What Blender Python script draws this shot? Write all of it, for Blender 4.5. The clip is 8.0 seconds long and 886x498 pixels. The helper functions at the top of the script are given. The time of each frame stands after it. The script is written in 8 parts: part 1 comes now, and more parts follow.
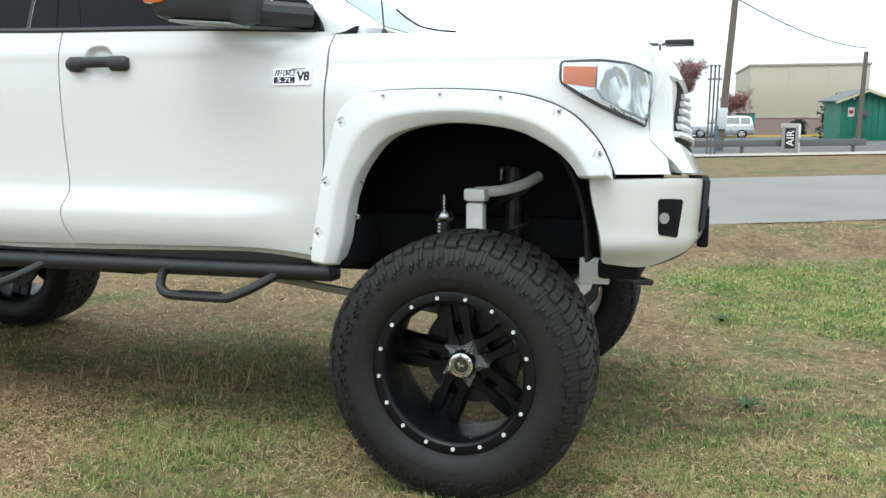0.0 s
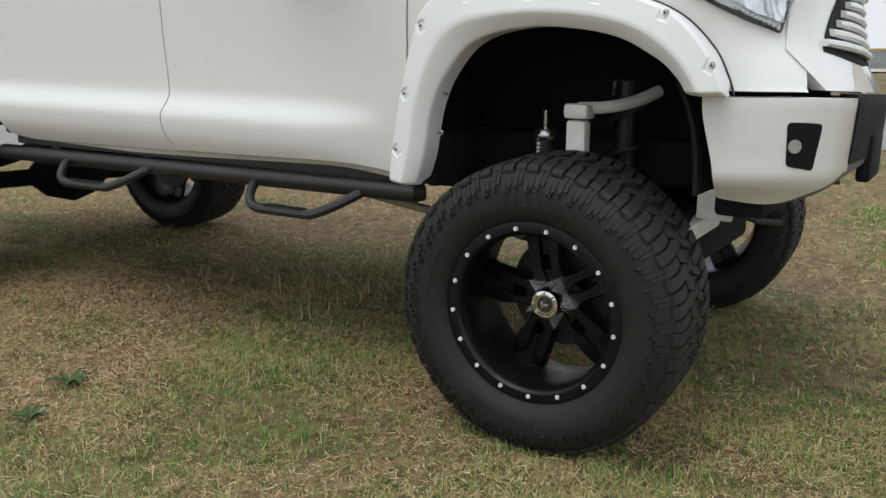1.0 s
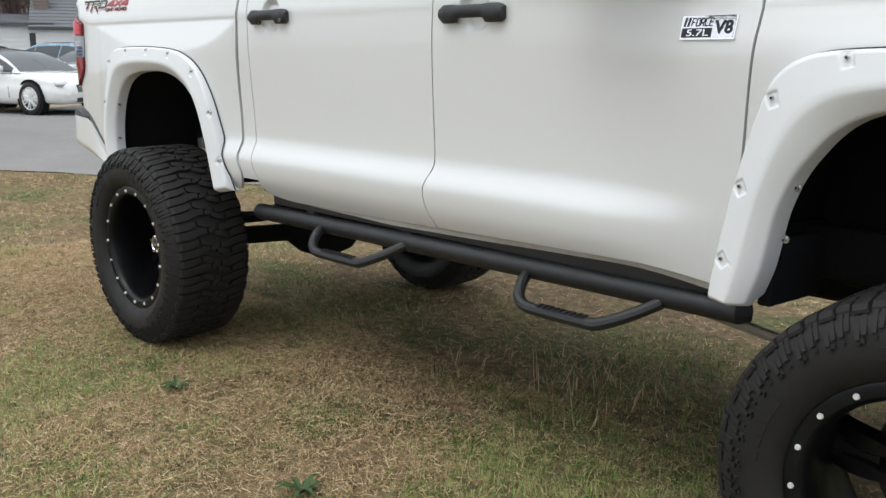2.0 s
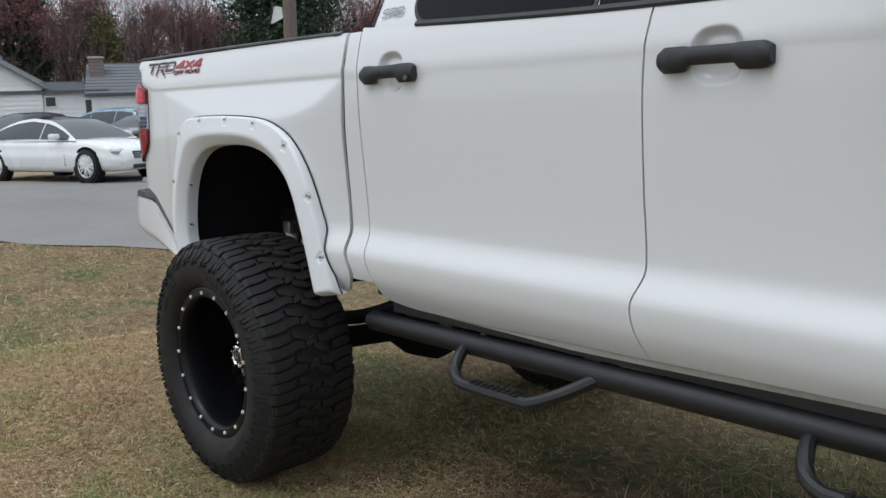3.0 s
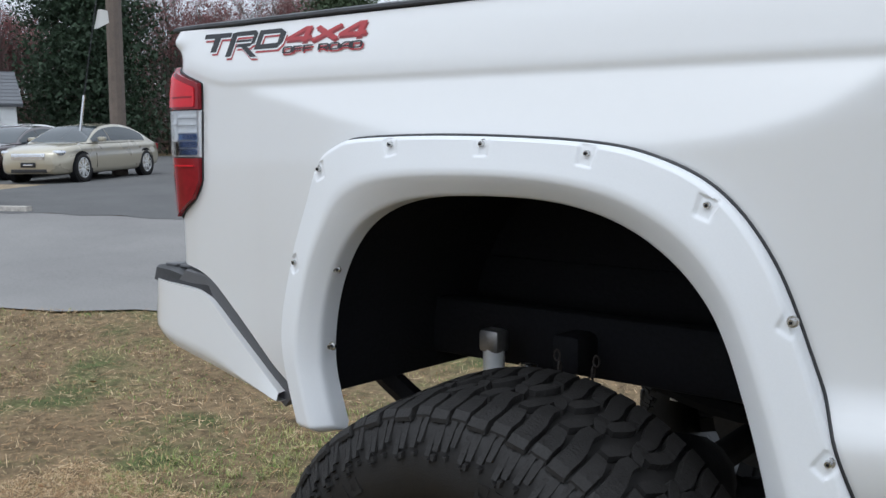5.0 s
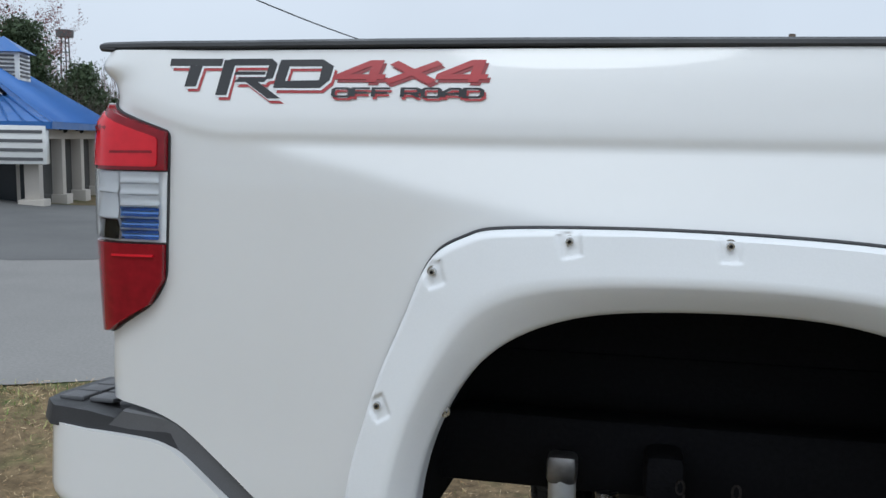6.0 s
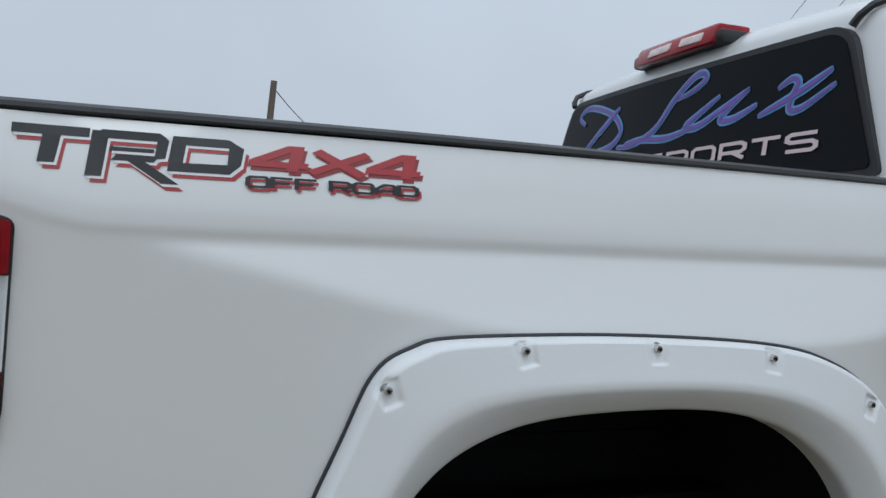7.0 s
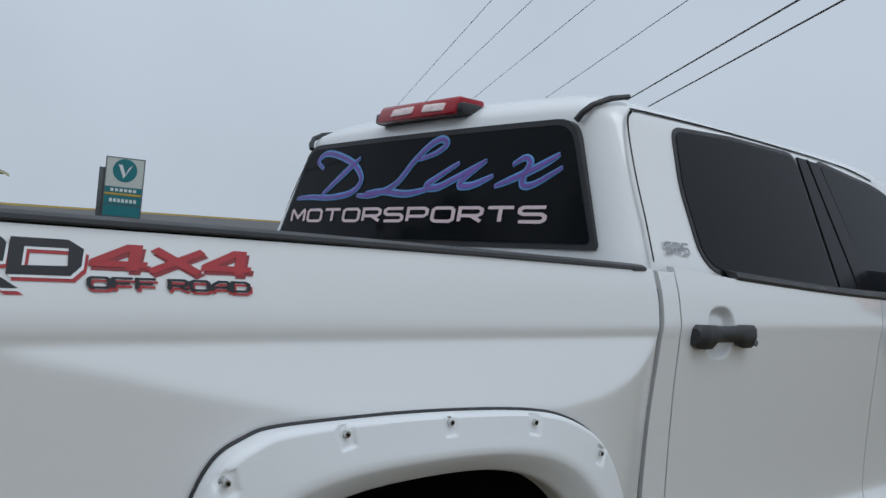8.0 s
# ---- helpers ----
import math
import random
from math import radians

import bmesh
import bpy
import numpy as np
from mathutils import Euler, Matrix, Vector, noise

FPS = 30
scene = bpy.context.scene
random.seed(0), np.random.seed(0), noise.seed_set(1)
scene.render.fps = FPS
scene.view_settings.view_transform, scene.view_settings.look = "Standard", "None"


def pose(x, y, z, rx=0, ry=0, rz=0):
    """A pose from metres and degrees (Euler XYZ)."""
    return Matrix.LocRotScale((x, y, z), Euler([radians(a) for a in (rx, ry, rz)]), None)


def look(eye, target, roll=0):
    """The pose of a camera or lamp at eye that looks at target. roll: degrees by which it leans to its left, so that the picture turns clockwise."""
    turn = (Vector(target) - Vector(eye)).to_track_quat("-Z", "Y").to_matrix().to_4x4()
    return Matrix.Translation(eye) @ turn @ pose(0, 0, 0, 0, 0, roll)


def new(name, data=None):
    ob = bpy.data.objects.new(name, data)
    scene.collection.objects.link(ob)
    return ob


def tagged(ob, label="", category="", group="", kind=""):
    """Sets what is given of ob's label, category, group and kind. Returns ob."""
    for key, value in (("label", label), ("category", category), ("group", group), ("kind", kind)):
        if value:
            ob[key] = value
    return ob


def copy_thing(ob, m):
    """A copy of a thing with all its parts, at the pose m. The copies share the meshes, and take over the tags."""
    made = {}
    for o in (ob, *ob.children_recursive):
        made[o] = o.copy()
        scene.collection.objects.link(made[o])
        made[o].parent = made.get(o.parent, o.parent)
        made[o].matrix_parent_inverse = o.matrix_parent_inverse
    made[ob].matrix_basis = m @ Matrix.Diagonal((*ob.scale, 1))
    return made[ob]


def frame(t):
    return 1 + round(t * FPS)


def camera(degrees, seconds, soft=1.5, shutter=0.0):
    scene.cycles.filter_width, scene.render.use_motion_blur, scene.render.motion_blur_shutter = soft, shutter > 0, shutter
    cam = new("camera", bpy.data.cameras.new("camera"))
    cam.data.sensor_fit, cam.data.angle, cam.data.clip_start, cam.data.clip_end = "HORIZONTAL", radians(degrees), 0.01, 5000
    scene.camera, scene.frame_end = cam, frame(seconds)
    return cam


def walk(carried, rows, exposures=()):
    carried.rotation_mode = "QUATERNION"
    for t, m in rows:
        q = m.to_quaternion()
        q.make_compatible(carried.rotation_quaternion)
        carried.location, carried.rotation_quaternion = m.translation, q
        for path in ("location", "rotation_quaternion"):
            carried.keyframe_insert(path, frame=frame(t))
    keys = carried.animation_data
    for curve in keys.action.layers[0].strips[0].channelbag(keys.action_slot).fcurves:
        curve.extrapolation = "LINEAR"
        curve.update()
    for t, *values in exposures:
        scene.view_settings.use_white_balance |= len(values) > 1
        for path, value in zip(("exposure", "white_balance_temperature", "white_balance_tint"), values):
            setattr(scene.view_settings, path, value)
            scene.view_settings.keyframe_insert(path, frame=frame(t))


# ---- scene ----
cam = camera(52.9, 8.0)

PATH = [
    (0, (0.842, -2.86, 1.404), (0.27, -0.97, 1.085), -0.3),
    (0.5, (1.023, -2.567, 1.388), (0.234, -0.779, 0.963), 0.1),
    (1, (1.081, -2.386, 1.381), (0.114, -0.712, 0.87), -0.2),
    (1.2, (1.034, -2.293, 1.403), (-0.02, -0.675, 0.884), -0.5),
    (1.5, (0.856, -2.159, 1.441), (-0.33, -0.621, 0.962), -0.5),
    (2, (0.543, -1.924, 1.443), (-0.857, -0.561, 1.016), 0.1),
    (2.2, (0.381, -1.783, 1.481), (-1.079, -0.484, 1.059), -0.5),
    (3.3, (-0.756, -1.535, 1.481), (-2.233, -0.217, 1.192), -2.0),
    (3.5, (-0.994, -1.49, 1.494), (-2.452, -0.154, 1.2), -1.9),
    (4, (-1.599, -1.455, 1.465), (-2.949, -0.015, 1.139), -0.8),
    (4.5, (-2.187, -1.372, 1.465), (-3.466, 0.133, 1.15), -0.2),
    (4.7, (-2.419, -1.317, 1.47), (-3.675, 0.212, 1.178), -0.4),
    (5.8, (-3.636, -1.164, 1.591), (-4.247, 0.723, 1.33), 0.3),
    (6, (-3.841, -1.132, 1.603), (-4.256, 0.81, 1.361), 0.9),
    (6.5, (-4.264, -1.064, 1.637), (-4.125, 0.922, 1.446), 3.0),
    (7, (-4.506, -0.971, 1.676), (-3.786, 0.891, 1.554), 3.6),
    (7.5, (-4.703, -0.944, 1.754), (-3.522, 0.669, 1.677), 4.9),
    (8, (-4.777, -0.947, 1.817), (-3.434, 0.533, 1.745), 6.3),
]
EXPOSURES = [(0, .95, 5960, -1), (0.5, 0.5, 6120, 2.5), (1.0, 0.4, 6300, 5.5), (1.5, 0.55, 6250, 6.5), (2.2, 0.55, 6120, 6.5), (3.3, 0.13, 5850, 7), (4.0, 0.23, 5800, 7.5), (4.7, 0.35, 5750, 7.5), (6.0, 0.16, 5680, 5), (7.0, -0.20, 5680, 4.5), (8, -0.28, 5680, 5)]
walk(cam, [(t, look(eye, target, roll)) for t, eye, target, roll in PATH], EXPOSURES)

# ---- world and light ----
world = bpy.data.worlds.new("overcast_sky")
scene.world = world
world.use_nodes = True
wn, wl = world.node_tree.nodes, world.node_tree.links
wn.clear()
w_out = wn.new("ShaderNodeOutputWorld")
w_bg = wn.new("ShaderNodeBackground")
w_sky = wn.new("ShaderNodeTexSky")
w_sky.sky_type, w_sky.sun_disc = "NISHITA", False
w_sky.sun_elevation, w_sky.sun_rotation = radians(58), radians(200)
w_sky.air_density, w_sky.dust_density = 1.0, 6.0
w_geo = wn.new("ShaderNodeTexCoord")
w_sep = wn.new("ShaderNodeSeparateXYZ")
w_ramp = wn.new("ShaderNodeValToRGB")
w_ramp.color_ramp.elements[0].position, w_ramp.color_ramp.elements[0].color = 0.0, (6.9, 6.95, 7.2, 1)
w_ramp.color_ramp.elements[1].position, w_ramp.color_ramp.elements[1].color = 0.9, (11.8, 11.85, 12.0, 1)
w_mid = w_ramp.color_ramp.elements.new(0.32)
w_mid.color = (7.5, 7.55, 7.8, 1)
w_cloud = wn.new("ShaderNodeTexNoise")
w_cloud.inputs["Scale"].default_value, w_cloud.inputs["Detail"].default_value = 2.2, 5
w_cr = wn.new("ShaderNodeMapRange")
w_cr.inputs["To Min"].default_value, w_cr.inputs["To Max"].default_value = 0.84, 1.16
w_mul = wn.new("ShaderNodeMix")
w_mul.data_type, w_mul.blend_type = "RGBA", "MULTIPLY"
w_mul.inputs[0].default_value = 1.0
w_mix = wn.new("ShaderNodeMix")
w_mix.data_type = "RGBA"
w_mix.inputs[0].default_value = 0.92
wl.new(w_geo.outputs["Generated"], w_sep.inputs[0])
wl.new(w_sep.outputs["Z"], w_ramp.inputs[0])
wl.new(w_geo.outputs["Generated"], w_cloud.inputs["Vector"])
wl.new(w_cloud.outputs["Fac"], w_cr.inputs["Value"])
wl.new(w_ramp.outputs["Color"], w_mul.inputs[6])
wl.new(w_cr.outputs["Result"], w_mul.inputs[7])
wl.new(w_sky.outputs["Color"], w_mix.inputs[6])
wl.new(w_mul.outputs[2], w_mix.inputs[7])
wl.new(w_mix.outputs[2], w_bg.inputs["Color"])
w_bg.inputs["Strength"].default_value = 0.10
wl.new(w_bg.outputs[0], w_out.inputs[0])

sun = new("sun", bpy.data.lights.new("sun", "SUN"))
sun.data.energy, sun.data.angle, sun.data.color = 0.55, radians(25), (1.0, 0.97, 0.92)
sun.matrix_world = look((-3, -14, 26), (-2, 1, 0))

# ---- materials ----
def node_mat(name):
    m = bpy.data.materials.new(name)
    m.use_nodes = True
    n, l = m.node_tree.nodes, m.node_tree.links
    return m, n, l, n["Principled BSDF"]


def mat(name, color, rough=0.5, metal=0.0, vary=0.12, scale=8.0, bump=0.0, bscale=60.0, coat=0.0, rvary=0.1, spread=0.0, spec=0.5):
    """A surface with variation at two scales, a fine relief and, with spread, a shift from piece to piece."""
    m, n, l, p = node_mat(name)
    tc = n.new("ShaderNodeTexCoord")
    n1, n2 = n.new("ShaderNodeTexNoise"), n.new("ShaderNodeTexNoise")
    n1.inputs["Scale"].default_value, n1.inputs["Detail"].default_value = scale, 6
    n2.inputs["Scale"].default_value, n2.inputs["Detail"].default_value = bscale, 3
    l.new(tc.outputs["Object"], n1.inputs["Vector"])
    l.new(tc.outputs["Object"], n2.inputs["Vector"])
    add = n.new("ShaderNodeMath")
    add.operation = "ADD"
    l.new(n1.outputs["Fac"], add.inputs[0])
    l.new(n2.outputs["Fac"], add.inputs[1])
    last = add
    if spread:
        oi = n.new("ShaderNodeObjectInfo")
        sp = n.new("ShaderNodeMath")
        sp.operation, sp.inputs[1].default_value = "MULTIPLY_ADD", spread
        l.new(oi.outputs["Random"], sp.inputs[0])
        l.new(add.outputs[0], sp.inputs[2])
        last = sp
    mr = n.new("ShaderNodeMapRange")
    mr.inputs["From Min"].default_value, mr.inputs["From Max"].default_value = 0.6, 1.4 + spread
    mr.inputs["To Min"].default_value, mr.inputs["To Max"].default_value = 1 - vary, 1 + vary
    l.new(last.outputs[0], mr.inputs["Value"])
    hs = n.new("ShaderNodeHueSaturation")
    hs.inputs["Color"].default_value = (*color, 1)
    l.new(mr.outputs["Result"], hs.inputs["Value"])
    l.new(hs.outputs["Color"], p.inputs["Base Color"])
    rr = n.new("ShaderNodeMapRange")
    rr.inputs["From Min"].default_value, rr.inputs["From Max"].default_value = 0.3, 0.7
    rr.inputs["To Min"].default_value, rr.inputs["To Max"].default_value = max(0.02, rough - rvary), min(1, rough + rvary)
    l.new(n1.outputs["Fac"], rr.inputs["Value"])
    l.new(rr.outputs["Result"], p.inputs["Roughness"])
    p.inputs["Metallic"].default_value = metal
    p.inputs["Coat Weight"].default_value = coat
    p.inputs["Coat Roughness"].default_value = 0.04
    p.inputs["Specular IOR Level"].default_value = spec
    if bump:
        b = n.new("ShaderNodeBump")
        b.inputs["Strength"].default_value, b.inputs["Distance"].default_value = bump, 0.01
        l.new(n2.outputs["Fac"], b.inputs["Height"])
        l.new(b.outputs["Normal"], p.inputs["Normal"])
    return m


def ground_mat(name, cols, s1, s2, rough=0.95, bump=0.6, bs=90.0, vary=0.4):
    """Three colours mixed in patches by noise at two scales."""
    m, n, l, p = node_mat(name)
    tc = n.new("ShaderNodeTexCoord")
    a, b, c = [n.new("ShaderNodeTexNoise") for _ in range(3)]
    for node, s in ((a, s1), (b, s2), (c, bs)):
        node.inputs["Scale"].default_value, node.inputs["Detail"].default_value, node.inputs["Roughness"].default_value = s, 8, 0.62
        l.new(tc.outputs["Object"], node.inputs["Vector"])
    r1, r2 = n.new("ShaderNodeValToRGB"), n.new("ShaderNodeMapRange")
    e = r1.color_ramp.elements
    e[0].position, e[0].color = 0.36, (*cols[0], 1)
    e[1].position, e[1].color = 0.64, (*cols[1], 1)
    mid = e.new(0.5)
    mid.color = (*cols[2], 1)
    l.new(a.outputs["Fac"], r1.inputs[0])
    r2.inputs["From Min"].default_value, r2.inputs["From Max"].default_value = 0.3, 0.7
    r2.inputs["To Min"].default_value, r2.inputs["To Max"].default_value = 1 - vary, 1 + vary
    l.new(b.outputs["Fac"], r2.inputs["Value"])
    hs = n.new("ShaderNodeHueSaturation")
    l.new(r1.outputs["Color"], hs.inputs["Color"])
    l.new(r2.outputs["Result"], hs.inputs["Value"])
    l.new(hs.outputs["Color"], p.inputs["Base Color"])
    p.inputs["Roughness"].default_value = rough
    p.inputs["Specular IOR Level"].default_value = 0.2
    bp = n.new("ShaderNodeBump")
    bp.inputs["Strength"].default_value, bp.inputs["Distance"].default_value = bump, 0.02
    l.new(c.outputs["Fac"], bp.inputs["Height"])
    l.new(bp.outputs["Normal"], p.inputs["Normal"])
    return m


def blade_mat(name, cols, patch, rough=0.8):
    """Grass: patches by place, straws by island."""
    m, n, l, p = node_mat(name)
    tc, ge = n.new("ShaderNodeTexCoord"), n.new("ShaderNodeNewGeometry")
    a = n.new("ShaderNodeTexNoise")
    a.inputs["Scale"].default_value, a.inputs["Detail"].default_value = patch, 5
    l.new(tc.outputs["Object"], a.inputs["Vector"])
    mx = n.new("ShaderNodeMath")
    mx.operation, mx.inputs[1].default_value = "MULTIPLY_ADD", 0.50
    f, g = n.new("ShaderNodeTexNoise"), n.new("ShaderNodeMath")
    f.inputs["Scale"].default_value, f.inputs["Detail"].default_value = patch * 7, 3
    l.new(tc.outputs["Object"], f.inputs["Vector"])
    g.operation = "MULTIPLY_ADD"
    g.inputs[1].default_value, g.inputs[2].default_value = 0.9, -0.42
    l.new(f.outputs["Fac"], g.inputs[0])
    both = n.new("ShaderNodeMath")
    both.operation = "ADD"
    l.new(a.outputs["Fac"], both.inputs[0])
    l.new(g.outputs[0], both.inputs[1])
    l.new(ge.outputs["Random Per Island"], mx.inputs[0])
    sx, dry, wet = n.new("ShaderNodeSeparateXYZ"), n.new("ShaderNodeMapRange"), n.new("ShaderNodeMath")
    l.new(tc.outputs["Object"], sx.inputs[0])
    l.new(sx.outputs["X"], dry.inputs["Value"])
    dry.inputs["From Min"].default_value, dry.inputs["From Max"].default_value = -5.0, -2.2
    dry.inputs["To Min"].default_value, dry.inputs["To Max"].default_value = 0.09, -0.05
    wet.operation = "ADD"
    l.new(both.outputs[0], wet.inputs[0])
    l.new(dry.outputs["Result"], wet.inputs[1])
    l.new(wet.outputs[0], mx.inputs[2])
    r = n.new("ShaderNodeValToRGB")
    e = r.color_ramp.elements
    e[0].position, e[0].color = 0.46, (*cols[0], 1)
    e[1].position, e[1].color = 0.92, (*cols[-1], 1)
    for i, c in enumerate(cols[1:-1]):
        k = e.new(0.46 + 0.46 * (i + 1) / (len(cols) - 1))
        k.color = (*c, 1)
    l.new(mx.outputs[0], r.inputs[0])
    l.new(r.outputs["Color"], p.inputs["Base Color"])
    p.inputs["Roughness"].default_value = rough
    p.inputs["Specular IOR Level"].default_value = 0.25
    return m


PAINT = mat("white_paint", (0.72, 0.72, 0.715), 0.30, 0, 0.006, 1.5, 0, 40, coat=1.0, rvary=0.0)
FLARE = mat("satin_white", (0.76, 0.77, 0.78), 0.38, 0, 0.02, 3, 0.02, 300, rvary=0.05)
BLACK = mat("black_plastic", (0.022, 0.022, 0.024), 0.5, 0, 0.2, 12, 0.15, 400)
POWDER = mat("black_powder_coat", (0.014, 0.014, 0.016), 0.38, 0, 0.2, 14, 0.25, 500)
LINER = mat("wheel_well_liner", (0.011, 0.011, 0.013), 0.85, 0, 0.3, 9, 0.2, 90, spec=0.2)
RUBBER = mat("tyre_rubber", (0.0125, 0.0115, 0.0110), 0.66, 0, 0.25, 14, 0.12, 220, spec=0.4)
# same rubber toned lighter: the light on the lugs is put into the colour
TREAD = mat("tread_rubber", (0.0165, 0.0152, 0.0145), 0.70, 0, 0.35, 18, 0.3, 160, spec=0.35)
GLOSS = mat("gloss_black", (0.010, 0.010, 0.012), 0.14, 0, 0.05, 6, spec=0.08)
RIM = mat("satin_black_rim", (0.0045, 0.0045, 0.0058), 0.36, 0.0, 0.2, 10, 0.05, 200, spec=0.28)
CHROME = mat("chrome", (0.78, 0.78, 0.78), 0.07, 1.0, 0.03, 6, 0, 60, rvary=0.03)
BRIGHT = mat("bright_plated_steel", (0.80, 0.80, 0.79), 0.35, 0.25, 0.05, 30)
LAMP_WHITE = mat("silvered_lamp", (0.88, 0.89, 0.91), 0.16, 0.12, 0.08, 14)
LAMP_MIRROR = mat("lamp_mirror", (0.90, 0.91, 0.92), 0.10, 0.6, 0.05, 14)
STEEL = mat("zinc_steel", (0.55, 0.55, 0.55), 0.28, 1.0, 0.1, 30, 0, 60)
GREY = mat("grey_plastic", (0.10, 0.10, 0.105), 0.55, 0, 0.12, 10, 0.15, 350)
GAP = mat("panel_gap", (0.012, 0.012, 0.013), 0.9, 0, 0.1, 5, spec=0.1)
TINT = mat("tinted_glass", (0.010, 0.011, 0.013), 0.03, 0, 0.05, 3, 0, 60, rvary=0.01, spec=0.07)
WHITEMETAL = mat("white_coated_steel", (0.80, 0.79, 0.76), 0.45, 0, 0.12, 20, 0.1, 120)
RED_LENS = mat("red_lens", (0.62, 0.012, 0.025), 0.08, 0, 0.1, 4, 0, 60, coat=0.1, rvary=0.02, spec=0.3)
DARK_RED = mat("deep_red_lens", (0.22, 0.005, 0.012), 0.08, 0, 0.25, 7, 0, 60, coat=0.1, rvary=0.02, spec=0.3)
AMBER = mat("amber_reflector", (0.72, 0.17, 0.03), 0.15, 0, 0.1, 12, 0.1, 200, coat=1)
SILVER = mat("silver_reflector", (0.72, 0.73, 0.75), 0.12, 1.0, 0.1, 10, 0.1, 80)
DECAL_BLACK = mat("black_decal", (0.012, 0.013, 0.016), 0.5, 0, 0.08, 8)
DECAL_RED = mat("red_decal", (0.36, 0.03, 0.035), 0.4, 0, 0.1, 8)
DECAL_RED2 = mat("dark_red_decal", (0.24, 0.03, 0.035), 0.4, 0, 0.1, 8)
DECAL_PINK = mat("pale_pink_vinyl", (0.78, 0.62, 0.64), 0.45, 0, 0.06, 8)
DECAL_VIOLET = mat("violet_vinyl", (0.17, 0.10, 0.40), 0.4, 0, 0.25, 6)
DECAL_BLUE = mat("light_blue_vinyl", (0.16, 0.38, 0.72), 0.4, 0, 0.15, 6)


def glass_mat(name, color=(1, 1, 1), rough=0.02):
    m, n, l, p = node_mat(name)
    n.remove(p)
    g, t, mixer, fr = n.new("ShaderNodeBsdfGlossy"), n.new("ShaderNodeBsdfTransparent"), n.new("ShaderNodeMixShader"), n.new("ShaderNodeFresnel")
    t.inputs["Color"].default_value = (*color, 1)
    g.inputs["Roughness"].default_value = rough
    fr.inputs["IOR"].default_value = 1.5
    l.new(fr.outputs[0], mixer.inputs[0])
    l.new(t.outputs[0], mixer.inputs[1])
    l.new(g.outputs[0], mixer.inputs[2])
    l.new(mixer.outputs[0], n["Material Output"].inputs["Surface"])
    return m


CLEAR = glass_mat("clear_lens", (0.93, 0.95, 0.97))

# ---- mesh helpers ----
def part(name, bm, material, parent=None, label="", smooth=35):
    """Link a bmesh as one mesh object, under a thing or a part."""
    me = bpy.data.meshes.new(name)
    bm.normal_update()
    bm.to_mesh(me)
    bm.free()
    for m in (material if isinstance(material, (list, tuple)) else [material]):
        me.materials.append(m)
    ob = new(name, me)
    if smooth:
        me.polygons.foreach_set("use_smooth", [True] * len(me.polygons))
        me.set_sharp_from_angle(angle=radians(smooth))
    if parent:
        ob.parent = parent
    if label:
        ob["label"] = label
    return ob


def raw(name, verts, faces, material, parent=None, label="", smooth=0):
    me = bpy.data.meshes.new(name)
    me.from_pydata(verts, [], faces)
    me.materials.append(material)
    ob = new(name, me)
    if smooth:
        me.polygons.foreach_set("use_smooth", [True] * len(me.polygons))
        me.set_sharp_from_angle(angle=radians(smooth))
    if parent:
        ob.parent = parent
    if label:
        ob["label"] = label
    return ob


def thick(bm, depth):
    """Give a sheet of faces a thickness."""
    bm.normal_update()
    bmesh.ops.solidify(bm, geom=bm.faces[:], thickness=depth)


def thing(name, label, category, at=(0, 0, 0), rz=0.0, group="", kind=""):
    ob = new(name)
    ob.matrix_world = pose(*at, 0, 0, rz)
    return tagged(ob, label, category, group, kind)


def box(bm, x0, x1, y0, y1, z0, z1, bevel=0.0, m=None):
    vs = [bm.verts.new((x, y, z)) for x in (x0, x1) for y in (y0, y1) for z in (z0, z1)]
    fs = [bm.faces.new([vs[i] for i in f]) for f in ((0, 1, 3, 2), (4, 6, 7, 5), (0, 4, 5, 1), (2, 3, 7, 6), (0, 2, 6, 4), (1, 5, 7, 3))]
    if bevel:
        es = {e for f in fs for e in f.edges}
        out = bmesh.ops.bevel(bm, geom=list(es), offset=bevel, segments=2, affect="EDGES", profile=0.5)
        vs = [v for v in out["verts"]]
    if m is not None:
        bmesh.ops.transform(bm, matrix=m, verts=list({v for v in vs if v.is_valid}))
    return bm


def boxm(x0, x1, y0, y1, z0, z1, bevel=0.0, m=None):
    return box(bmesh.new(), x0, x1, y0, y1, z0, z1, bevel, m)


def tube(bm, pts, r, n=10, closed=False, cap=True):
    """A round tube along points; r may be a list."""
    pts = [Vector(p) for p in pts]
    k = len(pts)
    rings = []
    up = Vector((0, 0, 1))
    prev = None
    for i, p in enumerate(pts):
        a = pts[(i - 1) % k] if (closed or i) else p
        b = pts[(i + 1) % k] if (closed or i < k - 1) else p
        d = (b - a).normalized()
        side = d.cross(up)
        if side.length < 0.05:
            side = d.cross(Vector((0, 1, 0)))
        side.normalize()
        if prev is not None and side.dot(prev) < 0:
            side = -side
        prev = side
        w = side.cross(d)
        rr = r[i] if isinstance(r, (list, tuple)) else r
        rings.append([bm.verts.new(p + (side * math.cos(t) + w * math.sin(t)) * rr) for t in [2 * math.pi * j / n for j in range(n)]])
    for i in range(k if closed else k - 1):
        a, b = rings[i], rings[(i + 1) % k]
        for j in range(n):
            bm.faces.new((a[j], a[(j + 1) % n], b[(j + 1) % n], b[j]))
    if cap and not closed:
        bm.faces.new(rings[0][::-1])
        bm.faces.new(rings[-1])
    return bm


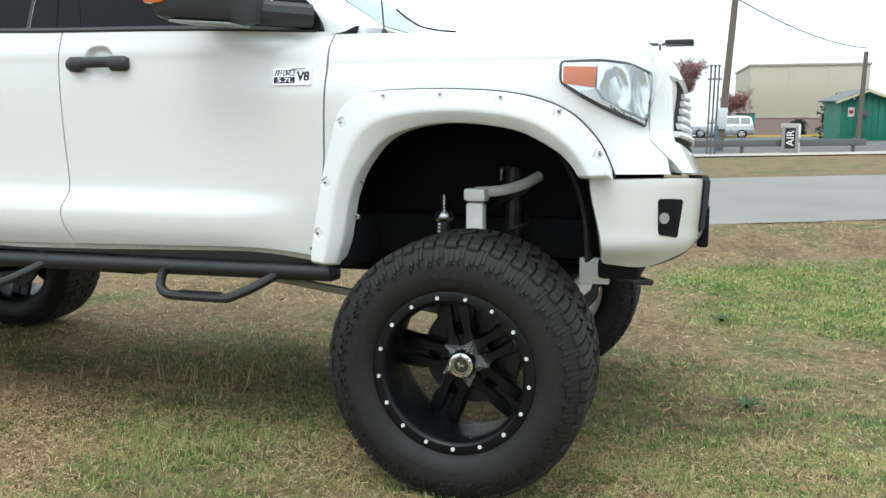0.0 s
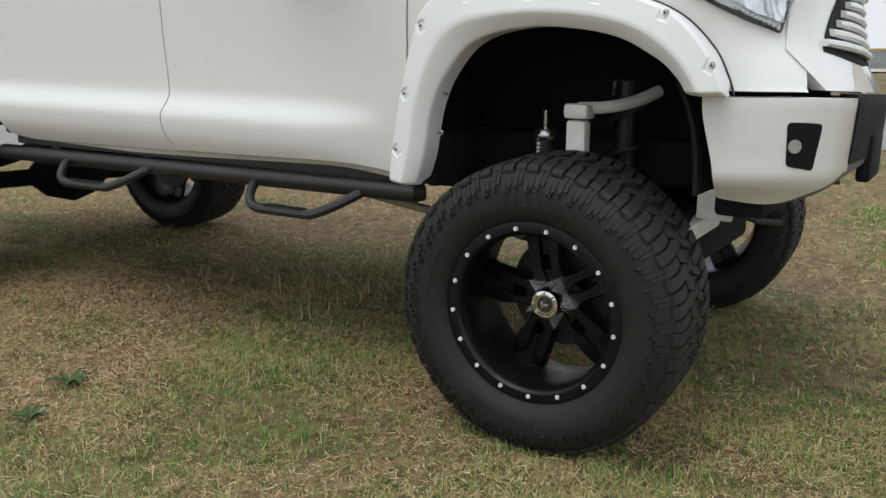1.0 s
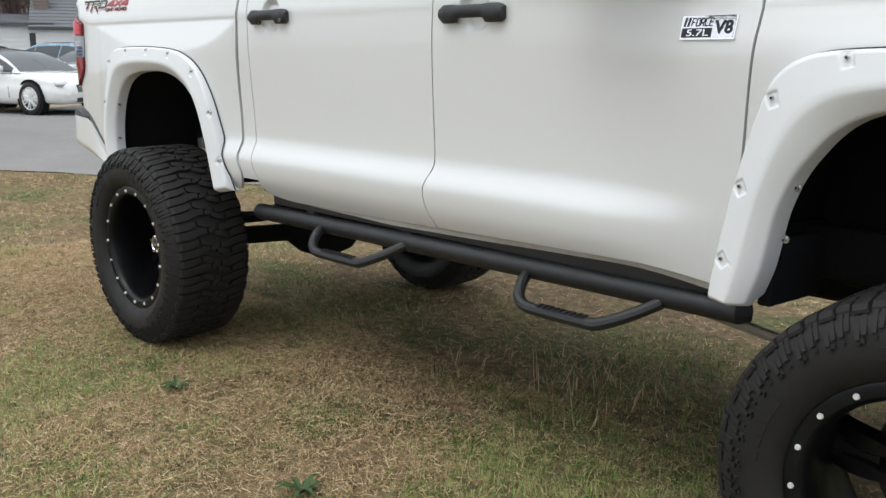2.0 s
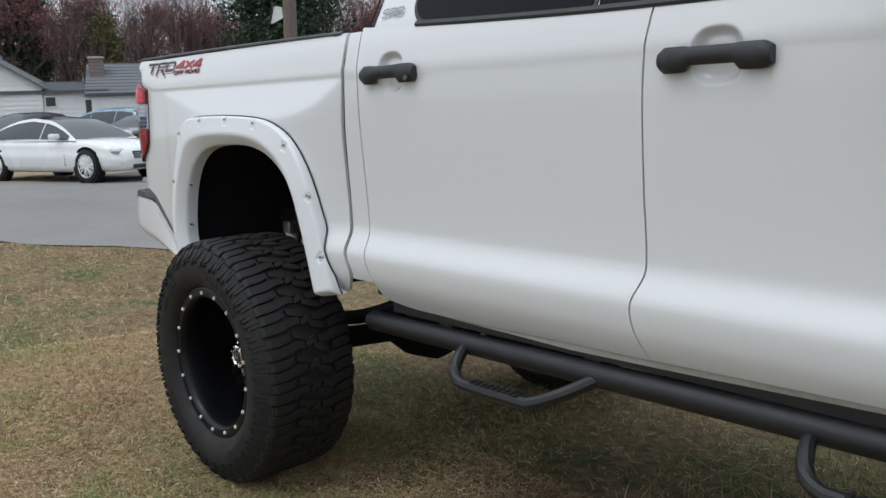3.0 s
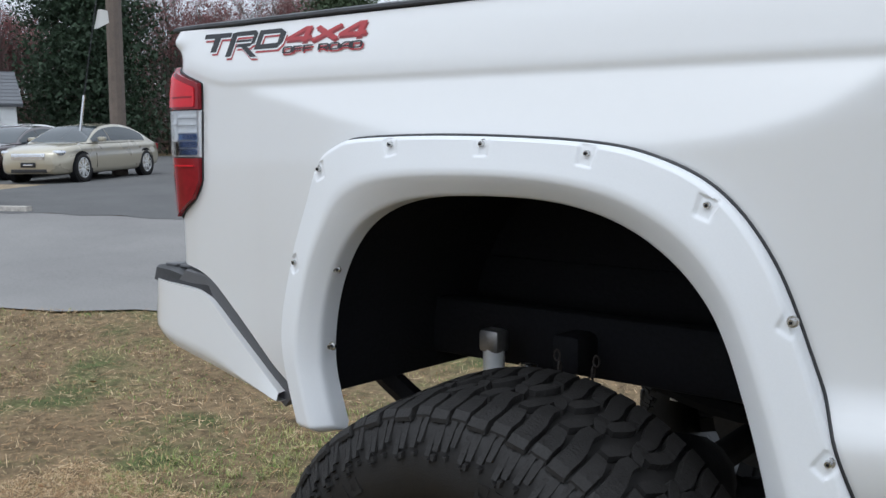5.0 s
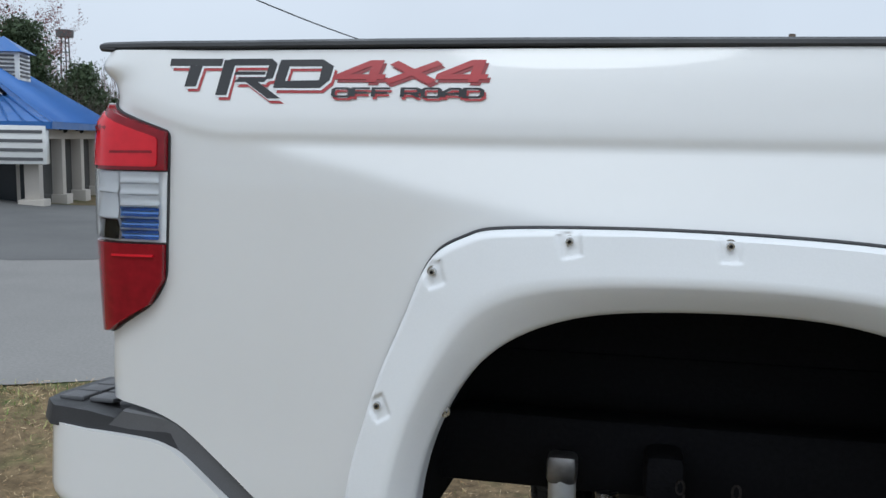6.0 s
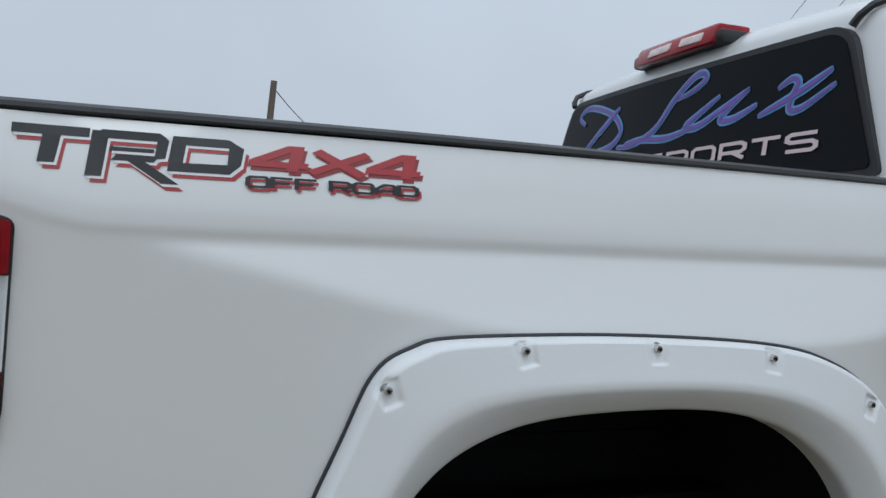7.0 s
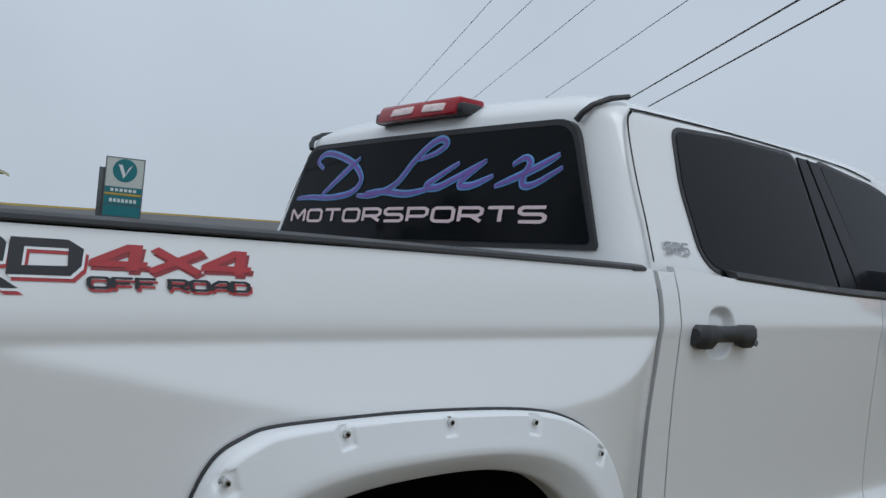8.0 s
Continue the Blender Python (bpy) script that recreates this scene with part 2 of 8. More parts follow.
def lathe(prof, n=64, center=(0, 0, 0), closed=True):
    """Turn a profile of (y, r) round the y axis."""
    bm = bmesh.new()
    rings = []
    for j in range(n):
        t = 2 * math.pi * j / n
        rings.append([bm.verts.new((center[0] + r * math.cos(t), center[1] + y, center[2] + r * math.sin(t))) for y, r in prof])
    for j in range(n):
        a, b = rings[j], rings[(j + 1) % n]
        for i in range(len(prof) - 1):
            bm.faces.new((a[i], b[i], b[i + 1], a[i + 1]))
    bmesh.ops.remove_doubles(bm, verts=bm.verts, dist=1e-5)
    bmesh.ops.recalc_face_normals(bm, faces=bm.faces)
    return bm


def interp(x, pts):
    """Smooth interpolation through (x, y) pairs in order of x."""
    if x <= pts[0][0]:
        return pts[0][1]
    if x >= pts[-1][0]:
        return pts[-1][1]
    for i in range(len(pts) - 1):
        (x0, y0), (x1, y1) = pts[i], pts[i + 1]
        if x <= x1:
            m0 = (y1 - pts[i - 1][1]) / (x1 - pts[i - 1][0]) if i else (y1 - y0) / (x1 - x0)
            m1 = (pts[i + 2][1] - y0) / (pts[i + 2][0] - x0) if i + 2 < len(pts) else (y1 - y0) / (x1 - x0)
            t, h = (x - x0) / (x1 - x0), x1 - x0
            return (2 * t**3 - 3 * t**2 + 1) * y0 + (t**3 - 2 * t**2 + t) * h * m0 + (3 * t**2 - 2 * t**3) * y1 + (t**3 - t**2) * h * m1


def sstep(a, b, x):
    t = min(1.0, max(0.0, (x - a) / (b - a)))
    return t * t * (3 - 2 * t)


def spline(pts, n):
    """Catmull-Rom through points, n steps a span."""
    out = []
    P = [Vector(p) for p in pts]
    for i in range(len(P) - 1):
        p0, p1, p2, p3 = P[max(i - 1, 0)], P[i], P[i + 1], P[min(i + 2, len(P) - 1)]
        for j in range(n):
            t = j / n
            out.append(0.5 * ((2 * p1) + (p2 - p0) * t + (2 * p0 - 5 * p1 + 4 * p2 - p3) * t * t + (3 * p1 - p0 - 3 * p2 + p3) * t**3))
    return out + [P[-1]]

# ---- the pickup truck ----
YC = 1.21  # centre line of the truck
plan = spline([(-4.80, 1.21, 0), (-4.80, 0.70, 0), (-4.792, 0.44, 0), (-4.788, 0.325, 0), (-4.757, 0.247, 0), (-4.68, 0.212, 0), (-4.50, 0.206, 0), (-3.7, 0.205, 0),
               (-2.8, 0.200, 0), (-1.7, 0.195, 0), (-0.9, 0.182, 0), (-0.5, 0.165, 0), (-0.1, 0.150, 0), (0.2, 0.150, 0), (0.42, 0.170, 0), (0.57, 0.215, 0),
               (0.67, 0.275, 0), (0.74, 0.36, 0), (0.782, 0.48, 0), (0.803, 0.75, 0), (0.815, 1.21, 0)], 24)
plan_u = [0.0]
for a, b in zip(plan, plan[1:]):
    plan_u.append(plan_u[-1] + (b - a).length)
zero = next(plan_u[i] + (0 - plan[i].x) for i in range(len(plan) - 1) if plan[i].x <= 0 < plan[i + 1].x)
plan_u = [u - zero for u in plan_u]
PU, PX, PY = np.array(plan_u), np.array([p.x for p in plan]), np.array([p.y for p in plan])
U_TAIL, U_NOSE = float(PU[0]), float(PU[-1])


def ux(x):
    """Length along the plan line at which it passes x, forward of the tail."""
    k = int(np.argmax(PX > -4.797))
    return float(np.interp(x, PX[k:], PU[k:]))


DOOR = [(.76, .11), (.84, .045), (.90, .012), (.95, .001), (.985, .0), (1.003, .004), (1.055, .035), (1.073, .0405), (1.10, .0425), (1.18, .044), (1.30, .043), (1.45, .041), (1.55, .0400), (1.592, .0400), (1.612, .0385), (1.63, .041), (1.70, .058), (1.76, .080)]
QUARTER = [(.76, .09), (.85, .045), (.95, .028), (1.1, .028), (1.3, .029), (1.5, .034), (1.56, .0355), (1.598, .0360), (1.612, .0348), (1.64, .0385), (1.70, .058), (1.76, .083)]
FENDER = [(.76, .06), (1.0, .03), (1.2, .018), (1.4, .004), (1.47, .004), (1.53, .020), (1.555, .028), (1.57, .030), (1.62, .058), (1.66, .11)]
NOSE = [(.80, .05), (.95, .012), (1.1, .0), (1.155, .0), (1.17, .016), (1.20, .032), (1.25, .060), (1.30, .088), (1.37, .108), (1.45, .115), (1.53, .122), (1.56, .135), (1.60, .17), (1.66, .25)]


def inset(u, z):
    """How far the skin lies inside the plan line."""
    wq = 1 - sstep(-4.25, -3.25, u)
    wf = sstep(-1.05, -0.55, u)
    wn_ = sstep(0.34, 0.74, u)
    zz = z - .055 * sstep(-4.50, -4.76, u) * sstep(1.50, 1.60, z)
    a = interp(z, DOOR) * (1 - wq) + interp(zz, QUARTER) * wq
    a = a * (1 - wf) + interp(z, FENDER) * wf
    a = a * (1 - wn_) + interp(z, NOSE) * wn_
    low = interp(u, [(-4.47, 1.592), (-4.3, 1.558), (-4.1, 1.512), (-3.85, 1.472), (-3.6, 1.462), (-3.3, 1.468), (-3.12, 1.51), (-2.99, 1.592)])
    d, span = max(0.0, 1.592 - z), 1.592 - low
    a -= 0.42 * 0.5 * (d + span - math.hypot(d - span, 0.008) + math.hypot(span, 0.008) - span) * sstep(0.0, 0.02, span)
    wrap = 1 - sstep(-4.80, -4.66, u)
    if z > 1.61:
        a = a * (1 - wrap) + wrap * interp(z, [(1.61, .026), (1.66, .050), (1.69, .046), (1.712, .028), (1.722, .025), (1.735, .031), (1.755, .044)])
    return a


def skin(u, z, out=0.0):
    """A point of the truck's outer skin."""
    x, y = float(np.interp(u, PU, PX)), float(np.interp(u, PU, PY))
    e = 0.035
    tx, ty = float(np.interp(u + e, PU, PX) - np.interp(u - e, PU, PX)), float(np.interp(u + e, PU, PY) - np.interp(u - e, PU, PY))
    d = math.hypot(tx, ty) or 1
    nx, ny = ty / d, -tx / d
    k = out - inset(u, z)
    return Vector((x + nx * k, y + ny * k, z))


def on(x, z):
    """Length along the plan line at which the skin passes x at a height, near the nose."""
    a, c = 0.2, U_NOSE
    for k in range(30):
        m = (a + c) / 2
        if skin(m, z).x < x:
            a = m
        else:
            c = m
    return a


def panel(name, left, right, bottom, top, nu, nv, material, parent, label="", depth=0.022, out=0.0, fn=skin, level=0.0, share=0.4):
    """A sheet on the skin between two seams and two edges, with its border folded inward."""
    bm = bmesh.new()
    rows = []
    for j in range(nv + 1):
        row = []
        for i in range(nu + 1):
            s, t = i / nu, j / nv
            z = 1.3
            for _ in range(6):
                u = left(z) * (1 - s) + right(z) * s
                if level:
                    z = bottom(u) + (level - bottom(u)) * t / share if t < share else level + (top(u) - level) * (t - share) / (1 - share)
                else:
                    z = bottom(u) * (1 - t) + top(u) * t
            row.append((u, z))
        rows.append(row)
    V = [[bm.verts.new(fn(u, z, out)) for u, z in row] for row in rows]
    for j in range(nv):
        for i in range(nu):
            bm.faces.new((V[j][i], V[j][i + 1], V[j + 1][i + 1], V[j + 1][i]))
    rim = [(0, i) for i in range(nu)] + [(j, nu) for j in range(nv)] + [(nv, nu - i) for i in range(nu)] + [(nv - j, 0) for j in range(nv)]
    inner = [bm.verts.new(fn(*rows[j][i], out - depth)) for j, i in rim]
    for k in range(len(rim)):
        a, b = rim[k], rim[(k + 1) % len(rim)]
        bm.faces.new((V[a[0]][a[1]], inner[k], inner[(k + 1) % len(rim)], V[b[0]][b[1]]))
    return part(name, bm, material, parent, label, 30)


def clip_grid(outline, step=0.02):
    """A flat grid cut to a convex outline in two coordinates."""
    xs, ys = [p[0] for p in outline], [p[1] for p in outline]
    x0, x1, y0, y1 = min(xs), max(xs), min(ys), max(ys)
    nx, ny = max(1, int((x1 - x0) / step)), max(1, int((y1 - y0) / step))
    bm = bmesh.new()
    V = [[bm.verts.new((x0 + (x1 - x0) * i / nx, y0 + (y1 - y0) * j / ny, 0)) for i in range(nx + 1)] for j in range(ny + 1)]
    for j in range(ny):
        for i in range(nx):
            bm.faces.new((V[j][i], V[j][i + 1], V[j + 1][i + 1], V[j + 1][i]))
    area = sum(a[0] * b[1] - b[0] * a[1] for a, b in zip(outline, outline[1:] + outline[:1]))
    ring = outline if area > 0 else outline[::-1]
    for a, b in zip(ring, ring[1:] + ring[:1]):
        d = (b[0] - a[0], b[1] - a[1])
        if math.hypot(*d) < 1e-6:
            continue
        bmesh.ops.bisect_plane(bm, geom=bm.verts[:] + bm.edges[:] + bm.faces[:], plane_co=(a[0], a[1], 0), plane_no=(d[1], -d[0], 0), clear_outer=True, dist=1e-6)
    return bm


def rounded(pts, r, n=5):
    """The outline with its corners rounded."""
    out = []
    for i, p in enumerate(pts):
        a, b, p = Vector(pts[i - 1]), Vector(pts[(i + 1) % len(pts)]), Vector(p)
        ra = min(r[i] if isinstance(r, (list, tuple)) else r, .46 * (a - p).length, .46 * (b - p).length)
        da, db = (a - p).normalized(), (b - p).normalized()
        s, e = p + da * ra, p + db * ra
        for k in range(n + 1):
            t = k / n
            out.append(tuple(s * (1 - t) ** 2 + p * 2 * t * (1 - t) + e * t * t))
    return out


def patch(name, outline, material, parent, out=0.003, depth=0.0, label="", step=0.02, fn=None):
    """A raised piece on a surface, cut to an outline."""
    fn = fn or skin
    bm = clip_grid(outline, step)
    flat = {v: (v.co.x, v.co.y) for v in bm.verts}
    if depth:
        edge = [e for e in bm.edges if e.is_boundary]
        for v in bm.verts:
            v.co = fn(*flat[v], out)
        made = bmesh.ops.extrude_edge_only(bm, edges=edge)
        tops = {}
        for w in flat:
            tops[(round(w.co.x, 5), round(w.co.y, 5), round(w.co.z, 5))] = flat[w]
        for v in [g for g in made["geom"] if isinstance(g, bmesh.types.BMVert)]:
            v.co = fn(*tops[(round(v.co.x, 5), round(v.co.y, 5), round(v.co.z, 5))], out - depth)
    else:
        for v in bm.verts:
            v.co = fn(*flat[v], out)
    bmesh.ops.recalc_face_normals(bm, faces=bm.faces)
    return part(name, bm, material, parent, label, 35)


def words(text, fn, material, name, parent, shear=0.0, label="", bold=0.012):
    """Writing in the built-in font, fitted to the unit square and laid on a surface by fn."""
    cu = bpy.data.curves.new("writing", "FONT")
    cu.body, cu.shear, cu.resolution_u, cu.offset = text, shear, 3, bold
    tmp = new("writing", cu)
    bpy.context.view_layer.update()
    me = bpy.data.meshes.new_from_object(tmp.evaluated_get(bpy.context.evaluated_depsgraph_get()))
    bpy.data.objects.remove(tmp)
    bm = bmesh.new()
    bm.from_mesh(me)
    bpy.data.meshes.remove(me)
    xs, ys = [v.co.x for v in bm.verts], [v.co.y for v in bm.verts]
    x0, x1, y0, y1 = min(xs), max(xs), min(ys), max(ys)
    bmesh.ops.subdivide_edges(bm, edges=[e for e in bm.edges if e.calc_length() > 0.3], cuts=2)
    for v in bm.verts:
        v.co = fn((v.co.x - x0) / (x1 - x0), (v.co.y - y0) / (y1 - y0))
    return part(name, bm, material, parent, label, 0)


def mirrored(ob, parent):
    """The same part on the other side of the truck."""
    me = ob.data.copy()
    bm = bmesh.new()
    bm.from_mesh(me)
    for v in bm.verts:
        v.co.y = 2 * YC - v.co.y
    bmesh.ops.reverse_faces(bm, faces=bm.faces)
    bm.to_mesh(me)
    bm.free()
    o = new(ob.name.split(".")[0], me)
    o.parent = parent
    for key in ("label",):
        if key in ob:
            o[key] = ob[key]
    return o


truck = thing("pickup_truck", "lifted white four-door pickup truck parked on patchy grass", "pickup truck")
pairs = []  # parts repeated on the far side

s_bed = [(.80, -3.04), (.83, -3.02), (.91, -2.955), (.98, -2.975), (1.16, -2.992), (1.4, -3.006), (1.57, -2.998), (1.66, -2.992), (1.72, -2.995), (1.76, -3.000)]
s_rear = [(.80, -2.77), (.85, -2.80), (1.0, -2.855), (1.2, -2.880), (1.46, -2.902), (1.58, -2.902), (1.68, -2.904), (1.76, -2.908)]
s_mid = [(.80, -1.70), (.84, -1.71), (.93, -1.735), (.98, -1.74), (1.06, -1.72), (1.27, -1.73), (1.54, -1.732), (1.76, -1.708)]
s_front = [(.80, -.61), (.84, -.60), (1.11, -.55), (1.38, -.53), (1.56, -.52), (1.70, -.535)]


def arch(u, c, half, low, high):
    k = abs((u - c) / half)
    return low if k >= 1 else low + (high - low) * (1 - k**3.2) ** (1 / 2.4)


def bed_bottom(u):
    side = interp(u, [(-6, 1.138), (-4.76, 1.138), (-4.66, 1.13), (-4.60, 1.108), (-4.55, 1.07), (-4.31, .87), (-4.2, .84), (-3.0, .84)])
    return max(side, arch(u, -3.655, .53, .84, 1.42))


belt = [(-3.1, 1.765), (-2.95, 1.760), (-2.67, 1.741), (-1.95, 1.711), (-1.2, 1.697), (-.59, 1.677), (-.4, 1.670)]
bedside = panel("bedside", lambda z: U_TAIL + 0.72 + 0.03 * sstep(1.66, 1.74, z), lambda z: interp(z, s_bed), bed_bottom, lambda u: 1.748, 150, 90, PAINT, truck, "white bed side with a shoulder crease", 0.012, level=1.49, share=.4)
pairs.append(bedside)
pairs.append(panel("cab_corner", lambda z: interp(z, s_bed) + 0.02, lambda z: interp(z, s_rear) - 0.003, lambda u: .90, lambda u: 1.745, 8, 50, PAINT, truck, depth=0.012))
rear_door = panel("door", lambda z: interp(z, s_rear) + 0.003, lambda z: interp(z, s_mid) - 0.003, lambda u: interp(u, [(-2.85, .862), (-2.75, .835), (-2.6, .822), (-1.7, .836)]), lambda u: interp(u, belt), 60, 56, PAINT, truck, "white rear door")
front_door = panel("door", lambda z: interp(z, s_mid) + 0.003, lambda z: interp(z, s_front) - 0.004, lambda u: interp(u, [(-1.75, .837), (-1.05, .856), (-.85, .858), (-.70, .848), (-.58, .833)]), lambda u: interp(u, belt), 60, 56, PAINT, truck, "white front door")
f_end = [(z, on(x, z)) for z, x in ((1.172, .700), (1.2, .695), (1.25, .682), (1.3, .672), (1.35, .665), (1.4, .665), (1.45, .665), (1.5, .665), (1.55, .665), (1.6, .665))]
fender = panel("front_fender", lambda z: interp(z, s_front) + 0.004, lambda z: interp(z, f_end),
               lambda u: max(interp(u, [(-.65, .84), (.24, .9), (.29, 1.166), (.5, 1.168), (.8, 1.164)]), arch(u, -.03, .47, .86, 1.41)),
               lambda u: interp(u, [(-.6, 1.668), (-.2, 1.66), (.2, 1.635), (.45, 1.60), (.8, 1.585)]), 90, 60, PAINT, truck, level=1.475, share=.5)
pairs += [rear_door, front_door, fender]

# dark shell behind the gaps
shell = bmesh.new()
for u0, u1, z0, z1 in ((-4.62, -4.30, 1.15, 1.70), (-4.3, -2.9, 1.50, 1.70), (-3.06, -.45, .93, 1.70), (-.5, .30, 1.45, 1.56)):
    n = max(2, int((u1 - u0) / .06))
    cols = [[shell.verts.new(skin(u0 + (u1 - u0) * i / n, z, -0.05)) for z in [z0 + (z1 - z0) * k / 10 for k in range(11)]] for i in range(n + 1)]
    for i in range(n):
        for k in range(10):
            shell.faces.new((cols[i][k], cols[i + 1][k], cols[i + 1][k + 1], cols[i][k + 1]))
pairs.append(part("inner_shell", shell, GAP, truck))

# greenhouse of the cab
def side_y(z):
    y = 0.312 + (z - 1.735) * 0.44
    return y if z < 2.16 else y + ((z - 2.16) / 0.07) ** 2 * 0.10


def rear_x(z):
    return -2.985 + 0.10 * (z - 1.7) + (0 if z < 2.15 else ((z - 2.15) / 0.085) ** 2 * 0.10)


def front_x(z):
    return -0.30 - (z - 1.66) * 1.62


cab_z = [1.40, 1.60, 1.70, 1.735, 1.80, 1.90, 2.0, 2.08, 2.13, 2.16, 2.18, 2.20, 2.215, 2.225, 2.232]
bm = bmesh.new()
rings = []
for z in cab_z:
    zz = max(z, 1.70)
    y0, xr, xf = side_y(zz), rear_x(zz), front_x(min(zz, 2.15)) - max(0, zz - 2.15) * 4
    y0 = max(y0, 0.31) if z < 1.72 else y0
    r1, r2 = 0.11, 0.16
    half = [(xr + r1 * (1 - math.sin(t)), y0 + r1 * (1 - math.cos(t))) for t in [math.pi / 2 * (1 - k / 8) for k in range(9)]]
    half += [(xr + r1 + (xf - r2 - xr - r1) * k / 24, y0) for k in range(1, 25)]
    half += [(xf - r2 + r2 * math.sin(t), y0 + r2 * (1 - math.cos(t))) for t in [math.pi / 2 * k / 8 for k in range(1, 9)]]
    half += [(xf + 0.10 * math.sin(math.pi / 2 * k / 6), y0 + r2 + (YC - y0 - r2) * k / 6) for k in range(1, 7)]
    half = [(xr - 0.035 * (1 - ((YC - (y0 + r1 + (YC - y0 - r1) * (1 - k / 6))) / (YC - y0 - r1)) ** 2) , y0 + r1 + (YC - y0 - r1) * (1 - k / 6)) for k in range(6)] + half
    full = half + [(x, 2 * YC - y) for x, y in half[-2:0:-1]]
    rings.append([bm.verts.new((x, y, z)) for x, y in full])
for a, b in zip(rings, rings[1:]):
    for j in range(len(a)):
        bm.faces.new((a[j], a[(j + 1) % len(a)], b[(j + 1) % len(b)], b[j]))
c = bm.verts.new((-2.0, YC, 2.258))
for j in range(len(rings[-1])):
    bm.faces.new((rings[-1][j], rings[-1][(j + 1) % len(rings[-1])], c))
bmesh.ops.recalc_face_normals(bm, faces=bm.faces)
part("cab_roof", bm, PAINT, truck, "white cab roof and pillars", 40)


def side_glass(x, z, out=0.0):
    return Vector((x, side_y(z) - out, z + out * 0.4))


def rear_glass(y, z, out=0.0):
    k = 1 - ((YC - y) / 0.8) ** 2
    return Vector((rear_x(z) - 0.033 * max(k, 0) - out, y, z))


# rear door window, front door window, with dark seals
w_rear = [(-2.692, 1.805), (-2.655, 1.765), (-2.545, 1.747), (-1.94, 1.725), (-1.965, 2.152), (-2.36, 2.152), (-2.665, 2.135), (-2.702, 1.975)]
w_front = [(-1.655, 1.700), (-.66, 1.676), (-1.16, 2.05), (-1.33, 2.105), (-1.78, 2.15)]


def grown(pts, g):
    cx, cy = sum(p[0] for p in pts) / len(pts), sum(p[1] for p in pts) / len(pts)
    out = []
    for i in range(len(pts)):
        a, p, b = Vector(pts[i - 1]), Vector(pts[i]), Vector(pts[(i + 1) % len(pts)])
        n1 = Vector(((p - a).y, -(p - a).x)).normalized()
        n2 = Vector(((b - p).y, -(b - p).x)).normalized()
        if n1.dot(p - Vector((cx, cy))) < 0:
            n1 = -n1
        if n2.dot(p - Vector((cx, cy))) < 0:
            n2 = -n2
        m = (n1 + n2).normalized()
        out.append(tuple(p + m * (g / max(0.3, m.dot(n1)))))
    return out


for outline, r in ((w_rear, [.02, .03, .02, .02, .04, .02, .03, .03]), (w_front, [.02, .05, .08, .10, .03])):
    w = patch("side_window", rounded(outline, r), TINT, truck, 0.006, 0.01, "dark tinted side window", 0.05, side_glass)
    s = patch("window_seal", rounded(grown(outline, 0.014), [a + .01 for a in r]), BLACK, w, 0.004, 0.01, "", 0.05, side_glass)
    pairs += [w, s]
pairs.append(patch("pillar_trim", [(-1.915, 1.705), (-1.655, 1.698), (-1.79, 2.15), (-1.94, 2.155)], GLOSS, truck, 0.007, 0.01, "black trim on the pillar between the doors", 0.05, side_glass))
pairs.append(patch("pillar_gap", [(-1.780, 1.705), (-1.774, 1.705), (-1.868, 2.155), (-1.874, 2.155)], GAP, truck, 0.009, 0.002, "", 0.05, side_glass))
strip_bm = bmesh.new()
cols = []
for k in range(41):
    x = -2.62 + 2.02 * k / 40
    z = interp(x, belt)
    y = skin(ux(x), z).y
    cols.append([strip_bm.verts.new((x, y + a, z + c)) for a, c in ((.012, -.004), (-.003, -.002), (-.005, .006), (.002, .016), (.045, .022))])
for a, c in zip(cols, cols[1:]):
    for j in range(4):
        strip_bm.faces.new((a[j], c[j], c[j + 1], a[j + 1]))
strip_bm.faces.new(cols[0])
strip_bm.faces.new(cols[-1])
bmesh.ops.recalc_face_normals(strip_bm, faces=strip_bm.faces)
pairs.append(part("belt_trim", strip_bm, BLACK, truck, "black rubber strip along the window sill"))


def line_on(fn, pts, w, material, name, parent, out=0.002):
    """A narrow dark line laid on a surface."""
    bm = bmesh.new()
    L, R = [], []
    P = [Vector(p) for p in pts]
    for i, p in enumerate(P):
        d = (P[min(i + 1, len(P) - 1)] - P[max(i - 1, 0)]).normalized()
        n = Vector((-d.y, d.x)) * w / 2
        L.append(bm.verts.new(fn(*(p + n), out)))
        R.append(bm.verts.new(fn(*(p - n), out)))
    for i in range(len(P) - 1):
        bm.faces.new((L[i], L[i + 1], R[i + 1], R[i]))
    bmesh.ops.recalc_face_normals(bm, faces=bm.faces)
    return part(name, bm, material, parent, "", 0)


door_top = [(v.x, v.y) for v in spline([(-2.925, 1.765, 0), (-2.915, 1.86, 0), (-2.906, 2.0, 0), (-2.885, 2.12, 0), (-2.855, 2.16, 0), (-2.80, 2.172, 0), (-2.35, 2.182, 0), (-1.9, 2.178, 0), (-1.55, 2.165, 0), (-1.35, 2.14, 0)], 6)]
pairs.append(line_on(side_glass, door_top, 0.007, GAP, "door_gap", truck))

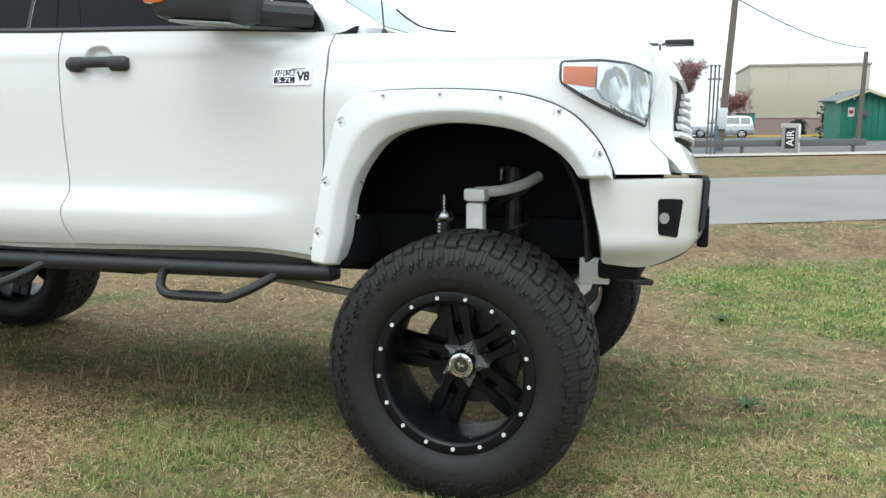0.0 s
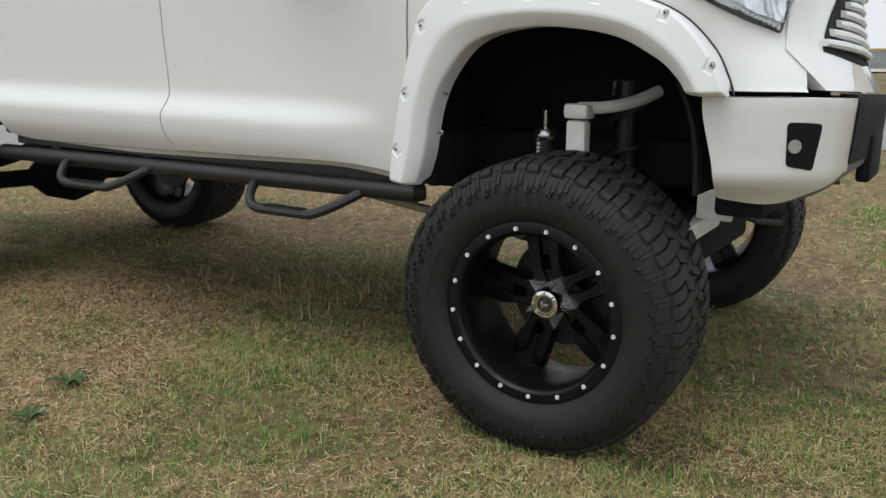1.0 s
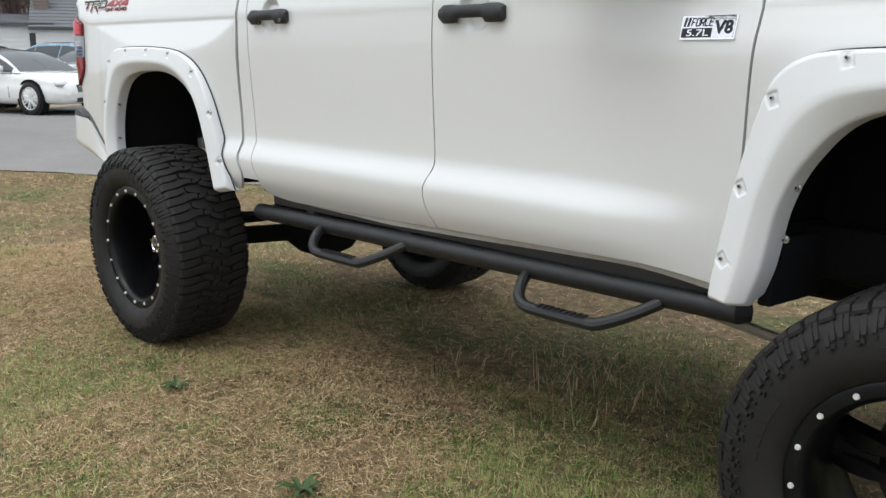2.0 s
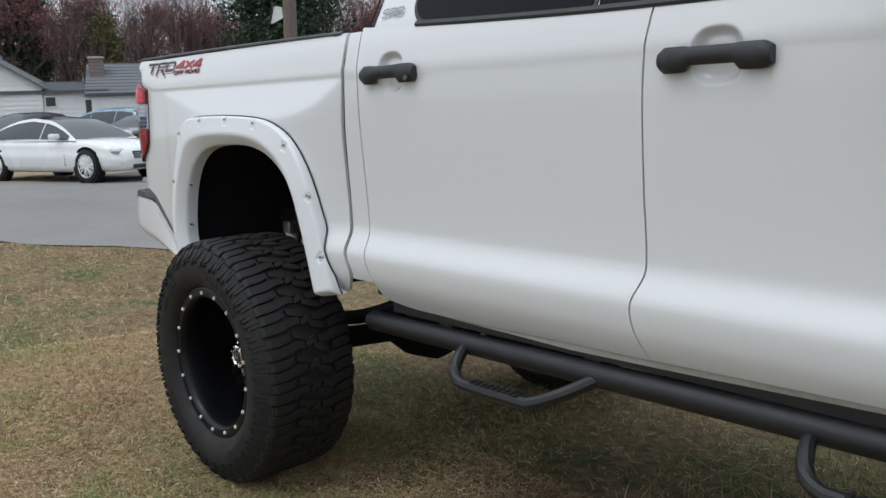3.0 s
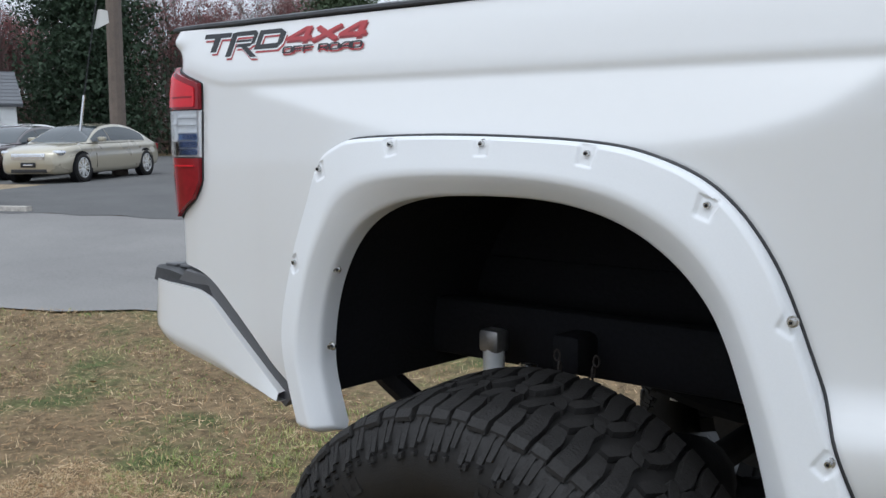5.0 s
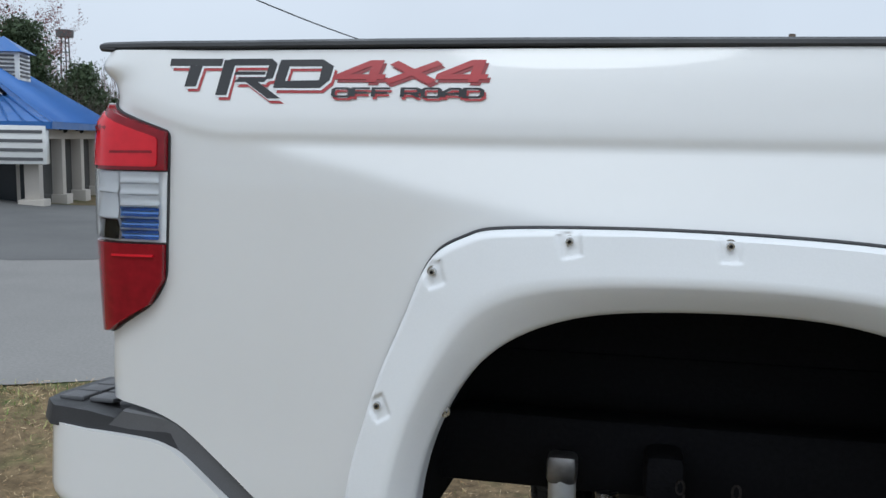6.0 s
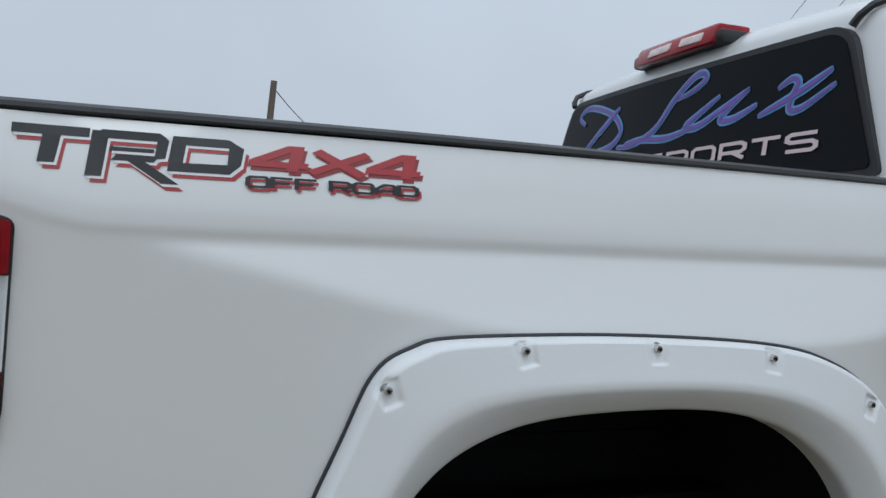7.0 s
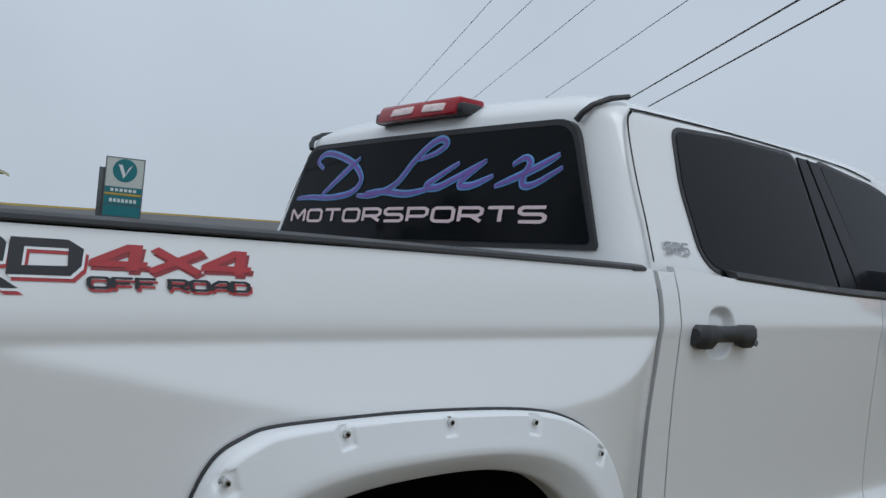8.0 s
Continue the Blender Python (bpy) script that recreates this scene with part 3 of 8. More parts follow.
# rear window of the cab
rw = [(0.478, 1.803), (1.942, 1.803), (1.815, 2.122), (0.605, 2.122)]
rear_window = patch("rear_window", rounded(rw, [.02, .02, .05, .05]), TINT, truck, 0.010, 0.02, "dark tinted rear window with shop lettering", 0.05, rear_glass)
patch("window_seal", rounded(grown(rw, 0.017), [.02, .02, .06, .06]), BLACK, rear_window, 0.006, 0.02, "", 0.05, rear_glass)
for side in (0, 1):
    f = (lambda y, z, o=0: rear_glass(y, z, o)) if not side else (lambda y, z, o=0: Vector((rear_glass(y, z, o).x, 2 * YC - y, z)))
    bmp = bmesh.new()
    tube(bmp, [f(.592, 2.130, .004), f(.578, 2.150, .002), f(.562, 2.172, -.006), f(.546, 2.196, -.030), f(.54, 2.212, -.075)], [.0095, .0095, .0095, .009, .008], 6)
    part("roof_seam_trim", bmp, BLACK, truck)


GLYPHS = {
    "M": [[(0, 0), (0, .92), (.08, 1), (.5, .30), (.92, 1), (1, .92), (1, 0)]],
    "O": [[(.14, 0), (.86, 0), (1, .16), (1, .84), (.86, 1), (.14, 1), (0, .84), (0, .16), (.14, 0)]],
    "T": [[(-.04, 1), (1.04, 1)], [(.5, 1), (.5, 0)]],
    "R": [[(0, 0), (0, 1), (.84, 1), (1, .86), (1, .58), (.84, .42), (.0, .42)], [(.52, .42), (1, 0)]],
    "S": [[(1, 1), (.14, 1), (0, .87), (0, .64), (.14, .52), (.86, .52), (1, .38), (1, .14), (.86, 0), (0, 0)]],
    "P": [[(0, 0), (0, 1), (.84, 1), (1, .86), (1, .54), (.84, .38), (0, .38)]],
    "F": [[(1, 1), (.0, 1), (0, 0)], [(0, .5), (.85, .5)]],
    "A": [[(0, 0), (0, .55), (.4, 1), (.86, 1), (1, .86), (1, 0)], [(0, .36), (1, .36)]],
    "D": [[(0, 0), (0, 1), (.8, 1), (1, .8), (1, .2), (.8, 0), (0, 0)]],
    "C": [[(1, 1), (.16, 1), (0, .86), (0, .14), (.16, 0), (1, 0)]],
    "E": [[(1, 1), (0, 1), (0, 0), (1, 0)], [(0, .5), (.85, .5)]],
    "5": [[(1, 1), (0, 1), (0, .56), (.86, .56), (1, .44), (1, .12), (.86, 0), (0, 0)]],
    "7": [[(0, 1), (1, 1), (.42, 0)]],
    "L": [[(0, 1), (0, 0), (1, 0)]],
    "V": [[(0, 1), (.5, 0), (1, 1)]],
    "8": [[(.16, 0), (.84, 0), (1, .14), (1, .38), (.84, .52), (.16, .52), (0, .38), (0, .14), (.16, 0)], [(.16, .52), (0, .66), (0, .88), (.16, 1), (.84, 1), (1, .88), (1, .66), (.84, .52)]],
    "4": [[(.78, 0), (.78, 1), (.62, 1), (0, .36), (0, .27), (1.08, .27)]],
    "X": [[(0, 0), (1, 1)], [(0, 1), (1, 0)]],
}


def stroke(bm, pts, wx, wy, fn, n=4):
    """A flat stroke of even weight along a bent line, with mitred corners; wx and wy are its weight across and up."""
    closed = pts[0] == pts[-1]
    P = [Vector((a / wx, b / wy)) for a, b in (pts[:-1] if closed else pts)]
    k = len(P)
    L, R = [], []
    for i, p in enumerate(P):
        a, b = P[i - 1] if (i or closed) else None, P[(i + 1) % k] if (i < k - 1 or closed) else None
        d1 = (p - a).normalized() if a is not None else (b - p).normalized()
        d2 = (b - p).normalized() if b is not None else d1
        m = Vector((-(d1 + d2).y, (d1 + d2).x)).normalized()
        m *= .5 / max(.45, m.dot(Vector((-d1.y, d1.x))))
        L.append(p + m)
        R.append(p - m)
    for i in range(k if closed else k - 1):
        q = (i + 1) % k
        rows = []
        for j in range(n + 1):
            t = j / n
            rows.append([bm.verts.new(fn(c.x * wx, c.y * wy)) for c in (L[i].lerp(L[q], t), R[i].lerp(R[q], t))])
        for r0, r1 in zip(rows, rows[1:]):
            bm.faces.new((r0[0], r0[1], r1[1], r1[0]))
    return bm


def lettering(text, fn, material, name, parent, wx=.16, wy=.2, gap=.28, wide=None, slant=0.0, label=""):
    """A line of square stroke letters fitted to the unit square and laid on a surface by fn."""
    wide = wide or {}
    span = [wide.get(c, 1.0) for c in text]
    total = sum(span) + gap * (len(text) - 1)
    bm = bmesh.new()
    at = 0.0
    for c, w in zip(text, span):
        for line in GLYPHS.get(c, []):
            stroke(bm, [((at + w * a) + slant * b, b) for a, b in line], wx, wy, lambda a, b: fn(a / total, wy / 2 + b * (1 - wy)))
        at += w + gap
    bmesh.ops.recalc_face_normals(bm, faces=bm.faces)
    return part(name, bm, material, parent, label, 0)


lettering("MOTORSPORTS", lambda a, b: rear_glass(1.862 - 1.232 * a, 1.856 + .052 * b - .004 * a, .0135), DECAL_PINK, "shop_lettering", rear_window, .17, .24, .30, None, 0, "pale pink vinyl lettering")


def ribbon(bm, pts, width, fn, out):
    """A calligraphic stroke whose width swells along it."""
    P = spline([(a, b, 0) for a, b in pts], 10)
    L, R = [], []
    for i, p in enumerate(P):
        d = (P[min(i + 1, len(P) - 1)] - P[max(i - 1, 0)]).normalized()
        w = width * (0.45 + 0.55 * math.sin(math.pi * i / (len(P) - 1)) ** .6)
        n = Vector((-d.y, d.x, 0)) * w / 2
        L.append(bm.verts.new(fn(p.x + n.x, p.y + n.y, out)))
        R.append(bm.verts.new(fn(p.x - n.x, p.y - n.y, out)))
    for i in range(len(P) - 1):
        bm.faces.new((L[i], L[i + 1], R[i + 1], R[i]))


script = {
    "d": [[(1.70, 2.048), (1.745, 2.078), (1.70, 2.102), (1.62, 2.092), (1.51, 2.054), (1.455, 2.00), (1.50, 1.958), (1.62, 1.944), (1.76, 1.948), (1.85, 1.945)], [(1.48, 2.075), (1.568, 2.023), (1.684, 1.952)]],
    "l": [[(1.17, 2.052), (1.10, 2.068), (1.055, 2.092), (1.075, 2.110), (1.12, 2.100), (1.19, 2.05), (1.255, 1.985), (1.33, 1.955), (1.40, 1.944), (1.465, 1.947)], [(1.42, 1.952), (1.32, 1.956), (1.20, 1.946), (1.085, 1.962)]],
    "u": [[(.985, 2.034), (1.06, 1.998), (1.115, 1.968), (1.06, 1.963), (.97, 1.996), (.875, 2.036)], [(.875, 2.036), (.95, 1.990), (.968, 1.966), (.917, 1.965), (.84, 1.990)]],
    "x": [[(.615, 2.040), (.702, 2.001), (.83, 1.958)], [(.775, 2.018), (.735, 2.036), (.712, 2.022), (.728, 1.985), (.725, 1.960), (.685, 1.962), (.60, 2.004)]],
}
for strokes in script.values():
    for width, m, out, name in ((.0255, DECAL_BLUE, .0125, "script_outline"), (.0135, DECAL_VIOLET, .0145, "script_stroke")):
        bm = bmesh.new()
        for line in strokes:
            ribbon(bm, line, width, rear_glass, out)
        part(name, bm, m, rear_window, "", 0)

# third brake light on the roof's rear edge
bl = boxm(-3.012, -2.90, 1.022, 1.398, 2.176, 2.234, 0.012)
for v in bl.verts:
    v.co.z += 0.010 * (1 - ((v.co.y - YC) / .24) ** 2)
    v.co.x += (v.co.z - 2.18) * 0.4
brake = part("brake_light", bl, mat("brake_lens", (.30, .006, .014), .1, 0, .2, 7, coat=.1, spec=.3), truck, "red third brake light with two clear lamps")
FROSTED = mat("frosted_lens", (0.74, 0.60, 0.58), 0.2, 0, .25, 40)
for y in (1.072, 1.220):
    b = boxm(-3.018, -2.98, y, y + 0.100, 2.186, 2.213, 0.005)
    for v in b.verts:
        v.co.z += 0.010 * (1 - ((v.co.y - YC) / .24) ** 2)
        v.co.x += (v.co.z - 2.18) * 0.4
    part("clear_lamp", b, FROSTED, brake)
part("brake_light_base", boxm(-2.995, -2.90, 1.000, 1.420, 2.180, 2.218, 0.012), BLACK, brake)

# windscreen
bm = bmesh.new()
a = [bm.verts.new((front_x(1.70) - .03 + .1 * math.sin(math.pi * k / 12), .46 + 1.50 * k / 12, 1.72)) for k in range(13)]
b = [bm.verts.new((front_x(2.10) + .02 + .1 * math.sin(math.pi * k / 12), .62 + 1.18 * k / 12, 2.10)) for k in range(13)]
for k in range(12):
    bm.faces.new((a[k], a[k + 1], b[k + 1], b[k]))
thick(bm, 0.006)
part("windscreen", bm, mat("green_glass", (0.22, 0.30, 0.28), 0.04, 0, 0.05, 3, rvary=0.01), truck, "pale green windscreen")

# hood
bm = bmesh.new()
V = []
for i in range(29):
    s = i / 28
    row = []
    for j in range(25):
        t = j / 24
        y0 = interp(s, [(0, .27), (.6, .265), (.85, .33), (1, .52)])
        y = y0 + (2 * (YC - y0)) * t
        k = abs(2 * t - 1)
        x = -0.22 + (interp(k, [(0, .722), (.5, .715), (.85, .690), (1, .632)]) + .22) * s
        z = interp(s, [(0, 1.76), (.5, 1.735), (.8, 1.69), (.9, 1.655), (.96, 1.61), (1, 1.545)]) - interp(k, [(0, 0), (.55, .004), (.72, .022), (.9, .05), (.97, .07), (1, .092)])
        z = max(z, interp(s, [(0, 1.645), (.8, 1.585), (.93, 1.555), (1, 1.53)]))
        if j in (0, 24):
            z = min(z, interp(x, [(-.6, 1.65), (-.2, 1.642), (.2, 1.617), (.45, 1.582), (.66, 1.525)]))
            y += .012 if j == 0 else -.012
        row.append(bm.verts.new((x, y, z)))
    V.append(row)
for i in range(28):
    for j in range(24):
        bm.faces.new((V[i][j], V[i + 1][j], V[i + 1][j + 1], V[i][j + 1]))
thick(bm, 0.02)
bmesh.ops.recalc_face_normals(bm, faces=bm.faces)
part("hood", bm, PAINT, truck, "white hood")
part("cowl", boxm(-.42, -.20, .60, 1.82, 1.62, 1.70, .02), BLACK, truck)
pairs.append(part("hood_gap", tube(bmesh.new(), spline([(-.30, .335, 1.757), (-.255, .325, 1.722), (-.20, .315, 1.690), (-.13, .300, 1.672), (-.06, .29, 1.664)], 5), .0035, 6), GAP, truck))

# front end: surround, grille bars, headlights, bumper
def nose(name, x0, x1, z0, z1, material, out, label="", step=.03, r=.01, depth=.03):
    u0, u1 = ux(x0), (ux(x1) if x1 < .86 else U_NOSE)
    return patch(name, rounded([(u0, z0), (u1, z0), (u1, z1), (u0, z1)], r), material, truck, out, depth, label, step)


def edge(pts):
    return [(on(x, z), z) for x, z in pts]


sur = patch("grille_surround", edge([(.600, 1.32), (.628, 1.285), (.66, 1.232), (.708, 1.172)]) + [(U_NOSE, 1.172), (U_NOSE, 1.53)] + edge([(.628, 1.525), (.622, 1.40)]), PAINT, truck, 0.006, 0.05, "white grille surround", 0.03)
pairs.append(sur)
g_low, g_top = on(.70, 1.29), on(.688, 1.52)
pairs.append(patch("grille_opening", rounded([(g_low, 1.285), (U_NOSE, 1.265), (U_NOSE, 1.528), (g_top, 1.524)], .02), LINER, truck, 0.0095, 0.004, "", 0.03))
for k in range(6):
    z = 1.312 + k * 0.0362
    bm = bmesh.new()
    u_gr = on(.694, z) + .004
    pts = [skin(u_gr + (U_NOSE - u_gr) * i / 14, z + 0.006 * i / 14, 0.016 + .012 * min(1, i / 6)) for i in range(15)]
    rings = []
    for i, p in enumerate(pts):
        h = .0105 + .002 * min(1, i / 5)
        rings.append([bm.verts.new(p + Vector((a, 0, b_))) for a, b_ in ((-.02, -h), (.006, -h), (.013, -h * .3), (.010, h * .6), (.004, h), (-.02, h))])
    for a, c in zip(rings, rings[1:]):
        for j in range(6):
            bm.faces.new((a[j], c[j], c[(j + 1) % 6], a[(j + 1) % 6]))
    bm.faces.new(rings[0])
    bmesh.ops.recalc_face_normals(bm, faces=bm.faces)
    pairs.append(part("grille_bar", bm, FLARE, truck))
nub = boxm(.66, .76, .50, .58, 1.632, 1.648, .005)
part("hood_ornament", nub, BLACK, truck)

hl = edge([(.334, 1.550), (.337, 1.476), (.400, 1.432), (.467, 1.393), (.545, 1.352), (.612, 1.326), (.622, 1.40), (.626, 1.518), (.56, 1.545), (.47, 1.556)])
hr = [.02, .02, .03, .03, .03, .015, .03, .02, .03, .03]
head = patch("headlight", rounded(hl, hr), BLACK, truck, 0.004, 0.02, "headlight with amber reflector under a clear lens", 0.025)
pairs.append(head)


BOWLS = ((on(.515, 1.45), 1.455, .060, .075), (on(.585, 1.44), 1.44, .050, .085))


def bowl(u, z, out=0.0):
    """Two hollow mirrors side by side, with a fin between them."""
    k = 0.0
    for cu, cz, ru, rz in BOWLS:
        r = math.hypot((u - cu) / ru, (z - cz) / rz)
        k = max(k, 1 - r) if r < 1 else k
    return skin(u, z, out - .011 * min(1, 2.2 * k) + .0015 * math.sin(140 * u + 60 * z) * (k > 0))


pairs.append(patch("reflector_bowl", edge([(.456, 1.540), (.456, 1.462), (.475, 1.425), (.55, 1.378), (.606, 1.355), (.617, 1.505), (.555, 1.535)]), LAMP_MIRROR, head, 0.018, 0, "silver reflector", 0.008, bowl))
pairs.append(patch("silver_back", edge([(.346, 1.542), (.348, 1.480), (.405, 1.444), (.470, 1.405), (.55, 1.364), (.606, 1.340), (.617, 1.505), (.555, 1.536), (.47, 1.546)]), LAMP_WHITE, head, 0.0065, 0, "", 0.02))
pairs.append(patch("silver_surround", rounded(edge([(.344, 1.543), (.346, 1.480), (.405, 1.445), (.455, 1.458), (.456, 1.543)]), .008), SILVER, head, 0.008, 0.002, "", 0.02))
pairs.append(patch("amber_reflector", rounded(edge([(.348, 1.531), (.350, 1.474), (.450, 1.460), (.453, 1.529)]), .005), AMBER, head, 0.012, 0.004, "amber side reflector", 0.025))
pairs.append(patch("dark_bezel", edge([(.420, 1.434), (.470, 1.403), (.545, 1.362), (.606, 1.336), (.608, 1.352), (.55, 1.376), (.492, 1.412), (.462, 1.442)]), GREY, head, 0.011, 0.004, "", 0.02))
for k in range(11):
    z = 1.398 - .0058 * k
    c = skin(on(.500 + .0098 * k, z), z, 0.017)
    pairs.append(part("lamp_bead", boxm(c.x - .0035, c.x + .0035, c.y - .004, c.y + .004, c.z - .004, c.z + .004, .0015), SILVER, head))
for k in range(12):
    z = 1.365 + .0135 * k
    c = skin(on(.6125, z), z, 0.014)
    pairs.append(part("lamp_flute", boxm(c.x - .0045, c.x + .0045, c.y - .004, c.y + .004, c.z - .0045, c.z + .0045, .0015), SILVER, head))
lens = patch("lens", rounded(hl, hr), CLEAR, head, 0.020, 0, "", 0.03)
lens.visible_shadow = False

bump = bmesh.new()


def bumper(u, z, out=0.0):
    p = skin(u, max(z, .98), out)
    fold = .10 * sstep(.95, .82, z) ** 1.5
    d = Vector((0.45, YC, 0)) - Vector((p.x, p.y, 0))
    p += d.normalized() * fold
    p.z = z
    return p


front_bumper = panel("front_bumper", lambda z: ux(.447 + .043 * sstep(1.15, .90, z)), lambda z: ux(.795), lambda u: interp(u, [(ux(.45), .862), (ux(.517), .842), (ux(.645), .834), (ux(.74), .872), (ux(.79), .928)]),
                     lambda u: 1.152, 26, 18, PAINT, truck, "white bumper corner with fog lamp opening", 0.05, 0.014, bumper)
pairs.append(front_bumper)
fog_out = rounded([(ux(.668), .957), (ux(.728), .942), (ux(.737), 1.078), (ux(.660), 1.084)], .016)
fogp = patch("fog_lamp_opening", fog_out, GAP, front_bumper, 0.0165, 0.004, "black fog lamp opening", .02, bumper)
pairs.append(fogp)
c = bumper(ux(.681), 1.015, .012)
m = Matrix.Translation(c) @ pose(0, 0, 0, 0, 0, 38)
bmf = bmesh.new()
bmesh.ops.create_cone(bmf, cap_ends=True, segments=20, radius1=.022, radius2=.019, depth=.02, matrix=m @ pose(0, 0, 0, 90, 0, 0))
pairs.append(part("fog_lamp", bmf, mat("fog_lens", (.30, .30, .30), .15), front_bumper, "round fog lamp"))
pairs.append(panel("lower_valance", lambda z: ux(.66), lambda z: U_NOSE, lambda u: interp(u, [(ux(.66), .832), (ux(.74), .858), (ux(.79), .905), (1.5, .93)]), lambda u: interp(u, [(ux(.66), .842), (ux(.74), .884), (ux(.79), .96), (1.5, 1.0)]), 20, 6, GREY, truck, "grey plastic lower valance", 0.04, 0.012, bumper))
pairs.append(panel("bumper_centre", lambda z: ux(.795), lambda z: U_NOSE, lambda u: 0.95, lambda u: 1.165, 14, 8, LINER, truck, "dark plastic bumper centre", 0.05, 0.02, bumper))
part("bumper_pad", boxm(.79, .838, YC - .2, YC + .2, .86, 1.03, .012), LINER, truck)
pairs.append(part("air_dam", boxm(.45, .60, .40, .80, .775, .85, .015), LINER, truck))
pairs.append(part("tow_hook", tube(bmesh.new(), [(.46, .42, .80), (.58, .42, .77), (.64, .46, .765), (.58, .50, .77), (.46, .50, .80)], .012, 8), BLACK, truck))

# fender flares with bolts
def flare(name, outer, inner, yo, yf, seats, parent, lip=.11):
    """A pocket flare: a strip between two outlines, proud of the body, its lip folded in."""
    A = spline([(x, 0, z) for x, z in outer], 8)
    B = spline([(x, 0, z) for x, z in inner], 8)
    n = 560

    def even(P):
        L = [0]
        for a, b in zip(P, P[1:]):
            L.append(L[-1] + (b - a).length)
        return [Vector((np.interp(L[-1] * k / n, L, [p.x for p in P]), 0, np.interp(L[-1] * k / n, L, [p.z for p in P]))) for k in range(n + 1)]

    A, B = even(A), even(B)
    cross = [(0.0, yf + .03), (0.0, yf + .012), (0.012, yf + .005), (0.04, yf + .001)] + [(.04 + .0165 * q, yf - .001 - .00045 * q) for q in range(1, 23)] + [(0.50, yf - .014), (0.60, yf - .016), (0.66, yf - .013), (0.80, yf + .001), (0.93, yf + .014), (0.975, yf + .019), (0.995, yf + .026), (1.0, yf + .036), (1.01, yf + lip)]
    rest = [skin(ux(p.x), max(p.z, .9)).y for p in A]
    bm = bmesh.new()
    V = []
    for k in range(n + 1):
        e = min(k, n - k) / n
        row = []
        for i, (s, y) in enumerate(cross):
            p = A[k].lerp(B[k], s)
            if i == 0:
                y = max(yf + .02, rest[k] + .003)
            y = min(y, yf + .035 + .075 * min(1, e / .02)) + .03 * max(0, 1 - e / .012) ** 2
            for sx, sz, nx, nz in seats:
                dx, dz = p.x - sx, p.z - sz
                a, b = (-nz * dx + nx * dz) / .0185, (nx * dx + nz * dz + .005) / .0200
                if abs(a) < 1.3 and abs(b) < 1.3 and i > 1:
                    y += .005 * (1 - sstep(.66, 1.0, abs(a) * (1 - .14 * b))) * (1 - sstep(.80, 1.0, abs(b)))
            row.append(bm.verts.new((p.x, y, p.z)))
        V.append(row)
    for k in range(n):
        for i in range(len(cross) - 1):
            bm.faces.new((V[k][i], V[k][i + 1], V[k + 1][i + 1], V[k + 1][i]))
    bm.faces.new(V[0])
    bm.faces.new(V[-1][::-1])
    bmesh.ops.recalc_face_normals(bm, faces=bm.faces)
    ob = part(name, bm, FLARE, parent, "satin white fender flare with exposed bolts", 38)
    gasket = tube(bmesh.new(), [(p.x, max(yf + .008, r - .004), p.z) for p, r in zip([a + (a - b).normalized() * .002 for a, b in zip(A, B)], rest)], .0032, 6)
    pairs.append(part("gasket", gasket, BLACK, ob, "black rubber edge trim"))
    pairs.append(ob)
    return ob


ZINC = mat("zinc_bolt", (.60, .60, .60), .25, .9, .1, 40)


def bolt(x, y, z, parent, r=.0066):
    """A steel cap screw in a shallow washer seat."""
    bm = bmesh.new()
    up = pose(x, y, z, 90)
    bmesh.ops.create_cone(bm, cap_ends=True, segments=16, radius1=r * 1.5, radius2=r * 1.4, depth=.003, matrix=up)
    bmesh.ops.create_cone(bm, cap_ends=True, segments=16, radius1=r, radius2=r * .8, depth=.012, matrix=up @ pose(0, 0, .005))
    bo = part("bolt", bm, ZINC, parent, "steel cap screw")
    pairs.append(bo)
    bm = bmesh.new()
    bmesh.ops.create_cone(bm, cap_ends=True, segments=6, radius1=r * .42, radius2=r * .42, depth=.002, matrix=up @ pose(0, 0, .0117))
    pairs.append(part("hex_socket", bm, GAP, bo))


f_out = [(-.568, .825), (-.552, .95), (-.510, 1.16), (-.462, 1.33), (-.432, 1.395), (-.375, 1.436), (-.28, 1.454), (-.06, 1.458), (.14, 1.448), (.28, 1.420), (.385, 1.370), (.465, 1.285), (.505, 1.21), (.525, 1.158)]
f_in = [(-.475, .82), (-.440, .92), (-.408, 1.08), (-.35, 1.20), (-.245, 1.30), (-.05, 1.342), (.18, 1.322), (.32, 1.26), (.385, 1.205), (.415, 1.158)]
r_out = [(-4.228, .79), (-4.276, 1.0), (-4.236, 1.19), (-4.182, 1.33), (-4.142, 1.42), (-4.092, 1.456), (-4.02, 1.472), (-3.78, 1.477), (-3.50, 1.465), (-3.36, 1.438), (-3.25, 1.38), (-3.165, 1.27), (-3.10, 1.11), (-3.045, .95), (-3.005, .835)]
r_in = [(-4.125, .80), (-4.165, .96), (-4.138, 1.13), (-4.06, 1.265), (-3.94, 1.335), (-3.77, 1.358), (-3.55, 1.352), (-3.39, 1.30), (-3.27, 1.19), (-3.20, 1.02), (-3.145, .81)]
f_bolts = [(-.268, 1.438), (-.06, 1.440), (.151, 1.430), (.350, 1.382), (.485, 1.244), (-.432, 1.345), (-.497, 1.13), (-.532, .944)]
r_bolts = [(-4.219, 1.192), (-4.134, 1.406), (-3.930, 1.460), (-3.706, 1.462), (-3.484, 1.446), (-3.266, 1.364), (-3.126, 1.186), (-3.062, .969)]


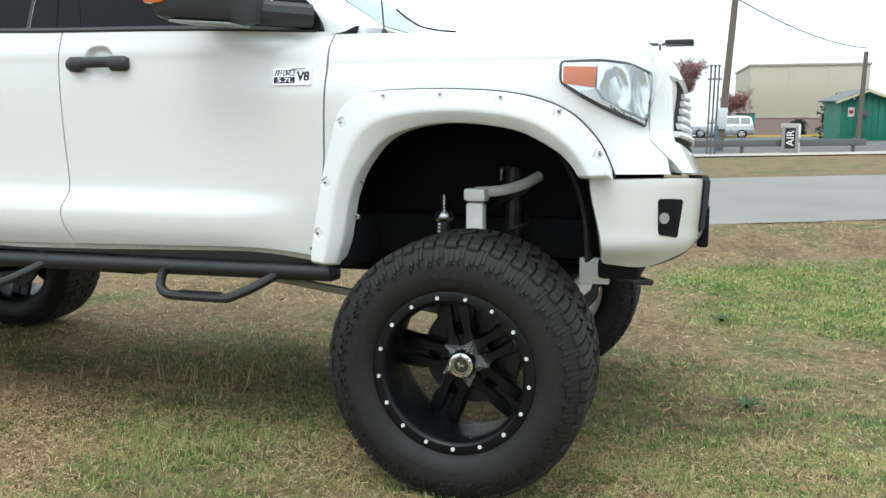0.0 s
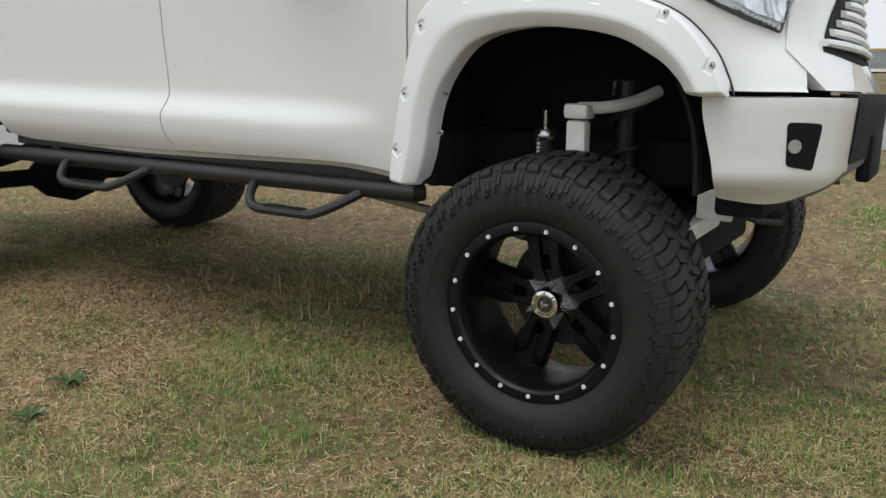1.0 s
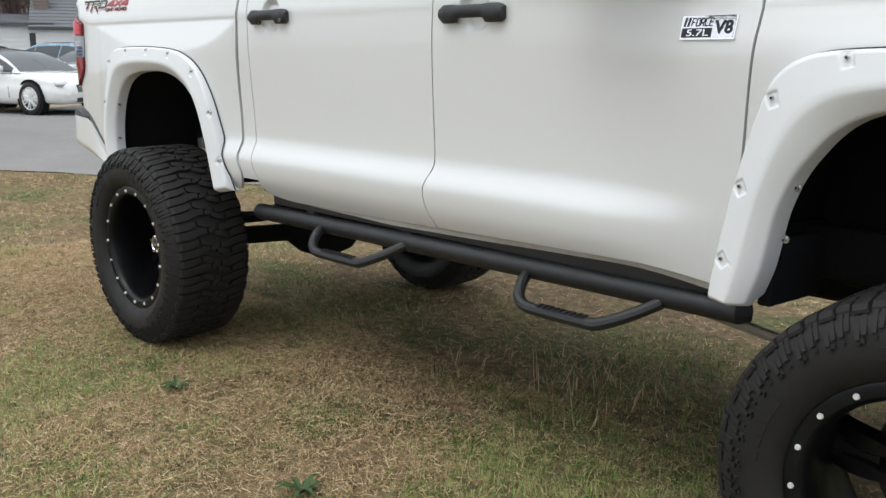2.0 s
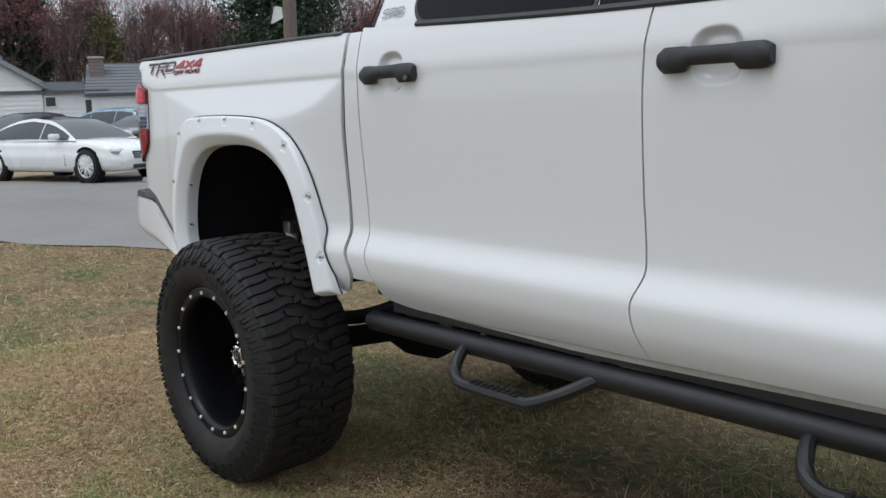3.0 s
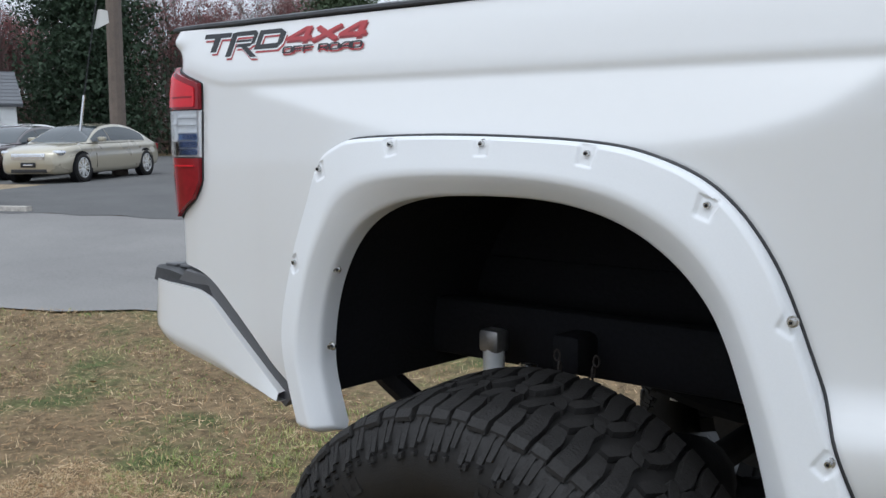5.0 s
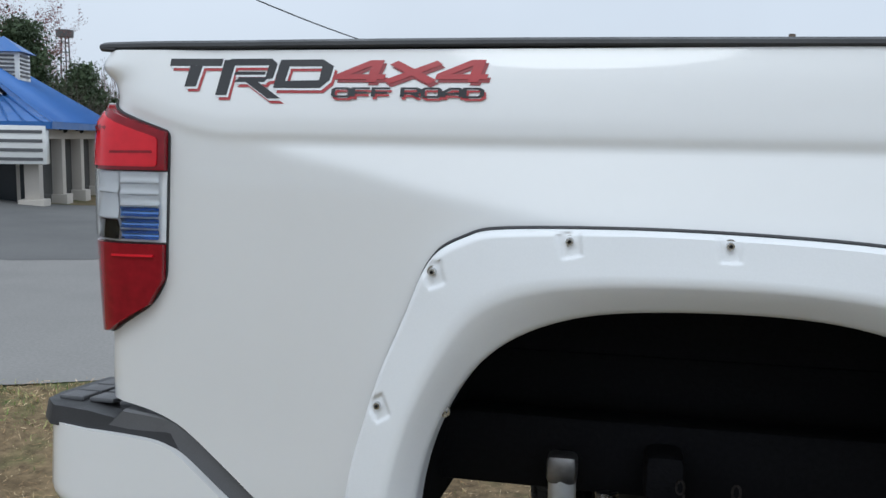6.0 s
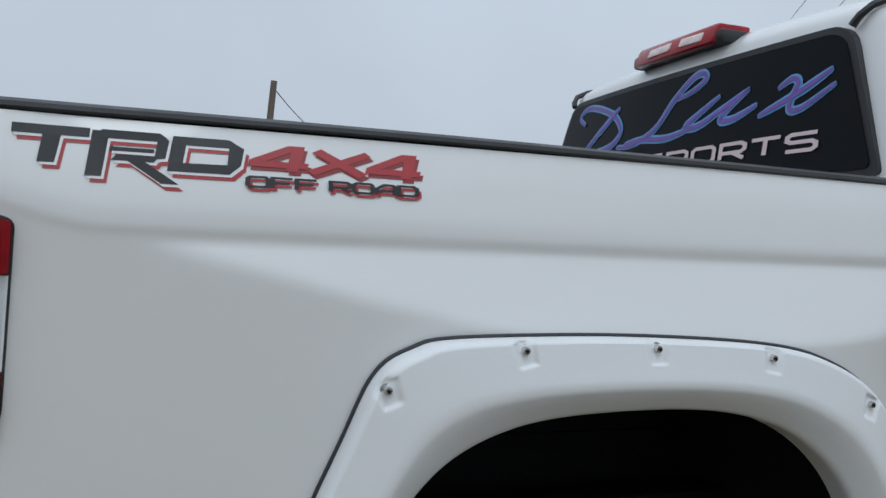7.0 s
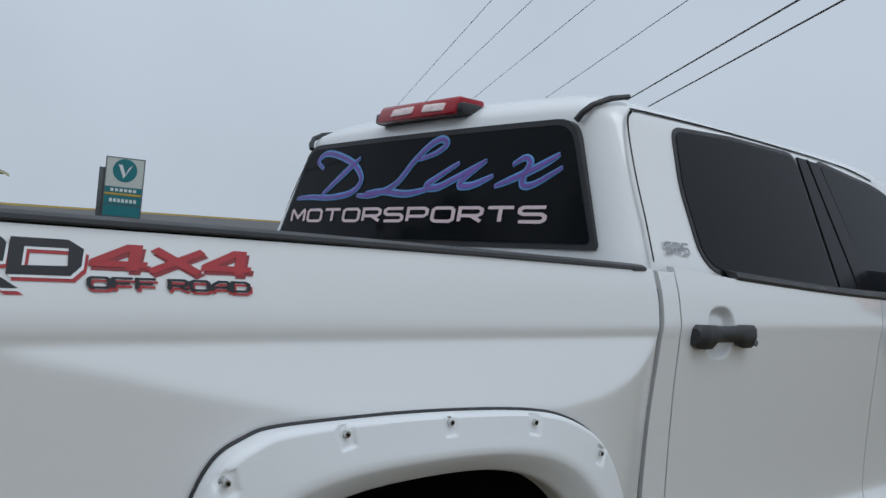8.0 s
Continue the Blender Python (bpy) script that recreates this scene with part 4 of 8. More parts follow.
def seats_of(bolts, cx):
    out = []
    for x, z in bolts:
        n = (Vector((x - cx, 0, z - 1.0)).normalized() * .45 + Vector((0, 0, .55))).normalized()
        out.append((x, z, n.x, n.z))
    return out


flare_f = flare("fender_flare", f_out, f_in, .155, .098, seats_of(f_bolts, -.03), truck)
flare_r = flare("fender_flare", r_out, r_in, .200, .165, seats_of(r_bolts, -3.66), truck, .07)
for x, z in f_bolts:
    bolt(x, .103, z, flare_f)
for x, z in r_bolts:
    bolt(x, .170, z, flare_r)
for x, z in ((-.398, 1.13), (-.418, 1.0)):
    bolt(x + .012, .175, z, flare_f, .007)
for x, z in ((-4.128, 1.18), (-4.150, 1.0)):
    bolt(x + .008, .200, z, flare_r, .007)

# bed: rail cap, inner walls, floor, tailgate
rail = bmesh.new()
pts = [(-4.722, 1.757), (-4.69, 1.762), (-4.0, 1.764), (-3.10, 1.756), (-3.075, 1.752)]
rings = []
for x, z in spline([(a, 0, b) for a, b in pts], 6) and [(p.x, p.z) for p in spline([(a, 0, b) for a, b in pts], 6)]:
    y = skin(max(x, -4.6), 1.742).y
    rings.append([rail.verts.new((x, y + a, z + b)) for a, b in ((.002, -.013), (-.004, -.009), (-.002, -.003), (.012, .002), (.075, .001), (.085, -.006), (.085, -.03))])
for a, b in zip(rings, rings[1:]):
    for j in range(6):
        rail.faces.new((a[j], a[j + 1], b[j + 1], b[j]))
rail.faces.new(rings[0])
rail.faces.new(rings[-1])
bmesh.ops.recalc_face_normals(rail, faces=rail.faces)
pairs.append(part("bed_rail_cap", rail, BLACK, truck, "black plastic bed rail cap"))
pairs.append(part("bed_side_inner", boxm(-4.74, -3.05, .345, .36, 1.53, 1.752, .004), BLACK, truck))
part("bed_floor", boxm(-4.74, -3.05, .96, 1.46, 1.18, 1.22, .004), BLACK, truck)
part("bed_floor_end", boxm(-4.74, -4.26, .36, 2.06, 1.18, 1.215, .004), BLACK, truck)
part("bed_front_wall", boxm(-3.07, -3.03, .30, 2.12, 1.0, 1.742, .01), PAINT, truck)
part("tailgate", boxm(-4.80, -4.74, .46, 1.96, 1.17, 1.755, .015), PAINT, truck, "white tailgate")

# tail lights
ur = U_TAIL + .80


def bulged(u, z, out=0.0):
    """The skin under the tail light, swelling towards the rear corner."""
    return skin(u, z, out + interp(z, [(1.25, 0), (1.36, .006), (1.48, .012), (1.58, .010), (1.66, 0)]) * sstep(ux(-4.62), ux(-4.72), u))

tl = [(ux(-4.604), 1.612), (ux(-4.612), 1.36), (ux(-4.64), 1.315), (ux(-4.735), 1.262), (ur, 1.235), (ur, 1.668), (ux(-4.755), 1.66)]
tail = patch("tail_light", rounded(tl, [.012, .02, .03, .02, .005, .005, .01]), BLACK, truck, 0.004, 0.03, "tail light with red and clear zones", 0.02, bulged)
pairs.append(tail)


def cut(poly, z0, z1, g=0.003):
    """The part of a convex outline between two heights, drawn in a little."""
    out = grown(poly, -g)
    for lim, keep in ((z0, 1), (z1, -1)):
        res = []
        for a, b in zip(out, out[1:] + out[:1]):
            ia, ib = (a[1] - lim) * keep >= 0, (b[1] - lim) * keep >= 0
            if ia:
                res.append(a)
            if ia != ib:
                t = (lim - a[1]) / (b[1] - a[1])
                res.append((a[0] + (b[0] - a[0]) * t, lim))
        out = res
    return out


pairs.append(patch("red_lens", cut(tl, 1.546, 1.70), DARK_RED, tail, 0.016, 0.012, "red upper lens with a bright field", 0.02, bulged))
pairs.append(patch("lens_field", rounded(cut(tl, 1.552, 1.70, .016), .008), RED_LENS, tail, 0.0185, 0.003, "", 0.02, bulged))
pairs.append(patch("clear_zone", cut(tl, 1.424, 1.543), LAMP_WHITE, tail, 0.006, 0.002, "clear reversing lamp zone", 0.02, bulged))
pairs.append(patch("red_lens", cut(tl, 1.2, 1.421), DARK_RED, tail, 0.016, 0.012, "deep red lower lens", 0.02, bulged))
# blue base colour stands in for a reflection in the lower ribs
REFLECTED_BLUE = mat("tinted_mirror", (.14, .26, .56), .10, .8, .2, 20)


def hollow(u0, u1, z0, z1, deep, across=0.0, material=CHROME):
    """A mirror strip hollowed over its height, and across if wished."""
    def at(u, z, out=0.0):
        t, s = (z - z0) / (z1 - z0) * 2 - 1, (u - u0) / (u1 - u0) * 2 - 1
        return bulged(u, z, out - deep * (1 - t * t) - across * (1 - s * s))
    return patch("reflector_step", [(u0, z0), (u1, z0), (u1, z1), (u0, z1)], material, tail, 0.014, 0, "", 0.004, at)


# upper ribs pale, lower ribs blue: the reflections are put into the colours
for k in range(6):
    z = 1.4275 + k * .0192
    pairs.append(hollow(ux(-4.694), ux(-4.622), z + .0015, z + .0177, .0035, 0.0, LAMP_WHITE if k > 2 else REFLECTED_BLUE))
pairs.append(hollow(ux(-4.775), ux(-4.698), 1.428, 1.462, .004, .0015, CHROME))
pairs.append(hollow(ux(-4.775), ux(-4.698), 1.464, 1.506, .004, .0015, LAMP_WHITE))
pairs.append(hollow(ux(-4.775), ux(-4.698), 1.508, 1.541, .004, .0015, LAMP_WHITE))
tl_lens = patch("lens", cut(tl, 1.424, 1.543, .005), CLEAR, tail, 0.0165, 0, "", 0.02, bulged)
tl_lens.visible_shadow = False
for z in (1.575, 1.400):
    pairs.append(patch("lens_ridge", [(ux(-4.63), z), (ux(-4.71), z - .001), (ux(-4.71), z + .003), (ux(-4.63), z + .004)], DARK_RED if z > 1.5 else RED_LENS, tail, 0.0195, 0.004, "", 0.02, bulged))

# rear bumper corner and step pad
rb = bmesh.new()
rows = []
for j in range(15):
    row = []
    for i in range(31):
        s, t = i / 30, min(1, j / 13)
        x = -4.89 + .537 * s
        top = interp(x, [(-4.90, 1.090), (-4.66, 1.078), (-4.605, 1.062), (-4.525, .995), (-4.352, .845)])
        low = interp(x, [(-4.90, .93), (-4.86, .925), (-4.75, .895), (-4.5, .845), (-4.365, .822)])
        z = low + (top - low) * t
        y = interp(x, [(-4.89, .34), (-4.882, .305), (-4.86, .27), (-4.80, .243), (-4.7, .235), (-4.36, .236)]) - .022 * sstep(0, .25, t) + .012 * t
        row.append(rb.verts.new((x, y + (.06 if j == 14 else .05 if j == 0 else 0), z)))
    rows.append(row)
for j in range(14):
    for i in range(30):
        rb.faces.new((rows[j][i], rows[j][i + 1], rows[j + 1][i + 1], rows[j + 1][i]))
bmesh.ops.recalc_face_normals(rb, faces=rb.faces)
rear_bumper = part("rear_bumper", rb, PAINT, truck, "white rear bumper corner with black step pad")
pairs.append(rear_bumper)
pad = bmesh.new()
prof = [(-4.905, .34), (-4.895, .285), (-4.86, .250), (-4.78, .236), (-4.62, .232), (-4.60, .238), (-4.61, .50), (-4.905, .50)]
lowv, topv = [], []
for x, y in prof:
    zt = 1.108 - .03 * sstep(-4.80, -4.58, x)
    lowv.append(pad.verts.new((x, y, zt - .026)))
    topv.append(pad.verts.new((x + .004, y + .006, zt + .008)))
for i in range(len(prof)):
    pad.faces.new((lowv[i], lowv[(i + 1) % len(prof)], topv[(i + 1) % len(prof)], topv[i]))
pad.faces.new(topv)
pad.faces.new(lowv[::-1])
bmesh.ops.recalc_face_normals(pad, faces=pad.faces)
pad_ob = part("step_pad", pad, BLACK, rear_bumper, "black ribbed step pad")
pairs.append(pad_ob)
for i in range(4):
    for j in range(3):
        x, y = -4.875 + .062 * i, .30 + .06 * j
        zt = 1.108 - .03 * sstep(-4.80, -4.58, x) + .008
        b = boxm(x, x + .05, y, y + .05, zt - .004, zt + .005, .003)
        pairs.append(part("tread_block", b, GREY, rear_bumper))
strip = bmesh.new()
rings = []
for p in spline([(-4.72, .238, 1.108), (-4.64, .238, 1.094), (-4.565, .240, 1.045), (-4.465, .243, .948), (-4.385, .246, .872), (-4.330, .25, .832)], 4):
    w_ = .017 + .012 * sstep(-4.70, -4.55, p.x)
    rings.append([strip.verts.new(p + Vector((a * w_, c, a * w_))) for a, c in ((-1, .05), (-1, .004), (-.8, 0), (.8, 0), (1, .004), (1, .05))])
for a, c in zip(rings, rings[1:]):
    for j in range(5):
        strip.faces.new((a[j], c[j], c[j + 1], a[j + 1]))
strip.faces.new(rings[0])
strip.faces.new(rings[-1])
bmesh.ops.recalc_face_normals(strip, faces=strip.faces)
pairs.append(part("bumper_trim", strip, GREY, rear_bumper, "grey plastic trim strip"))
part("bumper_centre", boxm(-4.93, -4.82, .50, 1.92, .92, 1.06, .02), PAINT, truck)

# door handles, badge, lettering
def handle(x0, x1, z, parent):
    p0, p1 = skin(x0, z), skin(x1, z)
    y = min(p0.y, p1.y)
    bm = bmesh.new()
    n = 20
    rings = []
    for i in range(n + 1):
        s = i / n
        x = x0 + (x1 - x0) * s
        e = min(s, 1 - s)
        girth = .030 if e < .24 else .021 + .009 * (1 - sstep(.24, .30, e))
        off = -.024 if e > .05 else -.016
        zc = z if e < .24 else z + .007 * sstep(.24, .30, e)
        dy = .0 if e > .26 else .028 * (1 - sstep(.20, .26, e))
        sc = math.sqrt(min(1, e / .045)) * .35 + .65
        rings.append([bm.verts.new((x, y + off + a, zc + b * girth * sc)) for a, b in ((.014 + dy, -.85), (.002, -1), (-.008, -.5), (-.010, .1), (-.006, .7), (.002, 1), (.014 + dy, .85))])
    for a, b in zip(rings, rings[1:]):
        for j in range(7):
            bm.faces.new((a[j], a[(j + 1) % 7], b[(j + 1) % 7], b[j]))
    bm.faces.new(rings[0])
    bm.faces.new(rings[-1])
    bmesh.ops.recalc_face_normals(bm, faces=bm.faces)
    pairs.append(part("door_handle", bm, BLACK, parent, "black plastic door handle", 45))
    cx, w = (x0 + x1) / 2, (x1 - x0)
    door = bmesh.new()
    door.from_mesh(parent.data)
    near = {e for f in door.faces if abs(f.calc_center_median().x - cx) < w * .30 and abs(f.calc_center_median().z - z - .006) < .085 for e in f.edges}
    bmesh.ops.subdivide_edges(door, edges=list(near), cuts=4, use_grid_fill=True)
    for v in door.verts:
        a, b = abs(v.co.x - cx) / (w * .25), abs(v.co.z - z - .006) / .068
        if a < 1.15 and b < 1.15:
            v.co.y = skin(v.co.x, v.co.z).y + .024 * sstep(0, .75, max(0, 1 - a ** 2.6 - b ** 2.6))
    door.normal_update()
    for f in door.faces:
        f.smooth = True
    door.to_mesh(parent.data)
    door.free()


handle(-1.672, -1.388, 1.573, front_door)
handle(-2.854, -2.582, 1.594, rear_door)
key = bmesh.new()
bmesh.ops.create_cone(key, cap_ends=True, segments=14, radius1=.008, radius2=.008, depth=.004, matrix=pose(-2.60, skin(-2.60, 1.578).y - .035, 1.578, 90))
pairs.append(part("lock_cover", key, GREY, rear_door))

badge = patch("engine_badge", rounded([(-.742, 1.481), (-.578, 1.481), (-.578, 1.541), (-.742, 1.541)], .003), CHROME, truck, 0.006, 0.006, "chrome engine badge reading FORCE 5.7L V8", 0.03)
patch("badge_face", [(-.738, 1.487), (-.582, 1.487), (-.582, 1.538), (-.738, 1.538)], SILVER, badge, 0.0066, 0, "", 0.03)
patch("badge_plate", [(-.738, 1.487), (-.646, 1.487), (-.646, 1.510), (-.738, 1.510)], DECAL_BLACK, badge, 0.0072, 0, "", 0.03)
for k in range(2):
    patch("badge_bar", [(-.735 + .011 * k, 1.514), (-.730 + .011 * k, 1.514), (-.724 + .011 * k, 1.537), (-.731 + .011 * k, 1.537)], DECAL_BLACK, badge, 0.0072, 0, "", 0.03)
lettering("FORCE", lambda a, b: skin(-.711 + .064 * a + .003 * b, 1.514 + .022 * b, .0074), DECAL_BLACK, "badge_lettering", badge, .24, .16, .35)
words("5.7L", lambda a, b: skin(-.722 + .068 * a, 1.490 + .017 * b, .0076), SILVER, "badge_lettering", badge)
words("V8", lambda a, b: skin(-.640 + .054 * a, 1.495 + .034 * b, .0076), DECAL_BLACK, "badge_lettering", badge, 0.0, "", .03)
lettering("SR5", lambda a, b: side_glass(-2.868 + .105 * a + .006 * b, 1.785 + .034 * b, .006), mat("dark_chrome", (.30, .30, .31), .2, .9, .1, 30), "trim_badge", truck, .26, .2, .3, None, 0, "small chrome trim badge")

# decal on the bed side: dark and red shapes, then lettering
decal = tagged(new("bed_decal"))
decal.parent = truck
decal["label"] = "black and red 4X4 off-road decal on the bed side"


def dec(a, b, out=0.0015):
    """Decal coordinates: a to the right, b down, in units of 0.833 mm."""
    return skin(-4.615 + a * .000833, 1.733 - b * .00087, out)


blocks = [[(0, 0), (110, 0), (109, 14), (0, 14)], [(43, 14), (69, 14), (61, 54), (37, 54)],
          [(113, 2), (138, 2), (128, 70), (104, 70)], [(126, 0), (214, 0), (226, 8), (222, 13), (124, 13)], [(211, 6), (228, 10), (222, 38), (205, 40)],
          [(140, 25), (205, 25), (205, 31), (138, 31)], [(150, 36), (212, 36), (205, 45), (140, 45)], [(164, 44), (190, 44), (243, 76), (216, 76)],
          [(234, 2), (322, 2), (344, 14), (340, 15), (231, 15)], [(231, 14), (254, 14), (248, 45), (227, 45)], [(322, 13), (346, 14), (340, 42), (318, 45)], [(227, 43), (340, 41), (322, 56), (225, 56)]]
for shift, m, o in (((8, 9.5), DECAL_RED, .0012), ((3.6, 4.2), FLARE, .0018), ((0, 0), DECAL_BLACK, .0024)):
    for bl_ in blocks:
        patch("decal_shape", [(-4.615 + (a + shift[0]) * .000833, 1.733 - (b + shift[1]) * .00087) for a, b in bl_], m, decal, o, 0, "", 0.03)
for shift, m, o in (((5, 6), DECAL_RED2, .0012), ((0, 0), DECAL_RED, .0022)):
    lettering("4X4", lambda a, b: dec(357 + shift[0] + 282 * a + 16 * b, 51 + shift[1] - 49 * b, o), m, "decal_lettering", decal, .25, .26, .16, {"X": 1.1})
for shift, m, o in (((4, 5), DECAL_RED, .0026), ((0, 0), DECAL_BLACK, .0034)):
    lettering("OFF ROAD", lambda a, b: dec(351 + shift[0] + 292 * a, 74 + shift[1] - 20 * b, o), m, "decal_lettering", decal, .24, .24, .22, {" ": .3})

# door mirror
mir = bmesh.new()
box(mir, -1.075, -.735, -.05, .17, 1.690, 2.00, .045)
for v in mir.verts:
    v.co.x += (v.co.y - .14) * .15
    v.co.z += .02 * sstep(-.85, -1.08, v.co.x) * (v.co.z < 1.8)
mirror_ob = part("door_mirror", mir, BLACK, truck, "black towing mirror with an amber lamp")
pairs.append(mirror_ob)
part("mirror_arm", tube(bmesh.new(), [(-.80, .12, 1.745), (-.70, .22, 1.74), (-.62, .285, 1.735)], [.045, .045, .045], 10), BLACK, mirror_ob)
patch("mirror_foot", rounded([(-.80, 1.683), (-.575, 1.676), (-.585, 1.72), (-.655, 1.80), (-.80, 1.83)], [.01, .02, .03, .03, .01]), GLOSS, mirror_ob, .016, .03, "glossy black mirror foot", .04, side_glass)
part("mirror_amber", boxm(-1.112, -1.03, -.062, .02, 1.765, 1.88, .012), AMBER, mirror_ob, "amber mirror lamp")
under = boxm(-1.03, -.79, -.03, .13, 1.684, 1.694, .004)
for v in under.verts:
    v.co.z += .02 * sstep(-.85, -1.08, v.co.x)
part("mirror_underside", under, mat("pale_grey_plastic", (.30, .30, .30), .5, 0, .1, 8), mirror_ob, "pale grey underside of the mirror")
ant = bmesh.new()
tube(ant, [(-.332, .300, 1.628), (-.332, .300, 1.645), (-.334, .30, 1.664), (-.337, .30, 1.684)], [.011, .016, .014, .005], 10)
tube(ant, [(-.337, .30, 1.684), (-.372, .31, 2.10)], .003, 6)
part("antenna", ant, BLACK, truck, "black whip antenna")

# pinch flange under the doors with small clips
DUSTY = mat("dusty_flange", (.42, .40, .36), .6, 0, .2, 9, .2, 60)
bm = bmesh.new()
cols = []
for k in range(33):
    x = -2.72 + 2.12 * k / 32
    z = interp(x, [(-2.75, .826), (-2.6, .814), (-1.7, .828), (-1.05, .848), (-.85, .850), (-.60, .827)])
    y = skin(ux(x), .84).y + .018
    cols.append([bm.verts.new((x, y + a, z + c)) for a, c in ((.006, .008), (0, .006), (.002, -.014), (.008, -.014))])
for a, c in zip(cols, cols[1:]):
    for j in range(3):
        bm.faces.new((a[j], c[j], c[j + 1], a[j + 1]))
bmesh.ops.recalc_face_normals(bm, faces=bm.faces)
pairs.append(part("rocker_flange", bm, DUSTY, truck, "dusty pinch flange under the doors"))
for x in (-1.37, -1.13, -.88):
    pairs.append(part("flange_clip", boxm(x, x + .03, .285, .292, .805, .822, .002), WHITEMETAL, truck))

# side step: tube with two hoops
step_bar = part("side_step", tube(bmesh.new(), [(-2.915, .275, .742)] + [(-2.90 + 2.34 * k / 20, .27, .745 + .02 * k / 20) for k in range(21)] + [(-.54, .29, .765)], [.030] + [.036] * 21 + [.030], 14), POWDER, truck, "black tubular side step with two hoops")
pairs.append(step_bar)
for x0, x1 in ((-1.294, -.785), (-2.404, -1.885)):
    P = spline([(x0, .255, .745), (x0 + .01, .215, .725), (x0 + .03, .175, .690), (x0 + .07, .155, .668), (x0 + .13, .15, .664), (x1 - .20, .15, .664), (x1 - .155, .155, .668), (x1 - .08, .19, .70), (x1 - .005, .25, .745)], 5)
    pairs.append(part("step_hoop", tube(bmesh.new(), P, .019, 10), POWDER, step_bar, "black step hoop with tread ridges"))
    for k in range(9):
        x = x0 + .13 + k * (x1 - x0 - .34) / 8
        pairs.append(part("tread_ridge", boxm(x, x + .014, .135, .165, .6815, .6855, .001), POWDER, step_bar))
for x in (-2.55, -1.95, -1.45, -.95):
    pairs.append(part("step_bracket", boxm(x, x + .06, .27, .50, .765, .83, .006), POWDER, step_bar))
pairs.append(part("rocker_seam", boxm(-2.78, -.62, .262, .30, .795, .862, .004), BLACK, truck))

# underbody
pairs.append(part("frame_rail", boxm(-3.02, .62, .70, .80, .82, .98, .012), LINER, truck))
pairs.append(part("rear_frame_rail", boxm(-4.60, -3.02, .70, .80, .90, 1.06, .012), LINER, truck))
pairs.append(part("rocker_box", boxm(-2.92, -.62, .30, .44, .83, .98, .01), LINER, truck))
part("floor_pan", boxm(-3.0, -.58, .34, 2.08, .93, .99, .01), LINER, truck)
part("bed_underside", boxm(-4.72, -3.02, .90, 1.52, .90, 1.17, .01), LINER, truck)
part("engine_block", boxm(-.55, .62, .82, 1.60, .78, 1.45, .05), LINER, truck)
part("fuel_tank", boxm(-2.75, -1.55, 1.55, 2.0, .68, .93, .05), LINER, truck)
part("transfer_case", boxm(-2.5, -1.9, .98, 1.5, .60, .95, .08), LINER, truck)
part("gearbox", boxm(-1.9, -.5, 1.02, 1.42, .68, .98, .08), LINER, truck)
part("cross_member", boxm(-2.95, -2.80, .44, 1.98, .72, .86, .03), LINER, truck)
part("crossmember_front", boxm(-.22, .30, .66, 1.76, .50, .74, .03), LINER, truck)
part("rear_axle", tube(bmesh.new(), [(-3.7, .34, .49), (-3.7, .95, .49), (-3.7, 1.06, .49), (-3.7, 1.21, .49), (-3.7, 1.36, .49), (-3.7, 1.47, .49), (-3.7, 2.08, .49)], [.05, .05, .13, .17, .13, .05, .05], 14), LINER, truck, "black rear axle")
part("drive_shaft", tube(bmesh.new(), [(-3.5, 1.21, .52), (-2.4, 1.24, .74)], .045, 10), LINER, truck)
pairs.append(part("leaf_spring", tube(bmesh.new(), spline([(-4.45, .62, .90), (-4.1, .62, .70), (-3.7, .62, .60), (-3.3, .62, .68), (-2.95, .62, .84)], 4), .035, 6), LINER, truck))
pairs.append(part("traction_bar", tube(bmesh.new(), [(-1.02, .55, .70), (-.05, .52, .58)], .018, 8), mat("dusty_steel", (.36, .33, .28), .6, .4, .2, 20), truck, "dusty steel link bar"))
pairs.append(part("hanging_bracket", boxm(-2.98, -2.70, .46, .60, .66, .86, .03), LINER, truck))
pairs.append(part("exhaust_pipe", tube(bmesh.new(), [(-3.1, .60, .80), (-2.6, .60, .72), (-2.1, .70, .72), (-1.2, .85, .76)], .04, 10), LINER, truck))

# wheel wells: an arched liner with an inner wall
def well(c, half, top, y0, y1, wall_low, name):
    bm = bmesh.new()
    n = 24
    A, B = [], []
    for k in range(n + 1):
        t = math.pi * k / n
        x, z = c - half * math.cos(t), .86 + (top - .86) * math.sin(t) ** .8
        A.append(bm.verts.new((x, y0, z)))
        B.append(bm.verts.new((x, y1, z)))
    for k in range(n):
        bm.faces.new((A[k], A[k + 1], B[k + 1], B[k]))
    C = [bm.verts.new((v.co.x, y1, min(v.co.z, wall_low))) for v in B]
    for k in range(n):
        bm.faces.new((B[k], B[k + 1], C[k + 1], C[k]))
    bmesh.ops.remove_doubles(bm, verts=bm.verts, dist=1e-4)
    thick(bm, 0.012)
    pairs.append(part(name, bm, LINER, truck, "black wheel well liner"))


well(-.09, .53, 1.44, .215, .86, .88, "wheel_well")
well(-3.66, .58, 1.49, .22, .92, .87, "wheel_well")
# added black slab stands in for the shade in the cavity behind the wheel
pairs.append(part("mud_flap", boxm(-.50, -.46, .24, .55, .80, .98, .008), LINER, truck))

